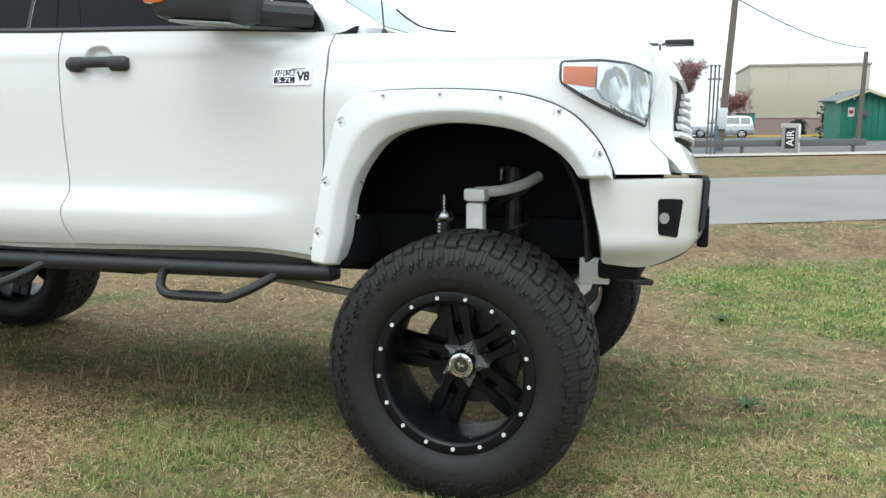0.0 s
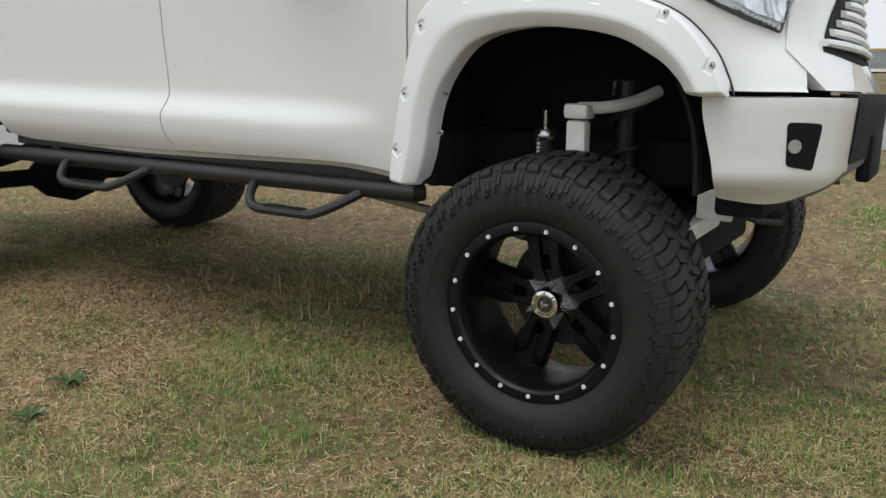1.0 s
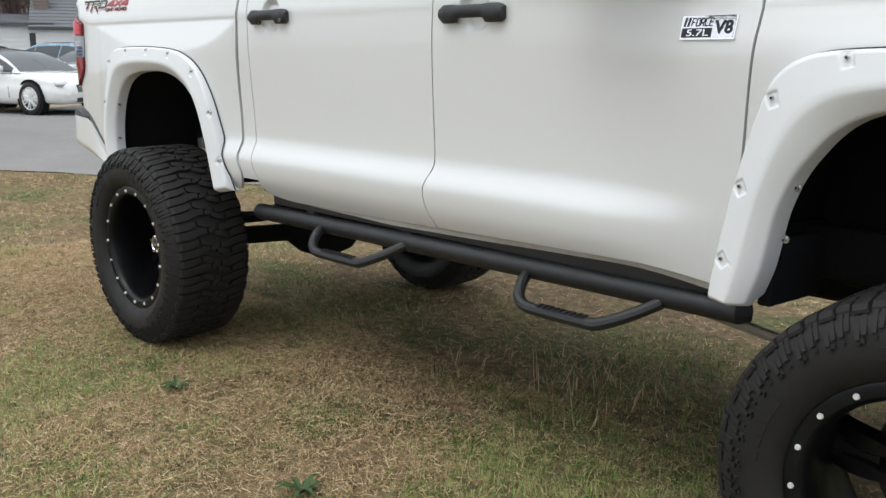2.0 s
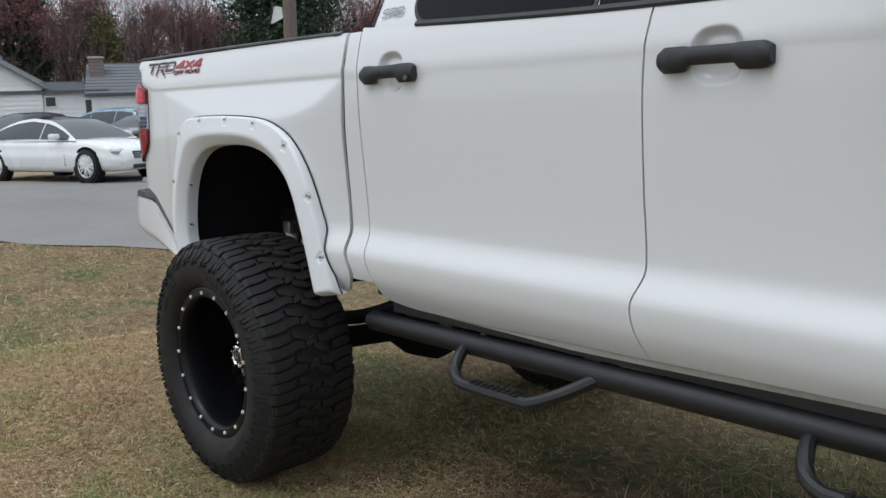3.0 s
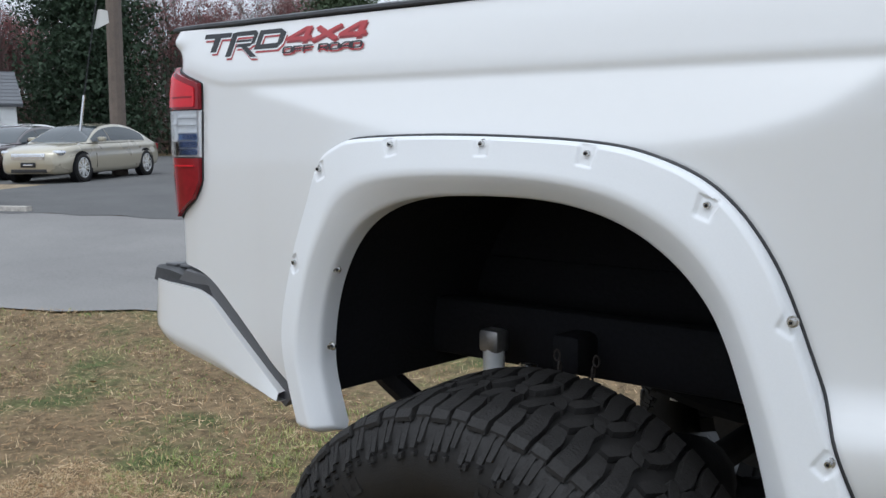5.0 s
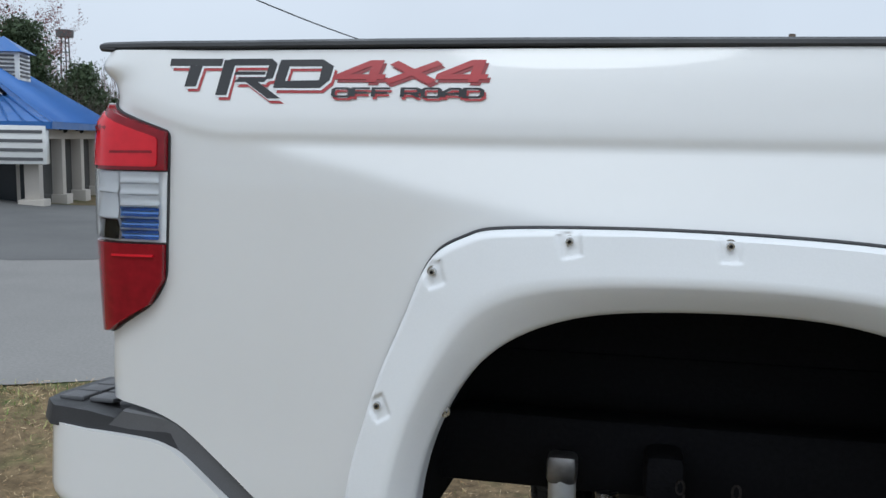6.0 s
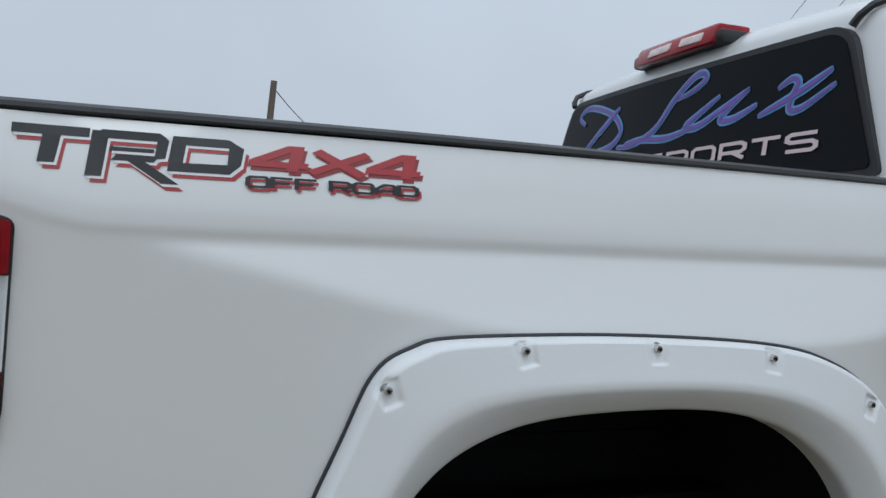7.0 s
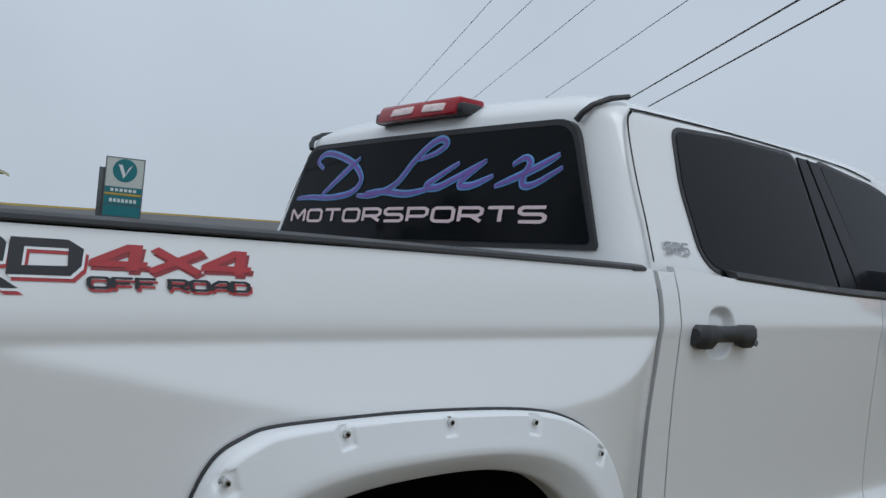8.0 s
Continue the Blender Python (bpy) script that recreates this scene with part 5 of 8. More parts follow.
# front suspension: knuckle, arm, coil-over, shocks
pairs.append(part("knuckle", boxm(-.055, .015, .40, .46, .60, 1.045, .012), WHITEMETAL, truck, "white coated lift knuckle"))
pairs.append(part("ball_joint", boxm(-.06, .025, .385, .47, 1.05, 1.10, .012), WHITEMETAL, truck))
pairs.append(part("upper_arm", tube(bmesh.new(), spline([(-.02, .43, 1.085), (.06, .50, 1.092), (.13, .58, 1.115), (.18, .66, 1.15)], 4), [.021] * 13, 10), WHITEMETAL, truck, "white upper control arm"))
pairs.append(part("lower_arm", tube(bmesh.new(), [(-.05, .36, .40), (.25, .60, .62), (.34, .86, .70)], .04, 8), WHITEMETAL, truck))
pairs.append(part("skid_bracket", boxm(.365, .48, .53, .56, .738, .84, .006), WHITEMETAL, truck, "white lift bracket"))
coil = [(.09 + .055 * math.cos(a * .6), .60 + .055 * math.sin(a * .6), .72 + .012 * a) for a in range(0, 36)]
pairs.append(part("coil_spring", tube(bmesh.new(), coil, .010, 6), BLACK, truck))
pairs.append(part("strut", tube(bmesh.new(), [(.09, .60, .60), (.09, .60, 1.18)], .032, 10), BLACK, truck))
shock = part("shock_absorber", tube(bmesh.new(), [(-.17, .50, .56), (-.17, .50, .985)], .030, 12), BLACK, truck, "black shock absorber with a steel collar")
pairs.append(shock)
pairs.append(part("collar", tube(bmesh.new(), [(-.17, .50, .965), (-.17, .50, .975), (-.17, .50, .99), (-.17, .50, 1.005)], [.034, .040, .040, .030], 14), STEEL, shock))
pairs.append(part("rod", tube(bmesh.new(), [(-.17, .50, .99), (-.17, .50, 1.07)], .010, 8), STEEL, shock))
for k in range(6):
    pairs.append(part("shock_mark", boxm(-.186, -.176, .467, .4705, .88 + .014 * k, .889 + .014 * k), WHITEMETAL, shock))
pairs.append(part("loop_bracket", tube(bmesh.new(), [(.04, .60, 1.13), (.04, .60, 1.175), (.06, .60, 1.18), (.085, .60, 1.18), (.09, .60, 1.13)], .007, 6), STEEL, truck))
rear_shock = part("shock_absorber", tube(bmesh.new(), [(-3.96, .60, .975), (-3.95, .58, .60)], .028, 12), BRIGHT, truck, "bare steel rear shock absorber")
pairs.append(rear_shock)
pairs.append(part("shock_eye", boxm(-3.99, -3.93, .57, .63, .95, 1.01, .012), mat("worn_steel", (.3, .29, .28), .4, .8, .2, 30), rear_shock))
pairs.append(part("reservoir", tube(bmesh.new(), [(-3.87, .62, .93), (-3.86, .60, .74)], .024, 10), STEEL, rear_shock))
chain = bmesh.new()
for k in range(15):
    t_ = k / 14
    c = Vector((-3.735 + .10 * t_, .52, .985 - .12 * math.sin(math.pi * t_)))
    turn = k % 2
    tube(chain, [c + Vector((.0075 * math.cos(q) * (1 - turn), .0075 * math.cos(q) * turn, .0135 * math.sin(q))) for q in [6.2832 * j / 10 for j in range(10)]], .0026, 5, True)
pairs.append(part("chain", chain, mat("rusty_chain", (.06, .05, .045), .6, .6, .3, 40), truck, "short dark safety chain"))
pairs.append(part("bump_stop", boxm(-3.80, -3.72, .60, .74, .92, 1.02, .02), LINER, truck))
pairs.append(part("hitch_arm", boxm(-4.5, -4.25, .62, .74, .86, .98, .04), LINER, truck))

# wheels: tyre with lugs, deep-dish rim, five split spokes, star cap
def tyre_tread():
    """Mud-terrain lugs round the tyre, as one mesh."""
    verts, faces = [], []

    def strip_lug(rows, r0):
        """A lug along a bent line: rows of (angle, half width in radians, y, top radius)."""
        base = len(verts)
        for t, h, y, r in rows:
            for a, rr in ((t - h - .007, r0), (t - h, r), (t + h, r), (t + h + .007, r0)):
                verts.append((rr * math.cos(a), y, rr * math.sin(a)))
        n = len(rows)
        for i in range(n - 1):
            for j in range(3):
                k = base + 4 * i + j
                faces.append((k, k + 1, k + 5, k + 4))
        faces.append((base, base + 3, base + 2, base + 1))
        k = base + 4 * (n - 1)
        faces.append((k, k + 1, k + 2, k + 3))

    def biter(t0, t1, r0, r1, side, lift=.0095):
        """A raised block on the upper sidewall."""
        base = len(verts)
        for up, g in ((-.004, 0), (lift, .0016)):
            for t, r in ((t0 + g / .45, r0 + g), (t1 - g / .45, r0 + g), (t1 - g / .45, r1 - g), (t0 + g / .45, r1 - g)):
                y = interp(r, [(.375, -.036), (.40, -.034), (.43, -.026), (.455, -.010), (.470, .012)]) - up
                verts.append((r * math.cos(t), y if not side else .35 - y, r * math.sin(t)))
        for f in ((4, 5, 6, 7), (0, 1, 5, 4), (1, 2, 6, 5), (2, 3, 7, 6), (3, 0, 4, 7)):
            faces.append([base + k for k in f])

    N = 36
    w = 2 * math.pi / N
    rnd_t = random.Random(3)
    for k in range(N):
        for side in (0, 1):
            s = (lambda y: y) if not side else (lambda y: .35 - y)
            sg = 1 if not side else -1
            ph = k * w + side * w * .5 + rnd_t.uniform(-.03, .03) * w
            # long and short shoulder lugs, bending towards the centre
            strip_lug([(ph + q * w * sg, h * w, s(y), r) for q, h, y, r in ((.0, .205, -.010, .470), (.0, .205, .004, .482), (.02, .205, .04, .487), (.07, .20, .07, .489), (.16, .19, .095, .490), (.22, .17, .12, .490), (.19, .15, .145, .490))], .462)
            strip_lug([(ph + (.5 + q) * w * sg, h * w, s(y), r) for q, h, y, r in ((.0, .19, -.002, .472), (.0, .19, .012, .484), (.02, .19, .045, .488), (.08, .17, .07, .489), (.14, .14, .088, .489))], .462)
            # blocks between the lugs, near the centre
            strip_lug([(ph + (.62 + q) * w * sg, h * w, s(y), r) for q, h, y, r in ((.06, .12, .104, .488), (.0, .17, .125, .489), (-.10, .17, .148, .489), (-.16, .10, .168, .488))], .466)
            # paired blocks stepping down the sidewall
            for q0, q1, ra, rb in ((-.205, -.015, .418, .474), (.015, .205, .408, .474), (.30, .47, .430, .474), (.50, .69, .420, .474), (.015, .16, .396, .404), (.50, .63, .404, .414)):
                biter(ph + q0 * w, ph + q1 * w, ra, rb, side)
            biter(ph - .12 * w, ph + .02 * w, .400, .413, side)
        strip_lug([(k * w + (.25 + q) * w, h * w, y, r) for q, h, y, r in ((-.12, .10, .152, .488), (-.03, .15, .168, .490), (.05, .15, .184, .490), (.12, .10, .198, .488))], .466)
    return verts, faces


tread_v, tread_f = tyre_tread()
tread_me = bpy.data.meshes.new("tread")
tread_me.from_pydata(tread_v, [], tread_f)
tread_me.materials.append(TREAD)
tyre_prof = [(.012, .300), (-.006, .307), (-.022, .325), (-.032, .350), (-.036, .375), (-.034, .40), (-.026, .43), (-.010, .455), (.012, .470), (.05, .474), (.175, .476), (.30, .474), (.338, .470), (.36, .455), (.376, .43), (.384, .40), (.386, .375), (.382, .35), (.372, .325), (.356, .307), (.338, .300)]
rim_prof = [(.345, .300), (.335, .292), (.30, .285), (.20, .268), (.13, .262), (.09, .255), (.05, .253), (.018, .256), (.006, .262), (.002, .266), (-.002, .270), (-.003, .296), (.0, .303), (.008, .306), (.03, .305), (.32, .30), (.345, .300)]


def wheel():
    ob = new("wheel")
    ob["label"] = "black deep-dish wheel with a mud-terrain tyre"
    ty = part("tyre", lathe(tyre_prof, 96), RUBBER, ob, "black mud-terrain tyre", 40)
    tr = new("tread", tread_me)
    tr.parent = ty
    # raised marks on the sidewall
    for c0, cnt in ((1.15, 7), (4.1, 7), (2.6, 5), (5.6, 5)):
        for k in range(cnt):
            a = c0 + k * .105
            mk = bmesh.new()
            P = [Vector(((.372 + dr) * math.cos(a + da), -.0372, (.372 + dr) * math.sin(a + da))) for da, dr in ((0, -.014), (.07, -.014), (.07, .016), (0, .016))]
            ring = [mk.verts.new(p) for p in P] + [mk.verts.new(p + Vector((0, .004, 0))) for p in P]
            inn = [mk.verts.new(p) for p in [P[0].lerp(P[2], .25), P[1].lerp(P[3], .25), P[2].lerp(P[0], .25), P[3].lerp(P[1], .25)]]
            for i in range(4):
                mk.faces.new((ring[i], ring[(i + 1) % 4], inn[(i + 1) % 4], inn[i]))
                mk.faces.new((ring[i], ring[i + 4], ring[(i + 1) % 4 + 4], ring[(i + 1) % 4]))
            bmesh.ops.recalc_face_normals(mk, faces=mk.faces)
            part("sidewall_mark", mk, RUBBER, ty)
    rim = part("rim", lathe(rim_prof, 96), RIM, ob, "satin black deep-dish rim", 40)
    for k in range(17):
        a = 2 * math.pi * k / 17 - .085
        bm = bmesh.new()
        at = pose(.2815 * math.cos(a), -.004, .2815 * math.sin(a), 90)
        bmesh.ops.create_cone(bm, cap_ends=True, segments=10, radius1=.0082, radius2=.0066, depth=.008, matrix=at)
        part("rim_bolt", bm, BRIGHT, rim, "bright rim bolt")
    for k in range(5):
        a = math.radians(-113 + 72 * k)
        ca, sa = math.cos(a), math.sin(a)
        for sg in (-1, 1):
            bm = bmesh.new()
            rings = []
            for i in range(19):
                s = i / 18
                r = .045 + s * .220
                off = sg * interp(s, [(0, .026), (.3, .033), (1, .036)])
                wd = interp(s, [(0, .030), (.18, .028), (.26, .020), (.46, .020), (.54, .026), (1, .029)])
                y = interp(s, [(0, .184), (.4, .188), (.8, .196), (1, .212)])
                rings.append([bm.verts.new((r * ca - (off + o) * sa, y + d, r * sa + (off + o) * ca)) for o, d in ((-wd, .045), (-wd, .007), (-wd * .72, -.004), (wd * .72, -.004), (wd, .007), (wd, .045))])
            for p, q in zip(rings, rings[1:]):
                for j in range(6):
                    bm.faces.new((p[j], q[j], q[(j + 1) % 6], p[(j + 1) % 6]))
            bm.faces.new(rings[0])
            bm.faces.new(rings[-1])
            bmesh.ops.recalc_face_normals(bm, faces=bm.faces)
            part("spoke", bm, RIM, rim)
        for r0, r1, w, y0 in ((.03, .100, .040, .190), (.152, .266, .030, .200)):
            bm = bmesh.new()
            vs = [bm.verts.new((r * ca - o * sa, y, r * sa + o * ca)) for y in (y0, .235) for r, o in ((r0, -w), (r1, -w), (r1, w), (r0, w))]
            for f in ((0, 1, 2, 3), (4, 7, 6, 5), (0, 4, 5, 1), (1, 5, 6, 2), (2, 6, 7, 3), (3, 7, 4, 0)):
                bm.faces.new([vs[i] for i in f])
            bmesh.ops.recalc_face_normals(bm, faces=bm.faces)
            part("spoke_web", bm, RIM, rim)
    part("hub", lathe([(.25, .001), (.25, .095), (.205, .090), (.19, .078), (.183, .001)], 40), RIM, rim)
    part("brake_disc", lathe([(.275, .001), (.275, .19), (.285, .195), (.30, .19), (.30, .001)], 40), mat("brake_steel", (.05, .047, .045), .5, .6, .2, 30), rim)
    # star-shaped chrome cap
    bm = bmesh.new()
    c = bm.verts.new((0, .148, 0))
    tips, base, mid = [], [], []
    for k in range(10):
        a = math.radians(-113 + 36 * k) + .63
        r, y, my = (.098, .150, .126) if k % 2 == 0 else (.060, .176, .146)
        tips.append(bm.verts.new((r * math.cos(a), y, r * math.sin(a))))
        base.append(bm.verts.new((r * math.cos(a), .200, r * math.sin(a))))
        mid.append(bm.verts.new((.044 * math.cos(a), my, .044 * math.sin(a))))
    for k in range(10):
        q = (k + 1) % 10
        bm.faces.new((c, mid[k], mid[q]))
        bm.faces.new((mid[k], tips[k], tips[q], mid[q]))
        bm.faces.new((tips[k], base[k], base[q], tips[q]))
    bmesh.ops.recalc_face_normals(bm, faces=bm.faces)
    cap = part("cap", bm, mat("polished_cap", (.84, .84, .84), .14, .8, .05, 30), rim, "chrome star-shaped hub cap", 0)
    part("cap_ring", lathe([(.158, .052), (.124, .052), (.115, .046), (.112, .036), (.116, .033), (.118, .001)], 40), CHROME, rim)
    part("cap_disc", lathe([(.1175, .030), (.113, .026), (.111, .001)], 32), mat("cap_face", (.045, .043, .04), .3, .3, .2, 30), rim)
    part("cap_emblem", boxm(-.012, .014, .1085, .112, -.004, .004, .001), STEEL, rim)
    part("cap_emblem", boxm(-.009, -.003, .108, .112, -.014, .014, .001), STEEL, rim)
    for k in range(8):
        a = 2 * math.pi * k / 8
        bm = bmesh.new()
        bmesh.ops.create_cone(bm, cap_ends=True, segments=8, radius1=.0045, radius2=.004, depth=.006, matrix=pose(.0405 * math.cos(a), .112, .0405 * math.sin(a), 90))
        part("cap_screw", bm, CHROME, rim)
    part("valve_weight", boxm(.055, .085, .03, .05, -.252, -.247, .002), SILVER, rim)
    return ob


for x, y, z, turn, spin, size in ((0, .025, .474, 0, 0, .975), (-3.657, .004, .496, 0, 26, 1.015), (0, 2 * YC - .08, .384, 180, 10, .975), (-3.7, 2 * YC - .08, .384, 180, 40, .975)):
    w0 = wheel()
    w0.parent = truck
    w0.matrix_basis = pose(x, y, z, 0, 0, turn) @ pose(0, 0, 0, 0, spin, 0) @ Matrix.Scale(size, 4)

for ob in pairs:
    mirrored(ob, truck)

# the truck's body is sheared lower on its far side to fit the camera's view
FAR_SHEAR = 0.078
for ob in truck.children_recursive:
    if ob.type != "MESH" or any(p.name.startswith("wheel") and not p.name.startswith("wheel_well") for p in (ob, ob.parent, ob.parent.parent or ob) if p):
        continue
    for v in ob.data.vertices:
        v.co.z -= FAR_SHEAR * max(0.0, v.co.y - 0.30)

# ---- ground ----
UX, UY = 0.896, 0.443  # direction of the road


def sd(x, y):
    return x * UX + (y - 7.6) * UY, -x * UY + (y - 7.6) * UX


def xy(s, d):
    return s * UX - d * UY, 7.6 + s * UY + d * UX


def gz(x, y):
    s, d = sd(x, y)
    fall = -.025 * (min(max(d - 6.5, 0), 60) + 4.0 * min(max(d - 66.5, 0), 640) * sstep(0, 30, s)) * sstep(-16, -11, s)
    rise = .20 * (1 - sstep(-16, -9, s)) * sstep(0, 6, d)
    dip = -.05 * min(max(y - .25, 0), 2.6) * (1 - sstep(-1.6, -.1, d))
    return fall + rise + dip


GRASS = ground_mat("patchy_grass", ((.13, .092, .05), (.09, .108, .04), (.20, .145, .082)), 1.1, 16, .95, .8, 70, .5)
ASPHALT = ground_mat("grey_asphalt", ((.205, .197, .19), (.245, .236, .226), (.225, .217, .208)), .35, 40, .9, .15, 220, .14)
DARK_ASPHALT = ground_mat("dark_asphalt", ((.105, .104, .103), (.135, .133, .131), (.12, .119, .117)), .35, 40, .9, .15, 220, .14)
GRAVEL = ground_mat("gravel_and_straw", ((.25, .19, .12), (.33, .27, .19), (.28, .22, .15)), 1.2, 18, .95, .6, 60)
CONCRETE = ground_mat("pale_concrete", ((.36, .33, .29), (.44, .41, .37), (.40, .37, .33)), .6, 12, .9, .25, 120)

coords = [-400, -250, -150, -100, -70, -50, -36, -26] + [-20 + .8 * i for i in range(46)] + [20, 26, 34, 46, 60, 80, 110, 160, 260, 400]
coords_y = [-300, -120, -60, -30, -18, -12] + [-8 + .8 * i for i in range(42)] + [28, 32, 38, 46, 56, 70, 90, 120, 180, 300, 500]
gv, gf = [], []
for y in coords_y:
    for x in coords:
        s, d = sd(x, y)
        gv.append((x, y, gz(x, y) + .018 * noise.noise(Vector((x * .6, y * .6, 0))) * (1 - sstep(-.5, .6, d)) - .035 * sstep(-.15, .5, d)))
nx_ = len(coords)
for j in range(len(coords_y) - 1):
    for i in range(nx_ - 1):
        gf.append((j * nx_ + i, j * nx_ + i + 1, (j + 1) * nx_ + i + 1, (j + 1) * nx_ + i))
tagged(raw("ground", gv, gf, GRASS, smooth=60), "patchy lawn of dry straw and green grass", "ground", kind="structure")


def strip(name, s0, s1, d0, d1, material, label, lift, ns=80, nd=8, ragged=.05, kind="structure"):
    """A sheet of paving that follows the ground, with uneven edges."""
    v, f = [], []
    for i in range(ns + 1):
        s = s0 + (s1 - s0) * i / ns
        for j in range(nd + 1):
            e = ragged if j in (0, nd) else 0
            d = d0 + (d1 - d0) * j / nd + e * noise.noise(Vector((s * 1.7, j * 9.1, 3)))
            x, y = xy(s, d)
            v.append((x, y, gz(x, y) + lift))
    for i in range(ns):
        for j in range(nd):
            a = i * (nd + 1) + j
            f.append((a, a + nd + 1, a + nd + 2, a + 1))
    ob = raw(name, v, f, material, smooth=60)
    return tagged(ob, label, name.split("_")[0], kind=kind)


strip("road", -90, 90, 0.0, 6.2, ASPHALT, "worn grey asphalt road", .0, 300, 10, .16)
strip("entrance", -19.5, -1.5, 6.1, 19.5, DARK_ASPHALT, "dark asphalt driveway entrance", .004, 60, 12, .25)
strip("lot", -70, -15.0, 13.0, 34.0, DARK_ASPHALT, "asphalt car lot", .002, 60, 12, .4)
strip("verge", -70, -15.2, 6.1, 13.2, GRAVEL, "gravel and straw verge", .001, 70, 8, .3)
strip("forecourt", -1.5, 120, 19.5, 58.0, DARK_ASPHALT, "asphalt forecourt", .002, 90, 14, .2)
strip("pavement", -1.0, 120, 17.0, 19.6, CONCRETE, "pale concrete apron", .006, 90, 3, .1)
YELLOW = mat("yellow_paint", (.55, .38, .06), .6, 0, .2, 4, .2, 50)


def kerb(name, s0, s1, d, material, h, label):
    v, f = [], []
    n = 40
    for i in range(n + 1):
        s = s0 + (s1 - s0) * i / n
        for dd, hh in ((0, -.05), (.02, h), (.16, h), (.18, -.05)):
            x, y = xy(s, d + dd)
            v.append((x, y, gz(x, y) + hh))
    for i in range(n):
        for j in range(3):
            a = i * 4 + j
            f.append((a, a + 4, a + 5, a + 1))
    f += [(0, 1, 2, 3), (n * 4 + 3, n * 4 + 2, n * 4 + 1, n * 4)]
    tagged(raw(name, v, f, material), label, "kerb", kind="structure")


kerb("kerb_far", 5, 120, 58.0, YELLOW, .14, "yellow painted kerb")
kerb("kerb_verge", -16.9, -15.5, 6.3, CONCRETE, .08, "pale concrete kerb")
strip("far_verge", -5, 140, 58.2, 70, GRASS, "dry grass strip", .02, 30, 4, .1)

# ---- bare trees, evergreens, thicket ----
BARK = mat("grey_bark", (.128, .105, .092), .9, 0, .3, 3, .4, 30)
BARK_RED = mat("russet_twigs", (.16, .10, .092), .9, 0, .3, 2, .2, 30)
BUD = mat("red_buds", (.24, .10, .095), .8, 0, .3, 6)
NEEDLE = mat("dark_evergreen", (.026, .048, .022), .75, 0, .5, 1.2, .3, 14)
PINE = mat("pine_green", (.065, .095, .045), .75, 0, .5, 1.0, .3, 14)
LEAF = mat("yellow_green_leaf", (.11, .115, .03), .75, 0, .4, 2)


def seg(v, f, a, b, ra, rb, n=4):
    d = (b - a).normalized()
    s = d.orthogonal().normalized()
    t = d.cross(s)
    k = len(v)
    for p, r in ((a, ra), (b, rb)):
        for j in range(n):
            q = p + (s * math.cos(6.2832 * j / n) + t * math.sin(6.2832 * j / n)) * r
            v.append((q.x, q.y, q.z))
    for j in range(n):
        f.append((k + j, k + (j + 1) % n, k + n + (j + 1) % n, k + n + j))


def bare_tree(seed, h, spread=1.0, levels=5, red=False):
    """Trunk, limbs and twigs; returns vertices and faces of wood and of buds."""
    rnd = random.Random(seed)
    v, f, tv, tf, bv, bf = [], [], [], [], [], []

    def grow(p, d, length, r, lev):
        steps = 3
        q = p
        for i in range(steps):
            d = (d + Vector((rnd.uniform(-1, 1), rnd.uniform(-1, 1), rnd.uniform(-.3, .7))) * .13 * spread).normalized()
            e = q + d * (length / steps)
            r2 = r * (1 - .22 * (i + 1) / steps * (1.6 if lev == 0 else 1))
            seg(v if lev < 3 else tv, f if lev < 3 else tf, q, e, r, r2, 6 if lev == 0 else (4 if lev < 3 else 3))
            r, q = r2, e
            if lev < levels - 1 and (i > 0 or lev > 0):
                for _ in range(2 if lev < 2 else 1 + (rnd.random() < .6)):
                    side = Vector((rnd.uniform(-1, 1), rnd.uniform(-1, 1), rnd.uniform(.05, .8))).normalized()
                    grow(q, (d * .55 + side * .75 * spread).normalized(), length * rnd.uniform(.5, .72), r * rnd.uniform(.42, .6), lev + 1)
            if lev >= levels - 2 and red and rnd.random() < .8:
                for _ in range(3):
                    c = q + Vector((rnd.gauss(0, .12), rnd.gauss(0, .12), rnd.gauss(0, .12)))
                    k = len(bv)
                    for _ in range(3):
                        w = c + Vector((rnd.gauss(0, .045), rnd.gauss(0, .045), rnd.gauss(0, .045)))
                        bv.append((w.x, w.y, w.z))
                    bf.append((k, k + 1, k + 2))

    grow(Vector((0, 0, -.3)), Vector((rnd.uniform(-.05, .05), rnd.uniform(-.05, .05), 1)), h * .42, h * .018, 0)
    return (v, f), (tv, tf), (bv, bf)


def tree_thing(seed, h, at, label, spread=1.0, levels=5, red=False, rz=0.0, group=""):
    wood, twigs, buds = bare_tree(seed, h, spread, levels, red)
    t = thing("bare_tree", label, "tree", at, rz, group)
    raw("trunk", *wood, BARK, t, "", 50)
    o = raw("crown", *twigs, BARK_RED if red else BARK, t, "", 0)
    if buds[1]:
        raw("bud_crown", *buds, BUD, o)
    return t


def put(x, y, r=0):
    return pose(x, y, gz(x, y), 0, 0, r)


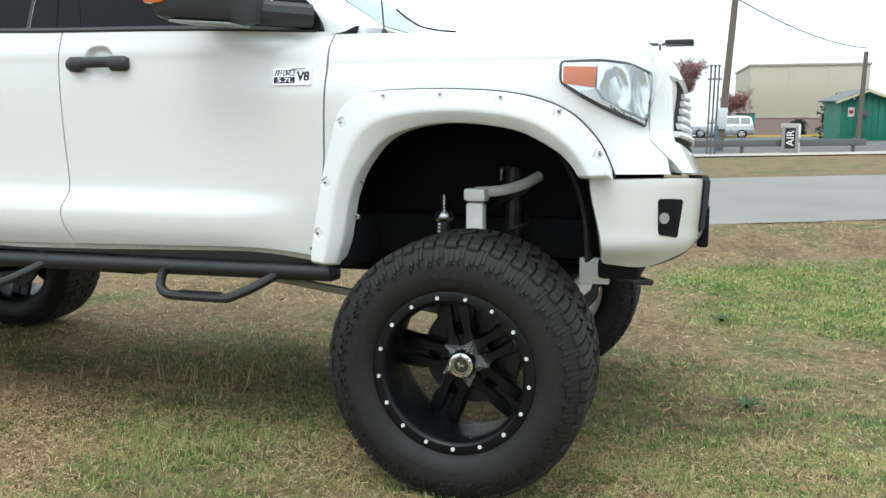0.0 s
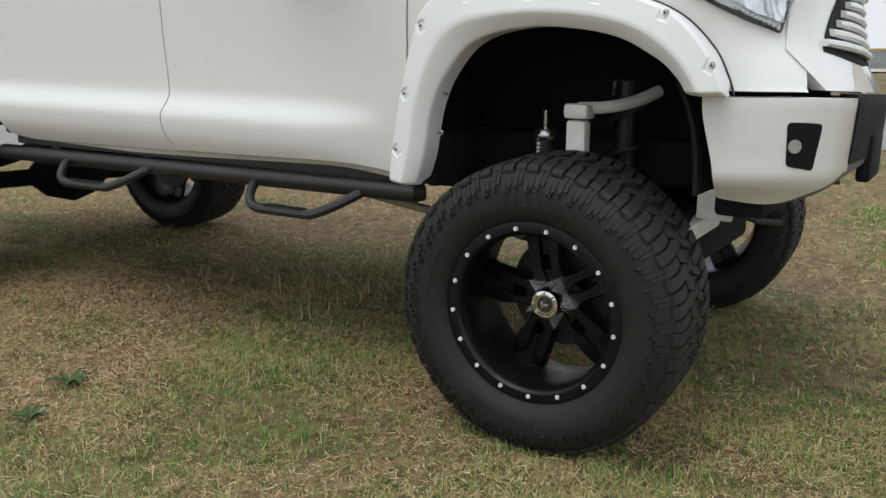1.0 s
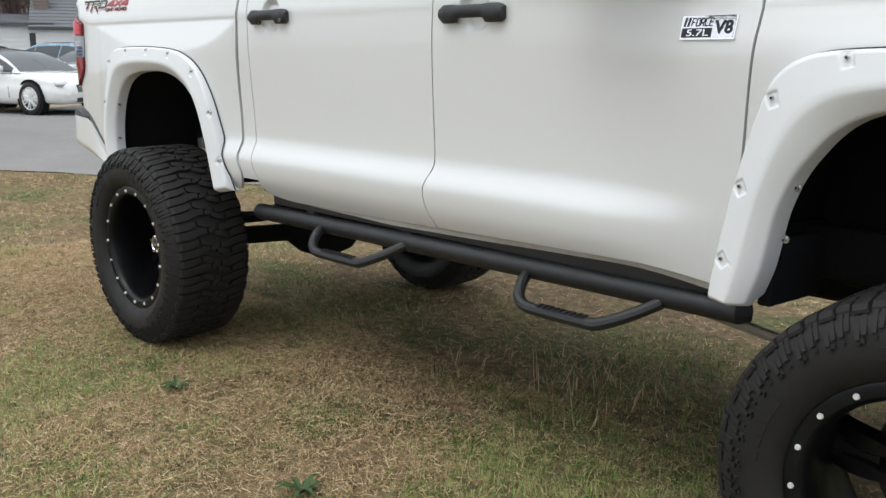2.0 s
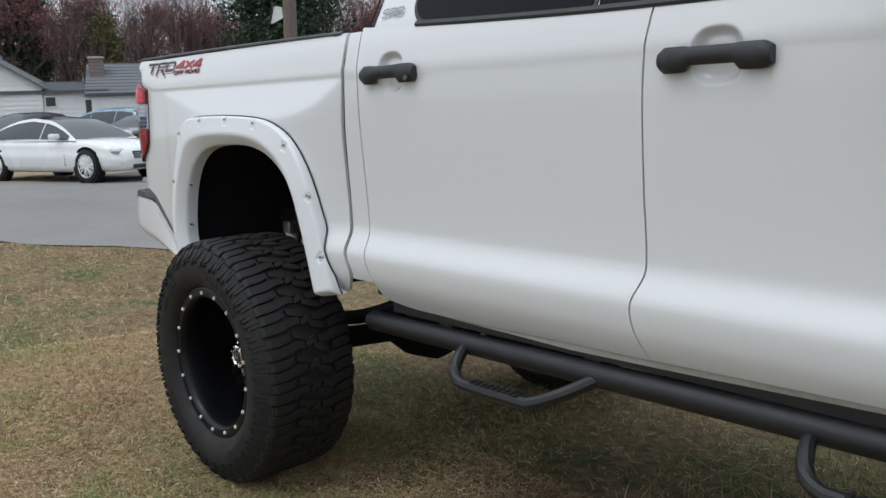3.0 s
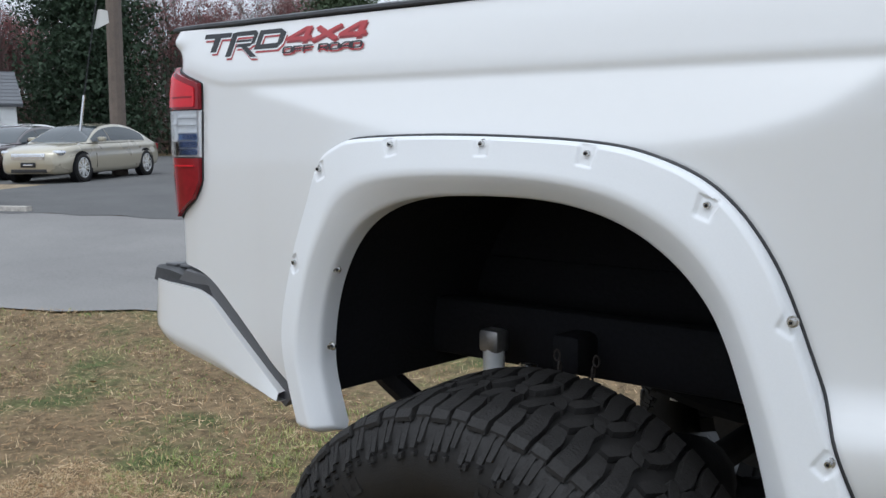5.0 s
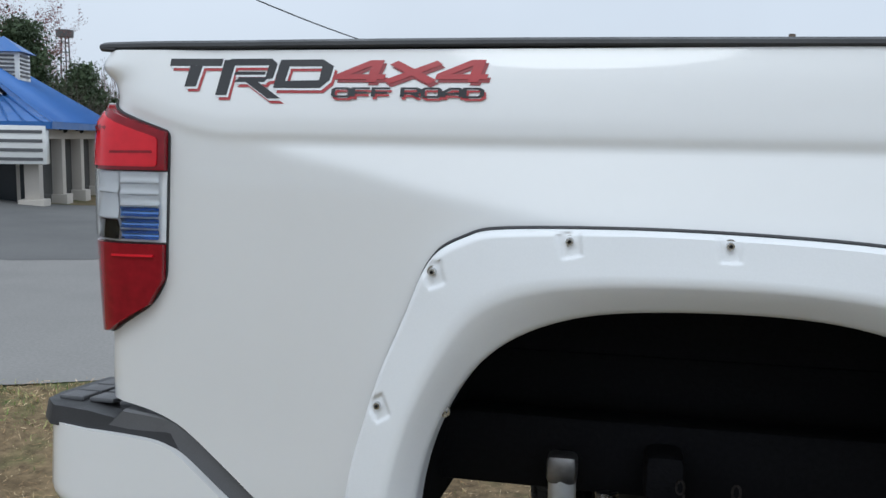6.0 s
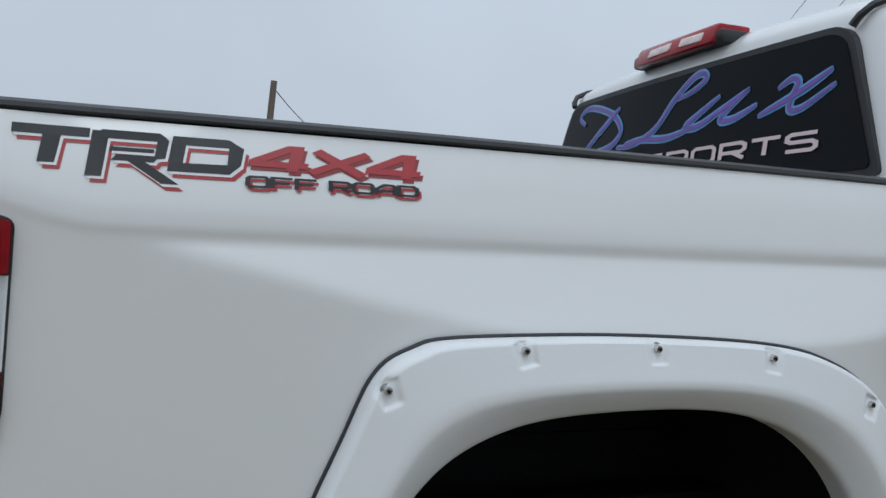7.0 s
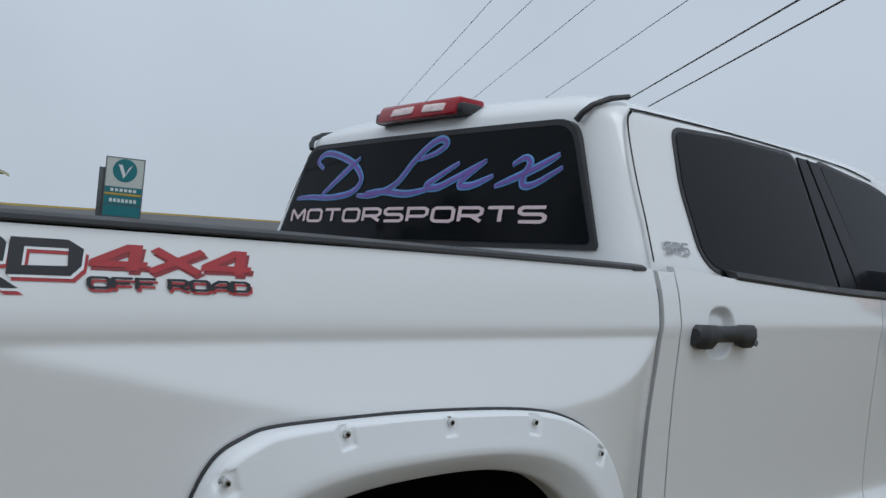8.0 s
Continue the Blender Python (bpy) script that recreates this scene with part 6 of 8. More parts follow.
protos = [tree_thing(11, 13, (-62, 12, 0), "tall leafless tree with grey branches", 1.0, 5, False, 0, "woods behind the houses"),
          tree_thing(12, 12, (-60, 17, 0), "leafless tree with reddish buds", 1.15, 5, True, 0, "woods behind the houses"),
          tree_thing(13, 14, (-64, 22, 0), "tall leafless tree with grey branches", .9, 5, False, 0, "woods behind the houses"),
          tree_thing(14, 11, (-58, 27, 0), "leafless tree with reddish buds", 1.2, 5, True, 0, "woods behind the houses")]
rnd = random.Random(5)
for k in range(34):
    a = math.radians(-82 + 1.35 * k + rnd.uniform(-.6, .6))
    r = rnd.uniform(54, 78)
    x, y = -2 + r * math.sin(a), -1 + r * math.cos(a)
    copy_thing(protos[k % 4], put(x, y, rnd.uniform(0, 360)))
for k in range(7):
    a = math.radians(-47 + 1.6 * k)
    r = rnd.uniform(85, 110)
    x, y = -4 + r * math.sin(a), -1 + r * math.cos(a)
    copy_thing(protos[(k * 3) % 4], put(x, y, rnd.uniform(0, 360)))


for k in range(30):
    a = math.radians(-81 + 1.2 * k + rnd.uniform(-.5, .5))
    r = rnd.uniform(50, 62)
    x, y = -2 + r * math.sin(a), -1 + r * math.cos(a)
    copy_thing(protos[(k * 3 + 1) % 4], put(x, y, rnd.uniform(0, 360)) @ Matrix.Scale(rnd.uniform(.8, 1.1), 4))
for k in range(13):
    a = math.radians(-36 + .9 * k)
    r = rnd.uniform(40, 47)
    x, y = -4 + r * math.sin(a), -1 + r * math.cos(a)
    copy_thing(protos[(k * 2) % 4 if k % 3 else 2], put(x, y, rnd.uniform(0, 360)) @ Matrix.Scale(rnd.uniform(.27, .36), 4))


def leafy(name, label, at, h, radius, seed, material, clumps, leaves, conic=True, base=.06, size=.16):
    """An evergreen: tapered trunk, limbs and a ragged crown of small leaf clumps."""
    rnd = random.Random(seed)
    t = thing(name, label, "tree", at)
    v, f = [], []
    seg(v, f, Vector((0, 0, -.3)), Vector((.1, 0, h * .5)), h * .022, h * .014, 8)
    seg(v, f, Vector((.1, 0, h * .5)), Vector((0, .1, h * .96)), h * .014, h * .003, 8)
    cv, cf = [], []
    for k in range(clumps):
        z = base + (1 - base) * rnd.random() ** .9
        edge = (1 - z) ** .75 * 1.05 if conic else math.sin(math.pi * min(1, .12 + z * .86)) ** .7
        edge *= .75 + .5 * noise.noise(Vector((z * 6, k % 7, seed)))
        a, rr = rnd.uniform(0, 6.283), radius * edge * rnd.uniform(.35, 1.0)
        c = Vector((rr * math.cos(a), rr * math.sin(a), z * h))
        seg(v, f, Vector((0, 0, max(.2, c.z - rr * .4))), c, .03, .008, 3)
        cs = radius * rnd.uniform(.12, .26)
        for _ in range(leaves):
            p = c + Vector((rnd.gauss(0, cs), rnd.gauss(0, cs), rnd.gauss(0, cs * .6)))
            i = len(cv)
            for _ in range(3):
                q = p + Vector((rnd.gauss(0, size), rnd.gauss(0, size), rnd.gauss(0, size)))
                cv.append((q.x, q.y, q.z))
            cf.append((i, i + 1, i + 2))
    raw("trunk", v, f, BARK, t, "", 50)
    raw("crown", cv, cf, material, t)
    return t


leafy("evergreen_tree", "large dark evergreen tree behind the garage", (-42.5, 24.2, .2), 15, 4.3, 3, NEEDLE, 520, 130, True, .03, .085)
leafy("evergreen_tree", "dark ivy-clad evergreen at the wood's edge", (-53, 14.5, .2), 13, 1.4, 4, NEEDLE, 150, 110, False, .05, .09)
leafy("pine_tree", "tall pine with a ragged dark green crown", (-37.5, 37.0, -.5), 10.0, 3.2, 6, PINE, 230, 150, False, .18, .075)
leafy("pine_tree", "pine with a ragged dark green crown", (-34.3, 39.0, -.6), 7.6, 2.1, 7, PINE, 150, 130, False, .15, .075)
leafy("pine_tree", "smaller pine at the edge of the lot", (-31.2, 39.5, -.6), 5.4, 1.6, 17, PINE, 110, 110, False, .15, .07)
leafy("pine_tree", "smaller pine at the edge of the lot", (-29.6, 40.5, -.6), 3.8, 1.3, 18, PINE, 100, 60, False, .15, .12)
leafy("pine_tree", "slender pine among bare trees", (-25.7, 38.4, -.7), 4.9, 1.25, 19, PINE, 110, 60, False, .18, .11)
leafy("conifer", "dark conifer beside the road", (-24.5, 45.0, -.9), 3.6, 1.2, 8, NEEDLE, 120, 50, True, .05, .1)
leafy("bush", "yellow-green early leafing shrub", (-52, 18.5, .2), 7, 1.6, 9, LEAF, 90, 30, False, .1, .08)
leafy("bush", "overgrown hedge beside the shed", (9.0, 63.0, -1.2), 2.6, 1.4, 10, NEEDLE, 160, 50, False, .05, .10)
for x in (7.5, 10.5, 13.5, 1.0):
    leafy("bush", "clipped round shrub along the store wall", (x, 77.0, -1.5), 1.5, .8, int(20 + x), NEEDLE, 60, 50, False, .1, .06)
tree_thing(31, 6.5, (-1.6, 67, -1.2), "ornamental tree with red buds", 1.3, 6, True)
tree_thing(32, 5.0, (2.6, 76, -1.5), "small leafless street tree", 1.2, 5, True)
# thicket of thin stems under the woods
rnd = random.Random(77)
tv, tf = [], []
for k in range(6500):
    a = math.radians(rnd.uniform(-84, -33))
    r = rnd.uniform(52, 84) if a < math.radians(-46) else rnd.uniform(80, 105)
    x, y = -2 + r * math.sin(a), -1 + r * math.cos(a)
    p = Vector((x, y, gz(x, y) - .1))
    h = rnd.uniform(2.0, 8.0)
    q = p + Vector((rnd.gauss(0, .5), rnd.gauss(0, .5), h))
    seg(tv, tf, p, q, .035, .012, 3)
    for _ in range(3):
        s = p.lerp(q, rnd.uniform(.3, .95))
        seg(tv, tf, s, s + Vector((rnd.gauss(0, .7), rnd.gauss(0, .7), rnd.uniform(.2, 1.2))), .014, .006, 3)
tagged(raw("thicket", tv, tf, BARK_RED), "brown leafless undergrowth at the wood's edge", "undergrowth", kind="stuff")

# ---- parked cars ----
CAR_GLASS = mat("car_glass", (.035, .045, .05), .04, 0, .1, 3, rvary=.01)


def car(label, paint, at, rz, L=4.7, W=1.82, H=1.42, hood=.92, wheel_r=.33, suv=False, grille=None, coupe=False, group="cars on the lot"):
    """A parked car: lofted body, cabin with windows, lights, grille, wheels."""
    t = thing("car", label, "car", at, rz, group)
    st = [(-L / 2, .80, .40, hood - .16), (-L / 2 + .06, .90, .30, hood - .06), (-L / 2 + .5, .98, .24, hood + .02), (-.9, 1.0, .20, hood + .01), (.5, 1.0, .20, hood + .0), (L / 2 - 1.15, 1.0, .20, hood - .01),
          (L / 2 - .6, .97, .22, hood - .06), (L / 2 - .28, .90, .22, hood - .125), (L / 2 - .08, .80, .24, hood - .21), (L / 2, .70, .30, hood - .33)]
    bm = bmesh.new()
    rings = []
    P = spline([(x, w, zb) for x, w, zb, zt in st], 5)
    Z = spline([(x, 0, zt) for x, w, zb, zt in st], 5)
    for p, q in zip(P, Z):
        w, zb, zt = W / 2 * p.y, p.z, q.z
        half = [(0, zb), (w * .85, zb), (w * .96, zb + .05), (w * .985, zb + .14), (w, zb + (zt - zb) * .42), (w * .995, zb + (zt - zb) * .60), (w * .968, zb + (zt - zb) * .67), (w * .972, zb + (zt - zb) * .78), (w * .945, zt - .055), (w * .88, zt - .018), (w * .6, zt + .012), (w * .3, zt + .026), (0, zt + .03)]
        full = half + [(-y, z) for y, z in half[-2:0:-1]]
        rings.append([bm.verts.new((p.x, y, z)) for y, z in full])
    for a, b in zip(rings, rings[1:]):
        for j in range(len(a)):
            bm.faces.new((a[j], a[(j + 1) % len(a)], b[(j + 1) % len(b)], b[j]))
    bm.faces.new(rings[0][::-1])
    bm.faces.new(rings[-1])
    bmesh.ops.recalc_face_normals(bm, faces=bm.faces)
    part("body", bm, paint, t, "", 50)
    # cabin: an arched roof line over the belt
    zb = hood - .015
    rear, cowl = -L / 2 + (.10 if suv else .42), L / 2 - 1.22
    arch_pts = [(rear, zb), (rear + (.14 if suv else .45), zb + (H - zb) * (.72 if suv else .52)), (rear + (.42 if suv else 1.0), H - .06), (rear + (1.0 if suv else 1.55), H), (cowl - 1.45, H - .015), (cowl - 1.0, H - .07), (cowl - .55, zb + (H - zb) * .56), (cowl, zb)]
    roof_x = [p.x for p in spline([(a, 0, b) for a, b in arch_pts], 8)]
    roof_z = [p.z for p in spline([(a, 0, b) for a, b in arch_pts], 8)]

    def cabin(x, v, side, out=0.0):
        """v runs from the belt (0) over the roof's edge (1) to the centre line (2)."""
        h = max(float(np.interp(x, roof_x, roof_z)) - zb, 0.0)
        wb = W / 2 * .92
        we = wb - .50 * h - .02
        if v <= 1:
            y, z = wb + (we - wb) * v ** 1.25, zb + h * .93 * v
        else:
            y, z = we * (2 - v), zb + h * (.93 + .07 * math.sin((v - 1) * math.pi / 2))
        return Vector((x, side * (y + out * (1 if v <= 1 else .3)), z + out * (.4 if v <= 1 else 1)))

    def sheet(name, x0, x1, v0, v1, sides, material, out, nx=10, nv=6, slope=0.0, label=""):
        bm = bmesh.new()
        for side in sides:
            G = [[bm.verts.new(cabin(x0 + (x1 - x0) * i / nx + slope * (1 - 2 * i / nx) * (v0 + (v1 - v0) * k / nv), v0 + (v1 - v0) * k / nv, side, out)) for i in range(nx + 1)] for k in range(nv + 1)]
            for k in range(nv):
                for i in range(nx):
                    bm.faces.new((G[k][i], G[k][i + 1], G[k + 1][i + 1], G[k + 1][i]))
        bmesh.ops.remove_doubles(bm, verts=bm.verts, dist=1e-4)
        bmesh.ops.recalc_face_normals(bm, faces=bm.faces)
        return part(name, bm, material, t, label, 40)

    sheet("cabin", rear, cowl, 0, 2, (-1, 1), paint, 0, 44, 12)
    cuts = ((rear + .45, cowl - 1.12), (cowl - 1.08, cowl - .22)) if not suv else ((rear + .22, rear + .95), (rear + 1.0, cowl - 1.12), (cowl - 1.08, cowl - .22))
    for side in (-1, 1):
        for x0, x1 in cuts:
            sheet("window", x0, x1, .10, .86, (side,), CAR_GLASS, .006, 12, 5)
    sheet("windscreen", cowl - .98, cowl - .05, 1.05, 2, (-1, 1), CAR_GLASS, .008, 12, 6)
    sheet("rear_window", rear + .06, rear + (.36 if suv else .90), 1.05, 2, (-1, 1), CAR_GLASS, .008, 10, 6)
    if coupe:
        sheet("roof_panel", rear + .95, cowl - 1.02, 1.08, 2, (-1, 1), GLOSS, .006, 10, 6, 0, "black glass roof")
    xf = L / 2
    g = part("grille", boxm(xf - .10, xf + .015, -W * (.24 if grille is None else .24), W * .24, hood - .40, hood - .24, .02), grille or BLACK, t, "front grille")
    for k in range(3):
        part("grille_bar", boxm(xf + .012, xf + .024, -W * .235, W * .235, hood - .38 + .045 * k, hood - .368 + .045 * k, .002), CHROME, g)
    part("lower_intake", boxm(xf - .12, xf + .008, -W * .26, W * .26, .27, .36, .02), BLACK, t)
    part("plate", boxm(xf + .012, xf + .022, -.20, .20, .40, .52, .004), DECAL_BLACK, t, "dark number plate")
    part("plate_bar", boxm(xf + .020, xf + .026, -.13, .13, .44, .475, .002), SILVER, t)
    for side in (-1, 1):
        hlm = boxm(xf - .60, xf - .12, *sorted((side * W * .33, side * W * .442)), hood - .30, hood - .17, .04)
        for v in hlm.verts:
            v.co.y -= side * .22 * max(0, v.co.x - (xf - .35))
            v.co.x += .03
            v.co.y += side * .012
        part("headlight", hlm, SILVER, t, "clear headlight")
        part("tail_light", boxm(-xf - .01, -xf + .10, side * W * .28, side * W * .44, hood - .25, hood - .08, .02), DARK_RED, t)
        part("door_mirror", boxm(L / 2 - 1.78, L / 2 - 1.62, *sorted((side * (W / 2 - .05), side * (W / 2 + .15))), hood + .02, hood + .14, .04), paint, t)
        part("door_gap", boxm(L / 2 - 1.50, L / 2 - 1.492, *sorted((side * (W / 2 - .03), side * (W / 2 + .002))), .34, hood - .28), GAP, t)
        for x in (L / 2 - .88, -L / 2 + .92):
            wh = new("wheel")
            wh.parent = t
            wh.matrix_basis = pose(x, side * (W / 2 - .20), wheel_r, 0, 0, 0 if side < 0 else 180)
            part("tyre", lathe([(-.19, wheel_r * .66), (-.215, wheel_r * .78), (-.20, wheel_r * .95), (-.17, wheel_r), (0, wheel_r), (.03, wheel_r * .9), (.0, wheel_r * .6)], 32), RUBBER, wh)
            # black ring on the uncut body stands in for the arch opening's shade
            part("wheel_arch", lathe([(-.184, wheel_r * 1.0), (-.185, wheel_r * 1.16), (-.02, wheel_r * 1.16)], 32), GAP, wh)
            rim = part("rim", lathe([(-.19, wheel_r * .68), (-.20, wheel_r * .66), (-.19, wheel_r * .60), (-.12, wheel_r * .58), (-.10, .01)], 32), BLACK, wh)
            for k in range(14):
                part("spoke", boxm(.03, wheel_r * .67, -.200, -.165, -.011, .011, .004, pose(0, 0, 0, 0, 360 / 7 * (k // 2) + (9 if k % 2 else -9))), BRIGHT, rim)
            part("rim_lip", lathe([(-.200, wheel_r * .70), (-.206, wheel_r * .67), (-.195, wheel_r * .64), (-.18, wheel_r * .66)], 32), BRIGHT, rim)
    return t


def lot(x, y):
    return (x, y, gz(x, y) + .004)


WHITE_CAR = mat("white_car_paint", (.75, .75, .73), .25, 0, .03, 1, coat=1)
MAROON = mat("dark_maroon_paint", (.035, .016, .018), .25, 0, .1, 1, coat=1)
BEIGE = mat("champagne_paint", (.42, .38, .29), .3, .3, .05, 1, coat=1)
CHARCOAL = mat("charcoal_paint", (.03, .035, .04), .25, 0, .1, 1, coat=1)
BLUE_CAR = mat("pale_blue_paint", (.16, .27, .38), .28, .3, .06, 1, coat=1)
SILVER_CAR = mat("silver_paint", (.45, .46, .47), .3, .5, .05, 1, coat=1)
car("white coupe with alloy wheels parked along the road", WHITE_CAR, lot(-20.39, 5.29), 19.3, 4.7, 1.80, 1.36, .86, .335, coupe=True)
car("champagne sedan with a mesh grille on the lot", BEIGE, lot(-24.86, 12.65), -63.7, 5.0, 1.88, 1.48, .98, .36, grille=SILVER)
car("dark maroon sedan on the lot", MAROON, lot(-27.5, 12.2), -63.7, 4.85, 1.82, 1.45, .95, .33)
car("charcoal sedan on the lot", CHARCOAL, lot(-30.4, 11.3), -58, 4.7, 1.80, 1.45, .95, .33)
car("pale blue crossover on the lot", BLUE_CAR, lot(-34.5, 11.3), -150, 4.5, 1.82, 1.66, 1.02, .35, suv=True)
car("white hatchback on the lot", WHITE_CAR, lot(-33.6, 15.3), -60, 4.5, 1.80, 1.55, 1.0, .33, suv=True)
car("dark crossover on the lot", CHARCOAL, lot(-37.0, 9.0), -60, 4.5, 1.80, 1.62, 1.0, .34, suv=True)
car("silver minivan parked at the store", SILVER_CAR, lot(1.4, 72.0), 180, 4.9, 1.95, 1.75, 1.05, .34, suv=True, group="cars at the store")
car("dark green pickup parked at the store", CHARCOAL, lot(-8.5, 72.0), 170, 4.9, 1.9, 1.6, 1.05, .36, suv=True, group="cars at the store")

# ---- houses on the left ----
SIDING = mat("white_lap_siding", (.76, .76, .74), .6, 0, .08, 2, .1, 30, spread=.2)
SHINGLE = mat("grey_shingles", (.14, .145, .155), .85, 0, .15, 2, .4, 24, spread=.3)
BRICK = mat("grey_brown_brick", (.20, .16, .14), .85, 0, .2, 6, .3, 20)
WIN_DARK = mat("dark_window", (.03, .035, .04), .08, 0, .1, 3)


def house(label, at, rz, lx, ly, eave, ridge, gable_x, over=.25):
    """A sided building; the ridge runs along x when gable_x, with lap siding and shingle courses as pieces."""
    t = thing("house", label, "house", at, rz)
    w = part("wall", boxm(0, lx, 0, ly, -.3, eave), SIDING, t)
    n = int(eave / .20)
    for k in range(n):
        z = .20 * k + .02
        for nm, b in (("f", (0, lx, -.022, .0)), ("g", (lx, lx + .022, 0, ly))):
            bmx = bmesh.new()
            if nm == "f":
                vs = [bmx.verts.new(p) for p in ((0, -.004, z + .195), (lx, -.004, z + .195), (lx, -.026, z), (0, -.026, z), (0, 0, z), (lx, 0, z))]
            else:
                vs = [bmx.verts.new(p) for p in ((lx + .004, 0, z + .195), (lx + .004, ly, z + .195), (lx + .026, ly, z), (lx + .026, 0, z), (lx, 0, z), (lx, ly, z))]
            bmx.faces.new((vs[0], vs[3], vs[2], vs[1]))
            bmx.faces.new((vs[3], vs[4], vs[5], vs[2]))
            part("siding_board", bmx, SIDING, w, "", 0)
    bm = bmesh.new()
    h = ridge - eave
    if gable_x:
        for x in (0, lx):
            bm.faces.new([bm.verts.new(p) for p in ((x, 0, eave), (x, ly, eave), (x, ly / 2, ridge - .05))])
        part("gable", bm, SIDING, t, "", 0)
        rows = 9
        for side in (0, 1):
            bmr = bmesh.new()
            y_e, z_e = (-over, eave - over * h / (ly / 2)) if not side else (ly + over, eave - over * h / (ly / 2))
            vs = [bmr.verts.new(p) for p in ((-over, y_e, z_e), (lx + over, y_e, z_e), (lx + over, ly / 2, ridge), (-over, ly / 2, ridge))]
            bmr.faces.new(vs)
            thick(bmr, .10)
            rf = part("roof", bmr, SHINGLE, t, "grey shingle roof", 0)
            for k in range(rows):
                a, b = k / rows, (k + 1) / rows
                p = lambda s, o: (y_e + (ly / 2 - y_e) * s, z_e + (ridge - z_e) * s + .02 + o)
                bmk = bmesh.new()
                (ya, za), (yb, zb_) = p(a, .03), p(b, .006)
                vs = [bmk.verts.new(q) for q in ((-over, ya, za), (lx + over, ya, za), (lx + over, yb, zb_), (-over, yb, zb_), (-over, ya, za - .03), (lx + over, ya, za - .03))]
                bmk.faces.new(vs[:4])
                bmk.faces.new((vs[0], vs[4], vs[5], vs[1]))
                part("shingle_course", bmk, SHINGLE, rf, "", 0)
    else:
        for y in (0, ly):
            bm.faces.new([bm.verts.new(p) for p in ((0, y, eave), (lx, y, eave), (lx / 2, y, ridge - .05))])
        part("gable", bm, SIDING, t, "", 0)
        for k in range(int(h / .2)):
            z = eave + .2 * k
            half = lx / 2 * (1 - (z - eave) / h)
            part("siding_board", boxm(lx / 2 - half, lx / 2 + half, -.022, 0, z, z + .012), SIDING, w)
        for side in (0, 1):
            x_e = -over if not side else lx + over
            z_e = eave - over * h / (lx / 2)
            bmr = bmesh.new()
            vs = [bmr.verts.new(p) for p in ((x_e, -over, z_e), (x_e, ly + over, z_e), (lx / 2, ly + over, ridge), (lx / 2, -over, ridge))]
            bmr.faces.new(vs)
            thick(bmr, .10)
            part("roof", bmr, SHINGLE, t, "grey shingle roof", 0)
    return t


def window_on(t, x0, x1, z0, z1, y=-.03):
    w = part("window", boxm(x0 - .06, x1 + .06, y - .03, y + .03, z0 - .06, z1 + .06, .008), WHITE_CAR, t, "white framed window")
    part("pane", boxm(x0, x1, y - .036, y - .028, z0, z1), WIN_DARK, w)


# local x runs to the viewer's right along the long wall
garage = house("white sided garage with a grey shingle roof", (-41.6, 13.6, .15), 66, 5.6, 5.2, 2.55, 3.85, True)
window_on(garage, 4.55, 4.95, 1.75, 2.05)
window_on(garage, 2.5, 3.0, 1.8, 2.1)
for y0 in (.6, 2.9):
    d = part("garage_door", boxm(5.6, 5.64, y0, y0 + 1.9, 0, 2.0, .01), SIDING, garage, "white panelled garage door")
    part("door_frame", boxm(5.6, 5.63, y0 - .1, y0, 0, 2.1), GAP, d)
    for k in range(4):
        part("door_panel", boxm(5.64, 5.655, y0 + .05, y0 + 1.85, .05 + .49 * k, .50 + .49 * k, .006), SIDING, d)
link = house("white sided lean-to joining the houses", (-43.6, 9.6, .15), 66, 5.0, 3.5, 2.65, 3.0, True)
window_on(link, 2.55, 2.95, 1.95, 2.35)
window_on(link, 4.2, 4.6, 1.6, 2.2)
main = house("white sided house with a gable end", (-46.4, 3.0, .15), 66, 9.6, 7.0, 2.9, 5.9, False)
chim = part("chimney", boxm(4.4, 5.0, 1.2, 1.8, 2.7, 4.1, .01), BRICK, link, "grey brick chimney")
for k in range(8):
    part("brick_course", boxm(4.385, 5.015, 1.185, 1.815, 2.8 + .16 * k, 2.93 + .16 * k, .01), BRICK, chim)
part("chimney_cap", boxm(4.35, 5.05, 1.15, 1.85, 4.1, 4.2, .01), CONCRETE, chim)

# ---- blue-roofed building ----
BLUE_ROOF = mat("blue_metal_roof", (.035, .13, .38), .4, .2, .1, 2, 0, 30, spread=.15)
CREAM = mat("cream_stucco", (.50, .46, .41), .8, 0, .08, 2, .2, 40)
restaurant = thing("restaurant", "cream building with a blue standing-seam roof and cupola", "building", (-18.75, 18.95, -.56), 21)
restaurant.scale = (1.13, 1.13, 1.13)
EV, RD = 2.25, 3.55
part("wall", boxm(-3.4, -.2, .6, 6.3, -.3, EV), CREAM, restaurant)
part("glass_front", boxm(-3.2, -.4, .56, .60, .25, 1.95), WIN_DARK, restaurant, "dark glass front")
for x in (-3.2, -2.4, -1.5, -.6):
    part("mullion", boxm(x, x + .07, .52, .57, .2, 1.98), CREAM, restaurant)
part("fascia", boxm(-3.5, .12, -.1, .55, EV - .45, EV, .02), CREAM, restaurant)
part("fascia", boxm(-.28, .10, .55, 6.3, EV - .45, EV, .02), CREAM, restaurant)
for y in (1.6, 3.2):
    part("wall_lamp", tube(bmesh.new(), [(.10, y, EV - .22), (.2, y, EV - .20), (.26, y - .04, EV - .25)], [.02, .03, .06], 8), LINER, restaurant)
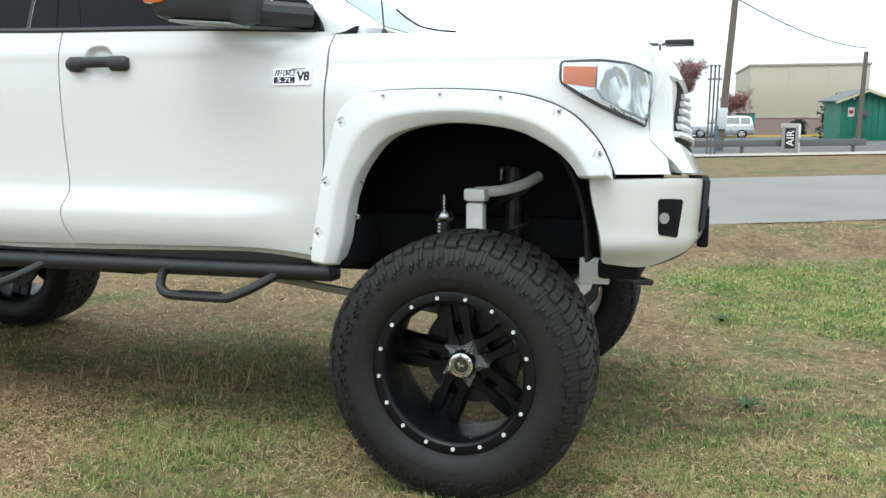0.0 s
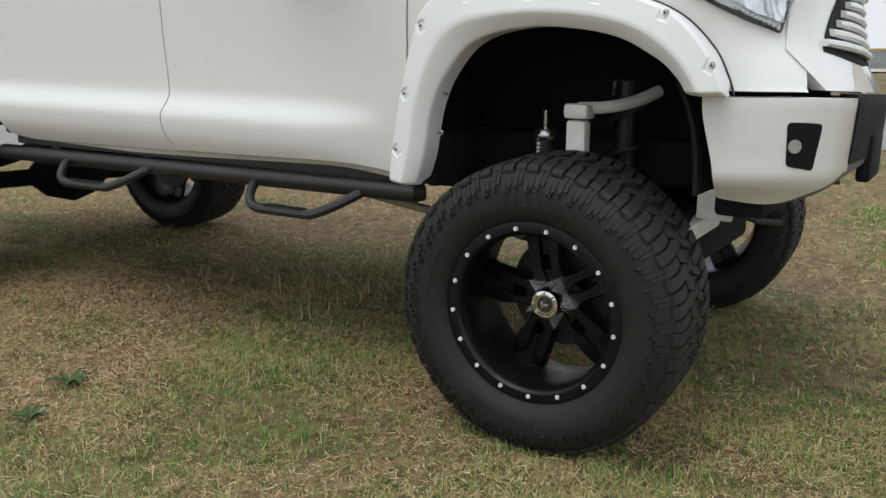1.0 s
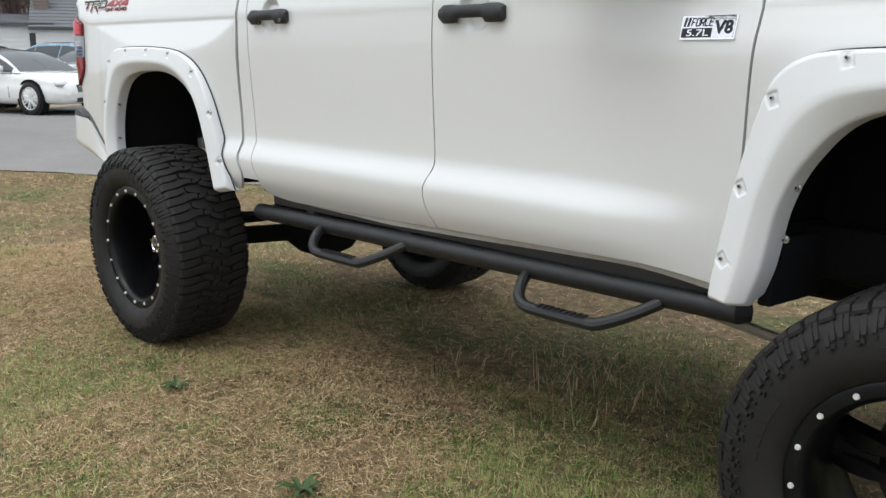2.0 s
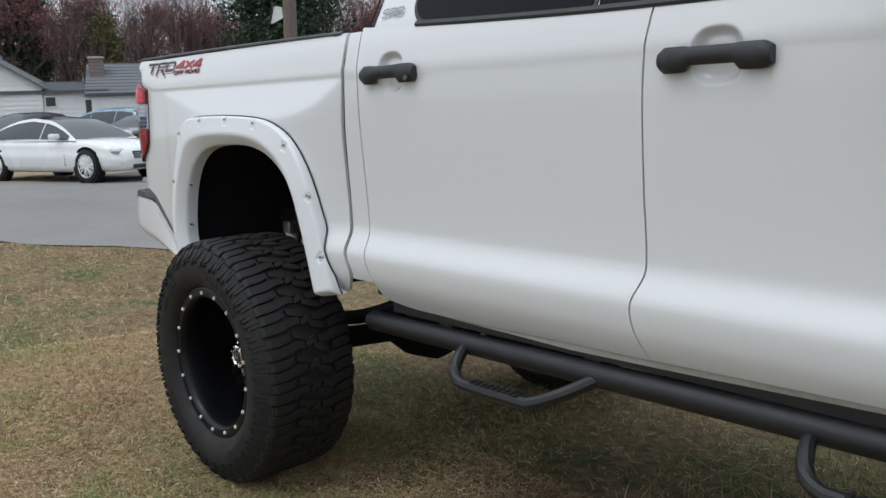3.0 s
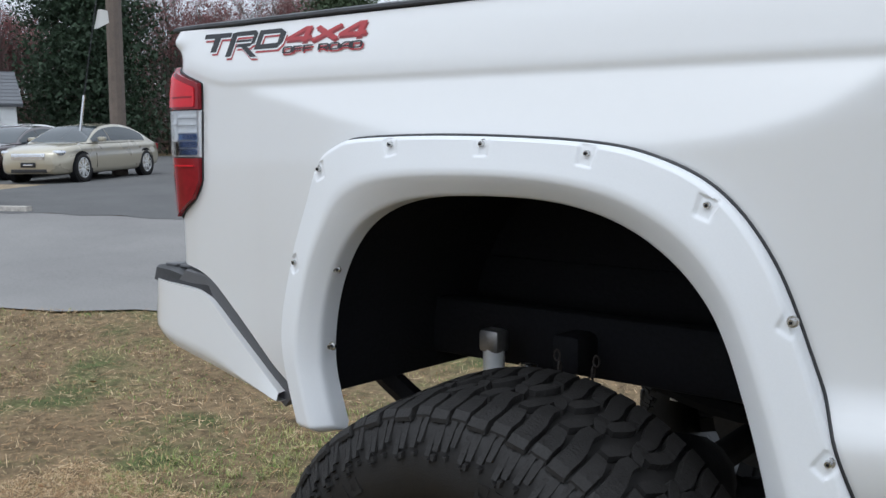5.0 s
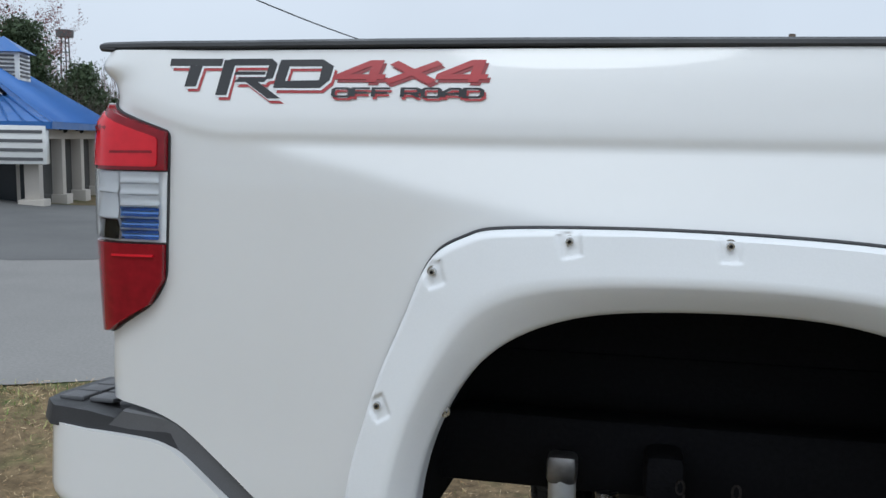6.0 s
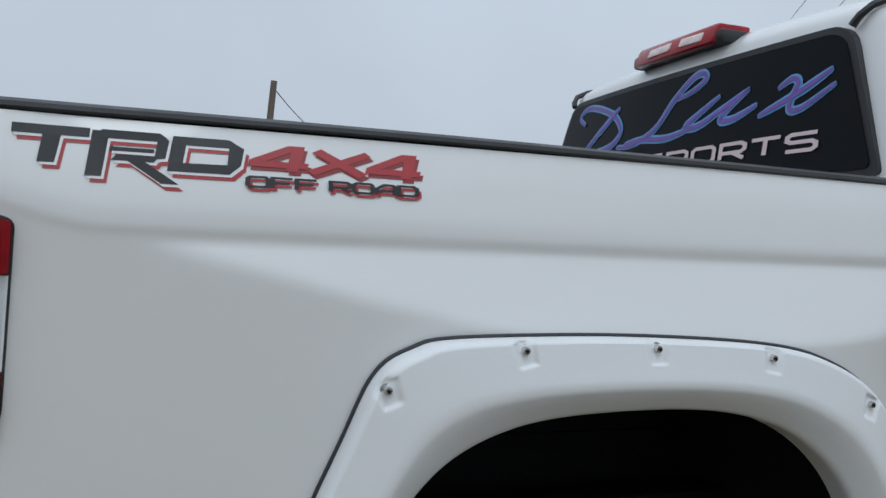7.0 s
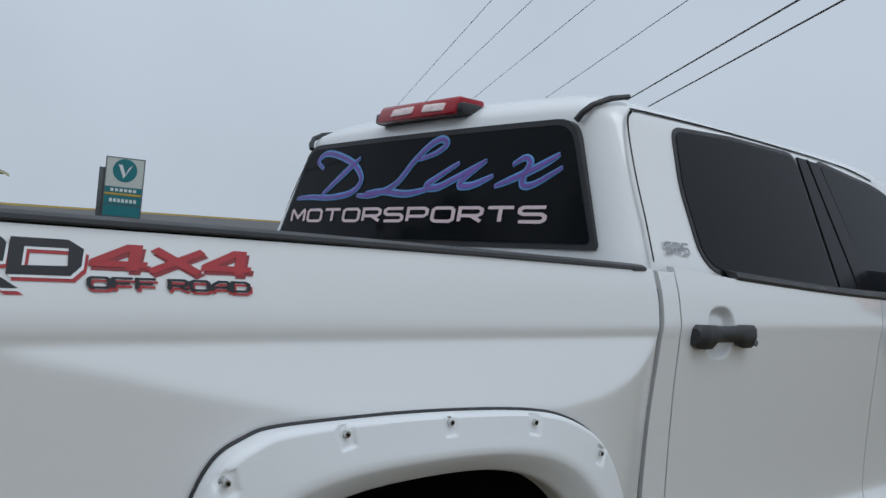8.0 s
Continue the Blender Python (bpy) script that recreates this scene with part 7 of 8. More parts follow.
for x in (-3.4, -.25):
    c = part("column", boxm(x, x + .32, -.1, .22, -.1, EV - .4, .01), CREAM, restaurant, "square cream column")
    part("plinth", boxm(x - .12, x + .44, -.22, .34, -.2, .45, .02), CREAM, c)
for y in (1.9, 3.8, 5.8):
    c = part("column", boxm(-.25, .07, y, y + .32, -.1, EV - .4, .01), CREAM, restaurant, "square cream column")
    part("plinth", boxm(-.37, .19, y - .12, y + .44, -.2, .45, .02), CREAM, c)
part("side_glass", boxm(-.22, -.18, .8, 6.0, .25, 1.95), WIN_DARK, restaurant)
bm = bmesh.new()
e0, e1, f0, f1 = -3.75, .45, -.45, 6.8
mx = (e0 + e1) / 2
cor = {"a": (e0, f0, EV - .08), "b": (e1, f0, EV - .08), "c": (e1, f1, EV - .08), "d": (e0, f1, EV - .08), "r0": (mx, 2.2, RD), "r1": (mx, 5.2, RD), "g0": (mx - .75, 1.3, RD - .75), "g1": (mx + .75, 1.3, RD - .75), "gp": (mx, 1.2, RD)}
vs = {k: bm.verts.new(p) for k, p in cor.items()}
for f in (("a", "b", "g1", "g0"), ("b", "c", "r1", "gp", "g1"), ("c", "d", "r1"), ("d", "a", "g0", "gp", "r1")):
    bm.faces.new([vs[k] for k in f])
bm.verts.remove(vs["r0"])
roof = part("roof", bm, BLUE_ROOF, restaurant, "blue standing-seam metal roof", 0)
bm = bmesh.new()
bm.faces.new([bm.verts.new(p) for p in ((mx - .6, 1.27, RD - .72), (mx + .6, 1.27, RD - .72), (mx, 1.18, RD - .12))])
part("gablet", bm, WHITE_CAR, roof, "white louvred gablet", 0)
for k in range(4):
    z = RD - .66 + .12 * k
    hw = .5 - .125 * k
    part("louvre", boxm(mx - hw, mx + hw, 1.15, 1.25, z, z + .03), GREY, roof)
for k in range(12):
    s = (k + .5) / 12
    x = e0 + (e1 - e0) * s
    top_x, top_y, top_z = mx - .75 + 1.5 * s, 1.3, RD - .75
    part("seam", tube(bmesh.new(), [(x, f0, EV - .06), (top_x, top_y, top_z + .02)], .025, 4), BLUE_ROOF, roof)
for k in range(22):
    s = (k + .5) / 22
    y = f0 + (f1 - f0) * s
    ty = 1.2 + (5.2 - 1.2) * s
    for ex in (e0, e1):
        part("seam", tube(bmesh.new(), [(ex, y, EV - .06), (mx, ty, RD + .02)], .025, 4), BLUE_ROOF, roof)
part("eave_board", boxm(e0, e1, f0 - .03, f0, EV - .22, EV - .06), BLUE_ROOF, roof)
part("eave_board", boxm(e1, e1 + .03, f0, f1, EV - .22, EV - .06), BLUE_ROOF, roof)
cup = part("cupola", boxm(mx - .48, mx + .48, 3.0, 3.96, RD - .6, RD + .42, .01), WHITE_CAR, restaurant, "white louvred cupola with a blue cap")
for k in range(6):
    part("louvre", boxm(mx - .38, mx + .38, 2.97, 3.0, RD - .2 + .1 * k, RD - .15 + .1 * k), GREY, cup)
    part("louvre", boxm(mx + .48, mx + .51, 3.1, 3.86, RD - .2 + .1 * k, RD - .15 + .1 * k), GREY, cup)
bm = bmesh.new()
q = [bm.verts.new(p) for p in ((mx - .62, 2.86, RD + .42), (mx + .62, 2.86, RD + .42), (mx + .62, 4.10, RD + .42), (mx - .62, 4.10, RD + .42))]
ap = bm.verts.new((mx, 3.48, RD + .85))
for i in range(4):
    bm.faces.new((q[i], q[(i + 1) % 4], ap))
bm.faces.new(q[::-1])
part("cupola_cap", bm, BLUE_ROOF, cup, "", 0)
sign_box = part("sign_box", boxm(-2.3, .35, -.50, -.2, 1.25, EV - .15, .02), WHITE_CAR, restaurant, "blank white sign box")
for k in range(4):
    part("sign_slat", boxm(-2.2, .28, -.515, -.50, 1.33 + .2 * k, 1.40 + .2 * k), GREY, sign_box)
for x, w, h, m in ((-2.9, .55, .8, CHARCOAL), (-2.1, .6, .85, CHARCOAL)):
    bin_ = thing("waste_bin", "waste bin outside the restaurant", "bin")
    bin_.matrix_world = restaurant.matrix_world @ pose(x, .05, .0)
    part("body", boxm(0, w, 0, .45, 0, h, .04), m, bin_)
    part("lid", boxm(-.02, w + .02, -.02, .47, h, h + .06, .02), m, bin_)

# ---- store, shed, air machine, poles and signs ----
BOXY = mat("beige_panel_wall", (.47, .43, .36), .8, 0, .05, .3, .1, 20)
PINKB = mat("dusky_pink_block", (.27, .20, .185), .85, 0, .1, 1, .2, 20)
store = thing("store", "long beige store with a dusky pink block base", "building", (6.0, 150.0, -3.8), 2.0)
part("wall", boxm(0, 17.6, 0, 40, 2.97, 11.07), BOXY, store)
part("base_course", boxm(-.25, 17.85, -.25, 40, -.9, 2.97), PINKB, store)
part("parapet", boxm(-.2, 17.8, -.2, 40.1, 11.07, 11.4, .02), CONCRETE, store)
part("sill_band", boxm(-.35, 17.95, -.35, 0, 2.9, 3.15, .02), CONCRETE, store)
for k in range(3):
    part("wall_panel", boxm(.05 + 5.85 * k, 5.8 + 5.85 * k, -.03, 0, 3.2, 11.0, .01), BOXY, store)
GREEN = mat("green_painted_board", (.02, .17, .11), .6, 0, .15, 3, .2, 30, spread=.25)
shed = thing("shed", "green painted shed with a pale fascia", "shed", (7.95, 54.7, -.95), 4)
shed.scale = (1.7, 1.7, 1.4)
part("wall", boxm(0, 1.6, 0, 3.0, 0, 1.82), GREEN, shed)
for k in range(8):
    part("board", boxm(.01 + .2 * k, .19 + .2 * k, -.02, 0, .02, 1.85 + .36 * (1 - abs((.1 + .2 * k) - .8) / .8), .003), GREEN, shed)
for sg in (0, 1):
    x0, x1 = (-.22, .8) if not sg else (.8, 1.82)
    bm = bmesh.new()
    z0, z1 = (1.78, 2.26) if not sg else (2.26, 1.78)
    vs = [bm.verts.new(p) for p in ((x0, -.25, z0), (x1, -.25, z1), (x1, 3.2, z1), (x0, 3.2, z0))]
    bm.faces.new(vs)
    thick(bm, .06)
    rf = part("roof", bm, SHINGLE, shed, "", 0)
    bm = bmesh.new()
    vs = [bm.verts.new(p) for p in ((x0, -.28, z0 - .02), (x1, -.28, z1 - .02), (x1, -.28, z1 - .12), (x0, -.28, z0 - .12))]
    bm.faces.new(vs)
    thick(bm, .03)
    part("fascia_board", bm, mat("pale_yellow_trim", (.55, .52, .30), .6), rf, "pale yellow fascia", 0)
part("meter_box", boxm(.55, .85, -.10, -.02, 1.1, 1.4, .01), GREY, shed)
part("poster", boxm(.22, .42, -.045, -.02, 1.12, 1.5, .004), DECAL_PINK, shed)
part("poster_mark", boxm(.25, .39, -.052, -.045, 1.24, 1.38, .002), DECAL_RED, shed)

air = thing("air_machine", "grey tyre air machine with a dark panel", "air pump", (3.42, 30.95, -.38), -4)
part("cabinet", boxm(-.28, .28, -.25, .25, 0, 1.0, .03), mat("grey_cabinet", (.27, .26, .25), .5, .2, .1, 3), air)
part("dome", lathe([(0, .001), (.06, .15), (.06, .30), (0, .33), (-.08, .33)], 24), mat("pale_dome", (.50, .48, .44), .5), air).matrix_basis = pose(0, 0, 1.0, -90)
panel_ = part("panel", boxm(-.17, .17, -.262, -.25, .22, .95, .005), DECAL_BLACK, air, "dark panel lettered AIR")
words("AIR", lambda a, b: Vector((-.10 + .22 * b + .0, -.266, .30 + .58 * a)) if False else Vector((.12 - .24 * b, -.266, .30 + .56 * a)), WHITE_CAR, "lettering", panel_)
part("side_post", boxm(.27, .33, -.28, -.20, .05, 1.02, .01), CHROME, air)

WOOD = mat("weathered_pole_wood", (.15, .12, .10), .9, 0, .25, 5, .5, 40)


def pole(label, base, top, r0, r1, arm=0.0, name="utility_pole"):
    t = thing(name, label, "pole")
    part("shaft", tube(bmesh.new(), [base, [(a + b) / 2 for a, b in zip(base, top)], top], [r0, (r0 + r1) / 2, r1], 10), WOOD, t)
    if arm:
        part("cross_arm", boxm(top[0] - arm, top[0] + arm, top[1] - .05, top[1] + .05, top[2] - .45, top[2] - .35, .01), WOOD, t)
        for k in (-.9, -.5, .5, .9):
            part("insulator", tube(bmesh.new(), [(top[0] + arm * k, top[1], top[2] - .36), (top[0] + arm * k, top[1], top[2] - .22)], .035, 6), GREY, t)
    return t


p1 = pole("leaning wooden utility pole beside the forecourt", (1.05, 33.1, -.6), (1.42, 33.1, 5.55), .15, .12)
part("wrapped_sign", boxm(.85, 1.30, 32.88, 32.96, .45, 1.25, .03), mat("white_plastic_bag", (.6, .62, .64), .5, 0, .1, 8, .5, 20), p1, "white plastic sign on the pole")
pole("short wooden pole beside the shed", (8.85, 54.0, -1.2), (9.0, 54.0, 4.3), .14, .12)
p3 = pole("wooden utility pole by the car lot", (-25.42, 14.05, -.1), (-25.2, 14.12, 9.5), .235, .20)
pole("distant utility pole with a cross arm", (-22, 60, -1.5), (-22, 60, 7.2), .14, .11, .8)
pipes = thing("vent_pipes", "three dark steel vent pipes", "pipes", (.62, 29.1, -.3))
for k in range(3):
    part("pipe", tube(bmesh.new(), [(.13 * k, 0, 0), (.13 * k + .05, 0, 2.95)], .03, 8), GREY, pipes)
    part("pipe_cap", tube(bmesh.new(), [(.13 * k + .05, 0, 2.93), (.13 * k + .05, 0, 3.0)], .05, 8), GREY, pipes)
part("clamp", boxm(-.06, .42, -.03, .03, 2.5, 2.55), GREY, pipes)
bp = thing("bollard", "blue painted steel bollard", "bollard", (.92, 31.8, -.35))
part("post", tube(bmesh.new(), [(0, 0, 0), (0, 0, .95)], .07, 10), mat("blue_post", (.04, .14, .30), .5), bp)
cabn = thing("utility_cabinet", "grey metal utility cabinet", "cabinet", (-.6, 31.0, -.3))
part("body", boxm(0, .55, 0, .5, 0, 1.5, .03), GREY, cabn)
part("hood", boxm(-.05, .6, -.05, .55, 1.5, 1.62, .02), GREY, cabn)
rail_low = thing("guard_rail", "low grey steel guard rail", "rail", (-.3, 29.4, -.28), 24)
part("beam", boxm(0, 7.0, 0, .06, .18, .42, .02), GREY, rail_low)
for k in range(4):
    part("post", boxm(.2 + 2.1 * k, .3 + 2.1 * k, .06, .16, -.1, .45, .01), GREY, rail_low)
lampp = thing("street_lamp", "twin-headed forecourt lamp post", "street lamp", (-2.7, 57.3, -1.4))
part("shaft", tube(bmesh.new(), [(0, 0, 0), (0, 0, 6.6)], [.11, .07], 10), GREY, lampp)
for sg in (-1, 1):
    part("lamp_head", boxm(min(.1 * sg, 1.15 * sg), max(.1 * sg, 1.15 * sg), -.18, .18, 6.5, 6.68, .05), GREY, lampp)
part("notice", boxm(-.35, .35, -.16, -.12, 2.5, 3.4, .01), WHITE_CAR, lampp)
skip = thing("dumpster", "closed green steel dumpster", "dumpster", (3.2, 110, -1.5))
part("body", boxm(0, 2.2, 0, 1.5, 0, 1.7, .03), GREEN, skip)
part("lid", boxm(-.05, 2.25, -.05, 1.55, 1.7, 1.8, .02), BLACK, skip)
barn = thing("warehouse", "low grey-brown warehouse beyond the road", "building", (-34, 60, -1.5), 10)
part("wall", boxm(0, 14, 0, 8, 0, 3.0), mat("brown_metal_wall", (.16, .14, .12), .7, 0, .15, 1), barn)
part("roof", boxm(-.3, 14.3, -.3, 8.3, 3.0, 3.3, .05), SHINGLE, barn)
sk2 = thing("dumpster", "bright green steel dumpster by the road", "dumpster", (-22.6, 46.5, -1.1), 15)
part("body", boxm(0, 1.6, 0, 1.2, 0, .9, .03), mat("bright_green_steel", (.03, .26, .08), .5), sk2)
part("lid", boxm(-.05, 1.65, -.05, 1.25, .9, 1.0, .02), BLACK, sk2)

fl = thing("flag_pole", "thin leaning pole with a white pennant", "flag pole", (-24.4, 12.0, .1))
part("sleeve", tube(bmesh.new(), [(0, 0, 0), (.18, .32, 2.3)], .035, 8), SILVER, fl)
part("rod", tube(bmesh.new(), [(.18, .32, 2.3), (.55, .75, 5.4)], .014, 6), BLACK, fl)
bm = bmesh.new()
for k in range(2):
    vs = [bm.verts.new(p) for p in ((.45 + .1 * k, .70, 4.5), (.62 + .1 * k, .80, 4.45), (.58 + .1 * k, .85, 4.15), (.30 + .1 * k, .66, 4.0))]
    bm.faces.new(vs)
thick(bm, .01)
part("pennant", bm, WHITE_CAR, fl, "crumpled white pennant", 0)

sgn = thing("fuel_sign", "teal and white fuel station sign", "sign", (16.8, 55.0, -1.5), -23)
TEAL = mat("teal_panel", (.02, .17, .19), .4, 0, .08, 2)
part("post", boxm(.25, .55, .1, .4, 0, 3.0), GREY, sgn)
part("post", boxm(1.8, 2.1, .1, .4, 0, 3.0), GREY, sgn)
case = part("cabinet", boxm(0, 2.36, 0, .5, 1.0, 4.82, .04), mat("sign_case", (.12, .13, .13), .5), sgn)
part("side_cabinet", boxm(-.35, 0, .2, .6, 1.0, 4.1, .03), mat("sign_case_side", (.10, .11, .11), .5), sgn)
part("top_panel", boxm(.08, 2.28, -.02, 0, 2.95, 4.74), mat("pale_sign_panel", (.55, .57, .52), .4), case)
em = part("emblem", lathe([(-.03, .001), (-.03, .72), (0, .74)], 32), TEAL, case)
em.matrix_basis = pose(1.18, -.01, 4.0)
bm = bmesh.new()
for P in (((.78, 4.35), (1.0, 4.35), (1.22, 3.75), (1.12, 3.5)), ((1.12, 3.5), (1.22, 3.75), (1.42, 4.2), (1.62, 4.35))):
    bm.faces.new([bm.verts.new((x, -.05, z)) for x, z in P])
part("emblem_mark", bm, WHITE_CAR, case, "", 0)
part("name_panel", boxm(.08, 2.28, -.025, 0, 2.58, 2.93), TEAL, case)
for k in range(6):
    part("name_bar", boxm(.42 + .27 * k, .60 + .27 * k, -.035, -.025, 2.66, 2.84), WHITE_CAR, case)
part("stripe", boxm(.08, 2.28, -.025, 0, 2.44, 2.55), YELLOW, case)
part("word_panel", boxm(.08, 2.28, -.025, 0, 1.85, 2.38), TEAL, case)
for k in range(7):
    part("word_bar", boxm(.40 + .24 * k, .56 + .24 * k, -.035, -.025, 1.98, 2.2), WHITE_CAR, case)
part("price_panel", boxm(.08, 2.28, -.025, 0, 1.1, 1.78), TEAL, case)

mast = thing("lattice_mast", "distant grey lattice radio mast", "mast", (-93, 127, -1.5))
for k in range(3):
    a = 2.094 * k
    part("leg", tube(bmesh.new(), [(1.2 * math.cos(a), 1.2 * math.sin(a), 0), (.6 * math.cos(a), .6 * math.sin(a), 19)], .12, 5), GREY, mast)
for j in range(12):
    part("brace", tube(bmesh.new(), [((1.1 - .04 * j) * math.cos(2.094 * q), (1.1 - .04 * j) * math.sin(2.094 * q), 1.5 + 1.45 * j + .35 * (q % 2)) for q in range(3)], .06, 4, True), GREY, mast)
part("head", lathe([(-.2, .3), (-.2, 1.3), (.9, 1.4), (.9, .3)], 16), GREY, mast).matrix_basis = pose(0, 0, 18.6, 90)

# ---- overhead cables ----
def cable(a, b, r, sag, label="thin black overhead cable"):
    pts = []
    for k in range(17):
        t = k / 16
        p = Vector(a).lerp(Vector(b), t)
        p.z -= sag * 4 * t * (1 - t)
        pts.append(p)
    t = thing("overhead_cable", label, "cable", group="overhead cables")
    part("strand", tube(bmesh.new(), pts, r, 5), BLACK, t)


E8 = (-4.78, -.95, 1.82)


def sky_point(az, el, h):
    r = (h - E8[2]) / math.tan(radians(el))
    return Vector((E8[0] + r * math.sin(radians(az)), E8[1] + r * math.cos(radians(az)), h))


for a1, e1_, a2, e2_, h, r in ((38.8, 7.4, 43.6, 13.83, 9.5, .012), (40.6, 7.78, 46.2, 14.08, 9.5, .012), (43.5, 8.09, 50.1, 14.38, 9.3, .012), (48.5, 8.86, 55.8, 14.71, 9.0, .014), (53.3, 8.89, 62.2, 14.91, 8.0, .028), (54.8, 8.66, 64.7, 14.95, 8.0, .028)):
    p, q = sky_point(a1, e1_, h), sky_point(a2, e2_, h)
    d = (p - q).normalized()
    cable(p + d * 45, q - d * 45, r, 0)
cable((-20.0, 30.0, 7.6), (-11.0, 62, 6.2), .03, .9)
cable((1.41, 33.1, 5.3), (9.0, 54.0, 4.5), .02, .35)

# ---- grass blades and litter on the lawn ----
BLADE = blade_mat("grass_blades", ((.035, .085, .014), (.14, .19, .045), (.42, .335, .175), (.70, .56, .34), (.36, .24, .125)), 1.15)
rng = np.random.default_rng(4)


def lawn_z(x, y):
    """Height of the lawn, with its small humps."""
    d = -.443 * x + .896 * (y - 7.6)
    return gz(x, y) + .018 * noise.noise(Vector((x * .6, y * .6, 0))) * (1 - sstep(-.5, .6, d)) - .035 * sstep(-.15, .5, d)


TABLE = np.random.default_rng(77).random((256, 256))


def lattice(v, shift=0):
    """Smooth noise on a unit lattice, 0 to 1."""
    c = np.floor(v).astype(int)
    f = v - c
    f = f * f * (3 - 2 * f)
    x, y = c[:, 0] + shift, c[:, 1] + shift * 3
    p, q = TABLE[x % 256, y % 256], TABLE[(x + 1) % 256, y % 256]
    r, t = TABLE[x % 256, (y + 1) % 256], TABLE[(x + 1) % 256, (y + 1) % 256]
    return (p * (1 - f[:, 0]) + q * f[:, 0]) * (1 - f[:, 1]) + (r * (1 - f[:, 0]) + t * f[:, 0]) * f[:, 1]


def field(v):
    """A rough random field over the lawn, about -1 to 1."""
    return 1.3 * (lattice(v * 1.3) - .5) + .85 * (lattice(v * 2.3, 31) - .5) + .8 * (lattice(v * 5.9, 67) - .5) + .6 * (lattice(v * 13, 5) - .5)


def meadow(p):
    """The fresher band of lawn beyond the nose of the truck."""
    edge = .5 * field(p * .6)
    return np.clip((p[:, 0] - .3 + edge) / .9, 0, 1) * np.clip((p[:, 1] - 2.9 + edge) / .8, 0, 1) * np.clip((6.5 - p[:, 1] + edge) / .8, 0, 1)


def green_share(p):
    """How green the lawn is: more towards the nose, in small tufts."""
    return .36 + .95 * field(p + 5) + .30 * np.clip((p[:, 0] + 3.6) / 2.4, 0, 1) - .30 * np.clip((p[:, 0] - .2) / .8, 0, 1) * np.clip((1.2 - p[:, 1]) / .6, 0, 1) + .45 * meadow(p)


def closeby(p):
    """The strip of lawn beside the truck, which has finer grass of its own."""
    return (p[:, 0] > -6.4) & (p[:, 0] < 2.9) & (p[:, 1] < .95)


def blades(n, x0, x1, y0, y1, hmin, hmax, width, seed):
    rng = np.random.default_rng(seed)
    p = np.stack([rng.uniform(x0, x1, n), rng.uniform(y0, y1, n)], 1)
    d = -.443 * p[:, 0] + .896 * (p[:, 1] - 7.6)
    p = p[(d < -.02 + rng.normal(0, .05, n)) & ((seed != 2) | ~closeby(p))]
    a = rng.uniform(0, 2 * np.pi, len(p))
    if seed == 11:
        share = (1.2 + .8 * field(p)) * meadow(p)
    elif seed > 10:
        cell = np.floor(p / .055).astype(int)
        k, m = TABLE[cell[:, 0] % 256, cell[:, 1] % 256], TABLE[(cell[:, 0] + 90) % 256, (cell[:, 1] + 41) % 256]
        heart = (cell + np.stack([k, m], 1)) * .055
        share = green_share(heart) * (.35 + 1.3 * TABLE[(cell[:, 0] + 17) % 256, (cell[:, 1] + 140) % 256])
        tuft = rng.random(len(p)) < .6
        off = rng.normal(0, .011, p.shape)
        p = np.where(tuft[:, None], heart + off, p)
        a = np.where(tuft, np.arctan2(off[:, 1], off[:, 0]) + rng.normal(0, .5, len(p)), a)
    else:
        share = (.60 + .45 * field(p)) * (1 - .6 * meadow(p))
    keep = rng.random(len(p)) < share
    p, a = p[keep], a[keep]
    n = len(p)
    z0 = np.array([lawn_z(x, y) for x, y in p])
    h = (hmin + (hmax - hmin) * rng.random(n) ** 1.7) * (1 + .5 * field(p * 1.7))
    lean = rng.gamma(2.0, .6, n).clip(0, 2.4) * h
    dirx, diry = np.cos(a), np.sin(a)
    w = width * rng.uniform(.6, 1.4, n)
    base = np.stack([p[:, 0], p[:, 1], z0 - .004], 1)
    side = np.stack([-diry * w, dirx * w, np.zeros(n)], 1)
    mid = base + np.stack([dirx * lean * .4, diry * lean * .4, h * .6], 1)
    tip = base + np.stack([dirx * lean, diry * lean, h * (1 - .25 * (lean / h).clip(0, 2))], 1)
    v = np.stack([base - side, base + side, mid + side * .7, mid - side * .7, tip], 1).reshape(-1, 3)
    k = np.arange(n)[:, None] * 5
    return v, k + np.array([[0, 1, 2, 3]]), k + np.array([[3, 2, 4]])


def grass(name, label, sets):
    vs, qs, ts, off = [], [], [], 0
    for s in sets:
        v, q, t = blades(*s)
        vs.append(v)
        qs.append(q + off)
        ts.append(t + off)
        off += len(v)
    v, q, t = np.concatenate(vs), np.concatenate(qs), np.concatenate(ts)
    me = bpy.data.meshes.new(name)
    me.vertices.add(len(v))
    me.vertices.foreach_set("co", v.ravel())
    loops = np.concatenate([q.ravel(), t.ravel()])
    me.loops.add(len(loops))
    me.loops.foreach_set("vertex_index", loops)
    me.polygons.add(len(q) + len(t))
    me.polygons.foreach_set("loop_start", np.concatenate([np.arange(len(q)) * 4, len(q) * 4 + np.arange(len(t)) * 3]))
    me.update(calc_edges=True)
    me.materials.append(BLADE)
    return tagged(new(name, me), label, "grass", kind="stuff")


grass("grass", "patchy short grass of straw and green blades", [(200000, -6.5, 3.0, -1.8, 1.0, .008, .036, .0010, 1), (150000, -13, 6.5, -1.5, 9.5, .012, .045, .0020, 2), (700, -2.4, -1.4, .7, 1.7, .08, .17, .002, 3)])

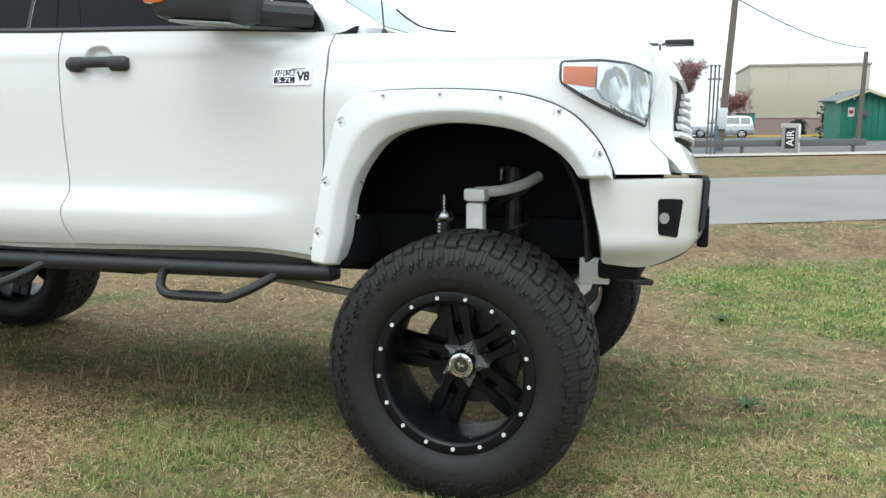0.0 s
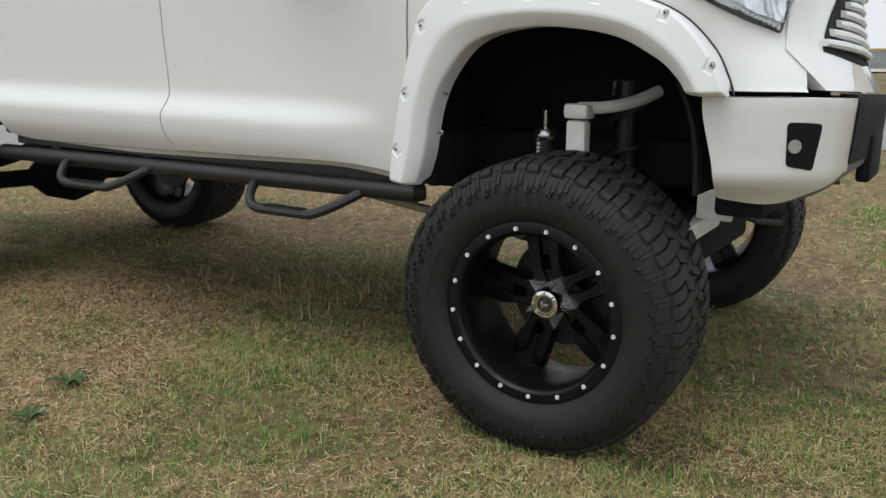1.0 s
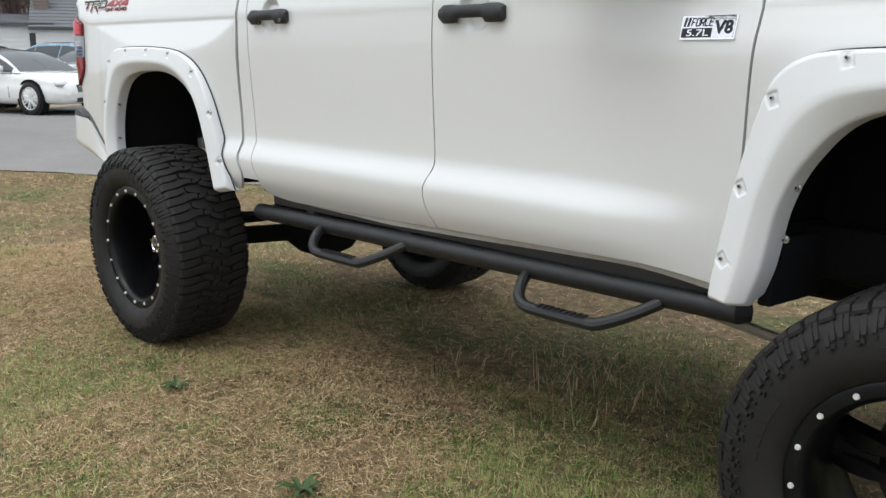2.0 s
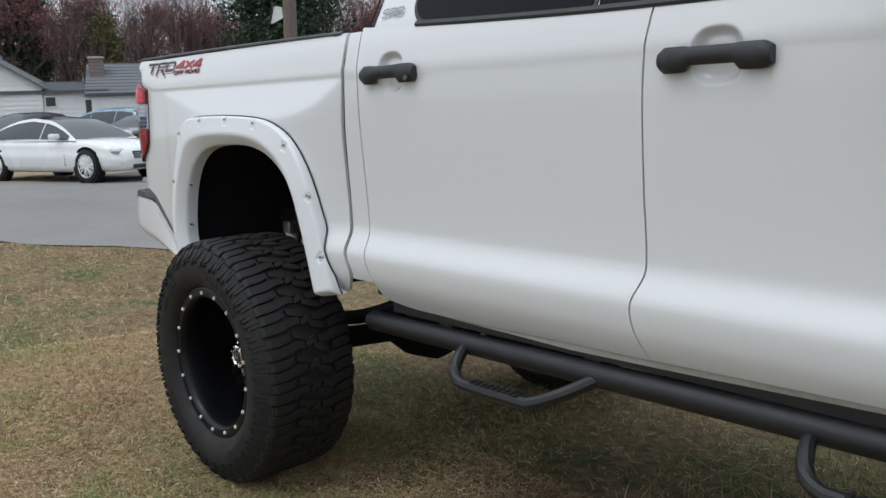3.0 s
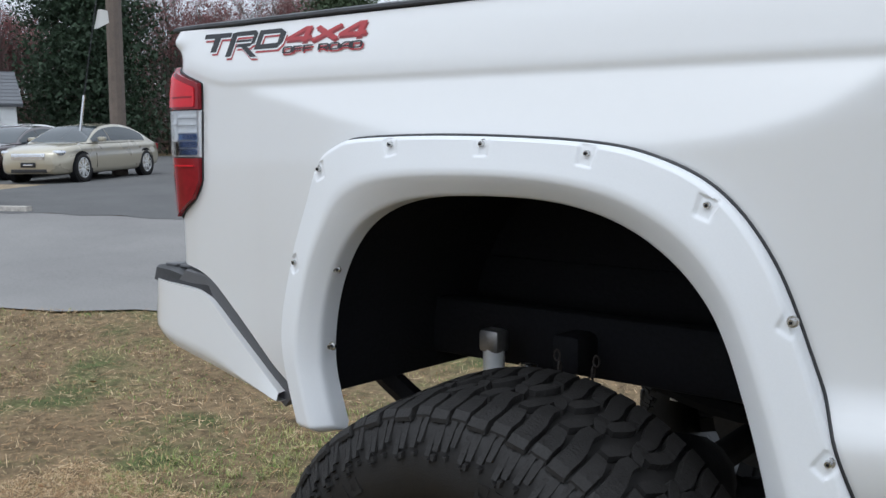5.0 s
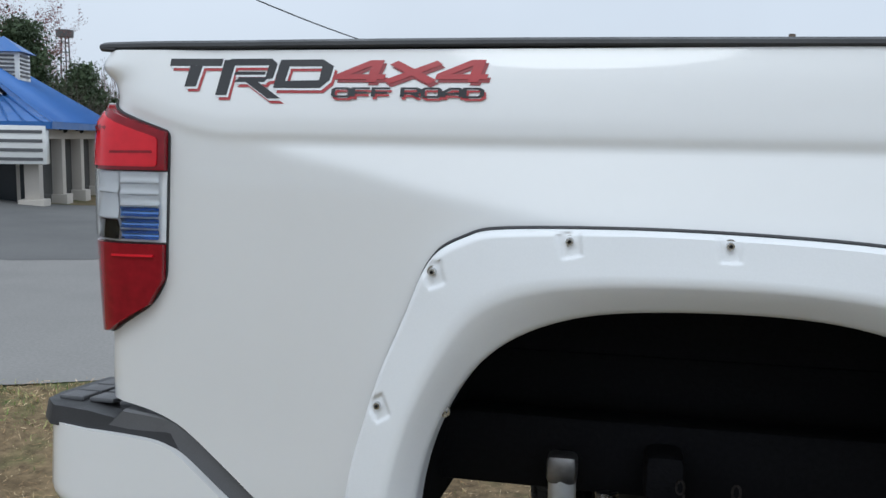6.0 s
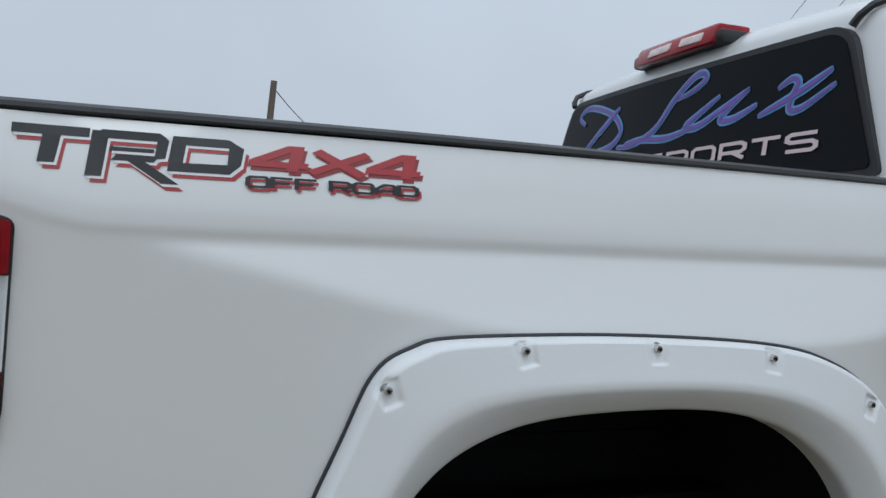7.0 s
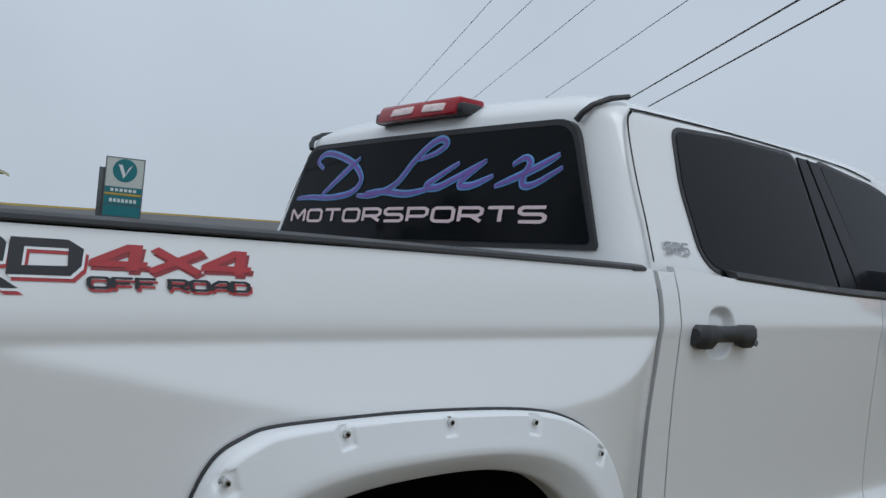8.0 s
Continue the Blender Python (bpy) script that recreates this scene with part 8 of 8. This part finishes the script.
GREEN_BLADE = blade_mat("green_grass_blades", ((.045, .12, .018), (.11, .235, .04), (.17, .27, .065), (.25, .33, .095), (.40, .39, .16)), 1.6)
greens = grass("green_grass", "tufts of fresh green grass between the straw", [(165000, -.4, 6.0, 2.2, 7.0, .015, .045, .0024, 11), (300000, -6.5, 3.0, -1.8, 1.0, .010, .048, .0011, 12), (60000, -6.5, 3.0, 1.0, 2.6, .010, .048, .0015, 14), (26000, -10.5, -5.5, -.5, 5.0, .015, .05, .0022, 13)])
greens.data.materials[0] = GREEN_BLADE

LITTER = blade_mat("straw_thatch", ((.05, .029, .016), (.27, .165, .082), (.55, .385, .21), (.80, .63, .40), (.40, .25, .13)), 1.5)


def straws(n, x0, x1, y0, y1, lmin, lmax, width, seed):
    """Dead straws lying crosswise on the ground."""
    rng = np.random.default_rng(seed)
    p = np.stack([rng.uniform(x0, x1, n), rng.uniform(y0, y1, n)], 1)
    d = -.443 * p[:, 0] + .896 * (p[:, 1] - 7.6)
    p = p[(d < -.02) & ((seed != 22) | ~closeby(p)) & (rng.random(n) < .85 - .22 * np.clip((p[:, 0] + 3.6) / 2.4, 0, 1) - .55 * np.clip(green_share(p) - .45, 0, 1))]
    n = len(p)
    z0 = np.array([lawn_z(x, y) for x, y in p]) + rng.uniform(.0, .022, n)
    a, tilt = rng.uniform(0, 2 * np.pi, n), rng.normal(0, .28, n)
    half = (lmin + (lmax - lmin) * rng.random(n) ** 1.8) / 2
    w = width * rng.uniform(.6, 1.5, n)
    along = np.stack([np.cos(a) * half, np.sin(a) * half, tilt * half], 1)
    side = np.stack([-np.sin(a) * w, np.cos(a) * w, rng.normal(0, .4, n) * w], 1)
    c = np.stack([p[:, 0], p[:, 1], z0], 1)
    v = np.stack([c - along - side, c - along + side, c + along + side * .6, c + along - side * .6], 1).reshape(-1, 3)
    return v, np.arange(n * 4).reshape(-1, 4)


parts_ = [straws(480000, -6.5, 3.0, -1.8, 1.0, .008, .055, .00075, 21), straws(170000, -12, 6, -1.2, 9.0, .015, .07, .0014, 22)]
sv = np.concatenate([s[0] for s in parts_])
sq = np.concatenate([parts_[0][1], parts_[1][1] + len(parts_[0][0])])
me = bpy.data.meshes.new("thatch")
me.vertices.add(len(sv))
me.vertices.foreach_set("co", sv.ravel())
me.loops.add(sq.size)
me.loops.foreach_set("vertex_index", sq.ravel())
me.polygons.add(len(sq))
me.polygons.foreach_set("loop_start", np.arange(len(sq)) * 4)
me.update(calc_edges=True)
me.materials.append(LITTER)
tagged(new("thatch", me), "tangled dead straw lying on the lawn", "grass", kind="stuff")

WEED = mat("green_weed", (.045, .085, .022), .7, 0, .3, 8)


def weed(x, y, r, n, seed):
    rnd = random.Random(seed)
    t = thing("weed", "low green weed in the grass", "weed", (x, y, lawn_z(x, y)), 0, "weeds in the lawn")
    for k in range(n):
        a = 6.283 * k / n + rnd.uniform(-.3, .3)
        L, w = r * rnd.uniform(.6, 1.1), r * .13
        bm = bmesh.new()
        rows = []
        for i in range(4):
            s = i / 3
            c = Vector((math.cos(a) * L * s, math.sin(a) * L * s, .01 + L * .45 * math.sin(s * 2.2)))
            n_ = Vector((-math.sin(a), math.cos(a), 0)) * w * math.sin(.5 + 2.4 * s)
            rows.append([bm.verts.new(c - n_), bm.verts.new(c - Vector((0, 0, .004))), bm.verts.new(c + n_)])
        for p, q in zip(rows, rows[1:]):
            for i in range(2):
                bm.faces.new((p[i], p[i + 1], q[i + 1], q[i]))
        part("leaf", bm, WEED, t, "", 0)


for x, y, r, n, s in ((-1.75, -.35, .09, 11, 1), (-1.62, -.62, .075, 10, 2), (1.05, 1.5, .10, 9, 3), (-2.9, -.2, .09, 8, 4), (.95, 3.6, .10, 9, 5), (-.55, -.9, .08, 8, 6)):
    weed(x, y, r, n, s)
DRY = mat("dry_leaf", (.28, .16, .075), .8, 0, .3, 10, spread=.4)
rnd = random.Random(8)
leaf_me = bpy.data.meshes.new("dry_leaf")
leaf_me.from_pydata([(0, 0, 0), (.02, .012, .006), (.045, .004, .003), (.022, -.014, .008), (.02, 0, -.002)], [], [(0, 4, 1), (1, 4, 2), (2, 4, 3), (3, 4, 0)])
leaf_me.materials.append(DRY)
for k in range(110):
    x, y = rnd.uniform(-10, 2.6), rnd.uniform(-1.2, 4)
    ob = new("dry_leaf", leaf_me)
    ob.matrix_world = pose(x, y, lawn_z(x, y) + .018 + .012 * rnd.random(), rnd.uniform(-25, 25), rnd.uniform(-25, 25), rnd.uniform(0, 360)) @ Matrix.Scale(rnd.uniform(.6, 1.3), 4)
    tagged(ob, "curled brown dry leaf lying in the grass", "leaf", "dry leaves on the lawn")
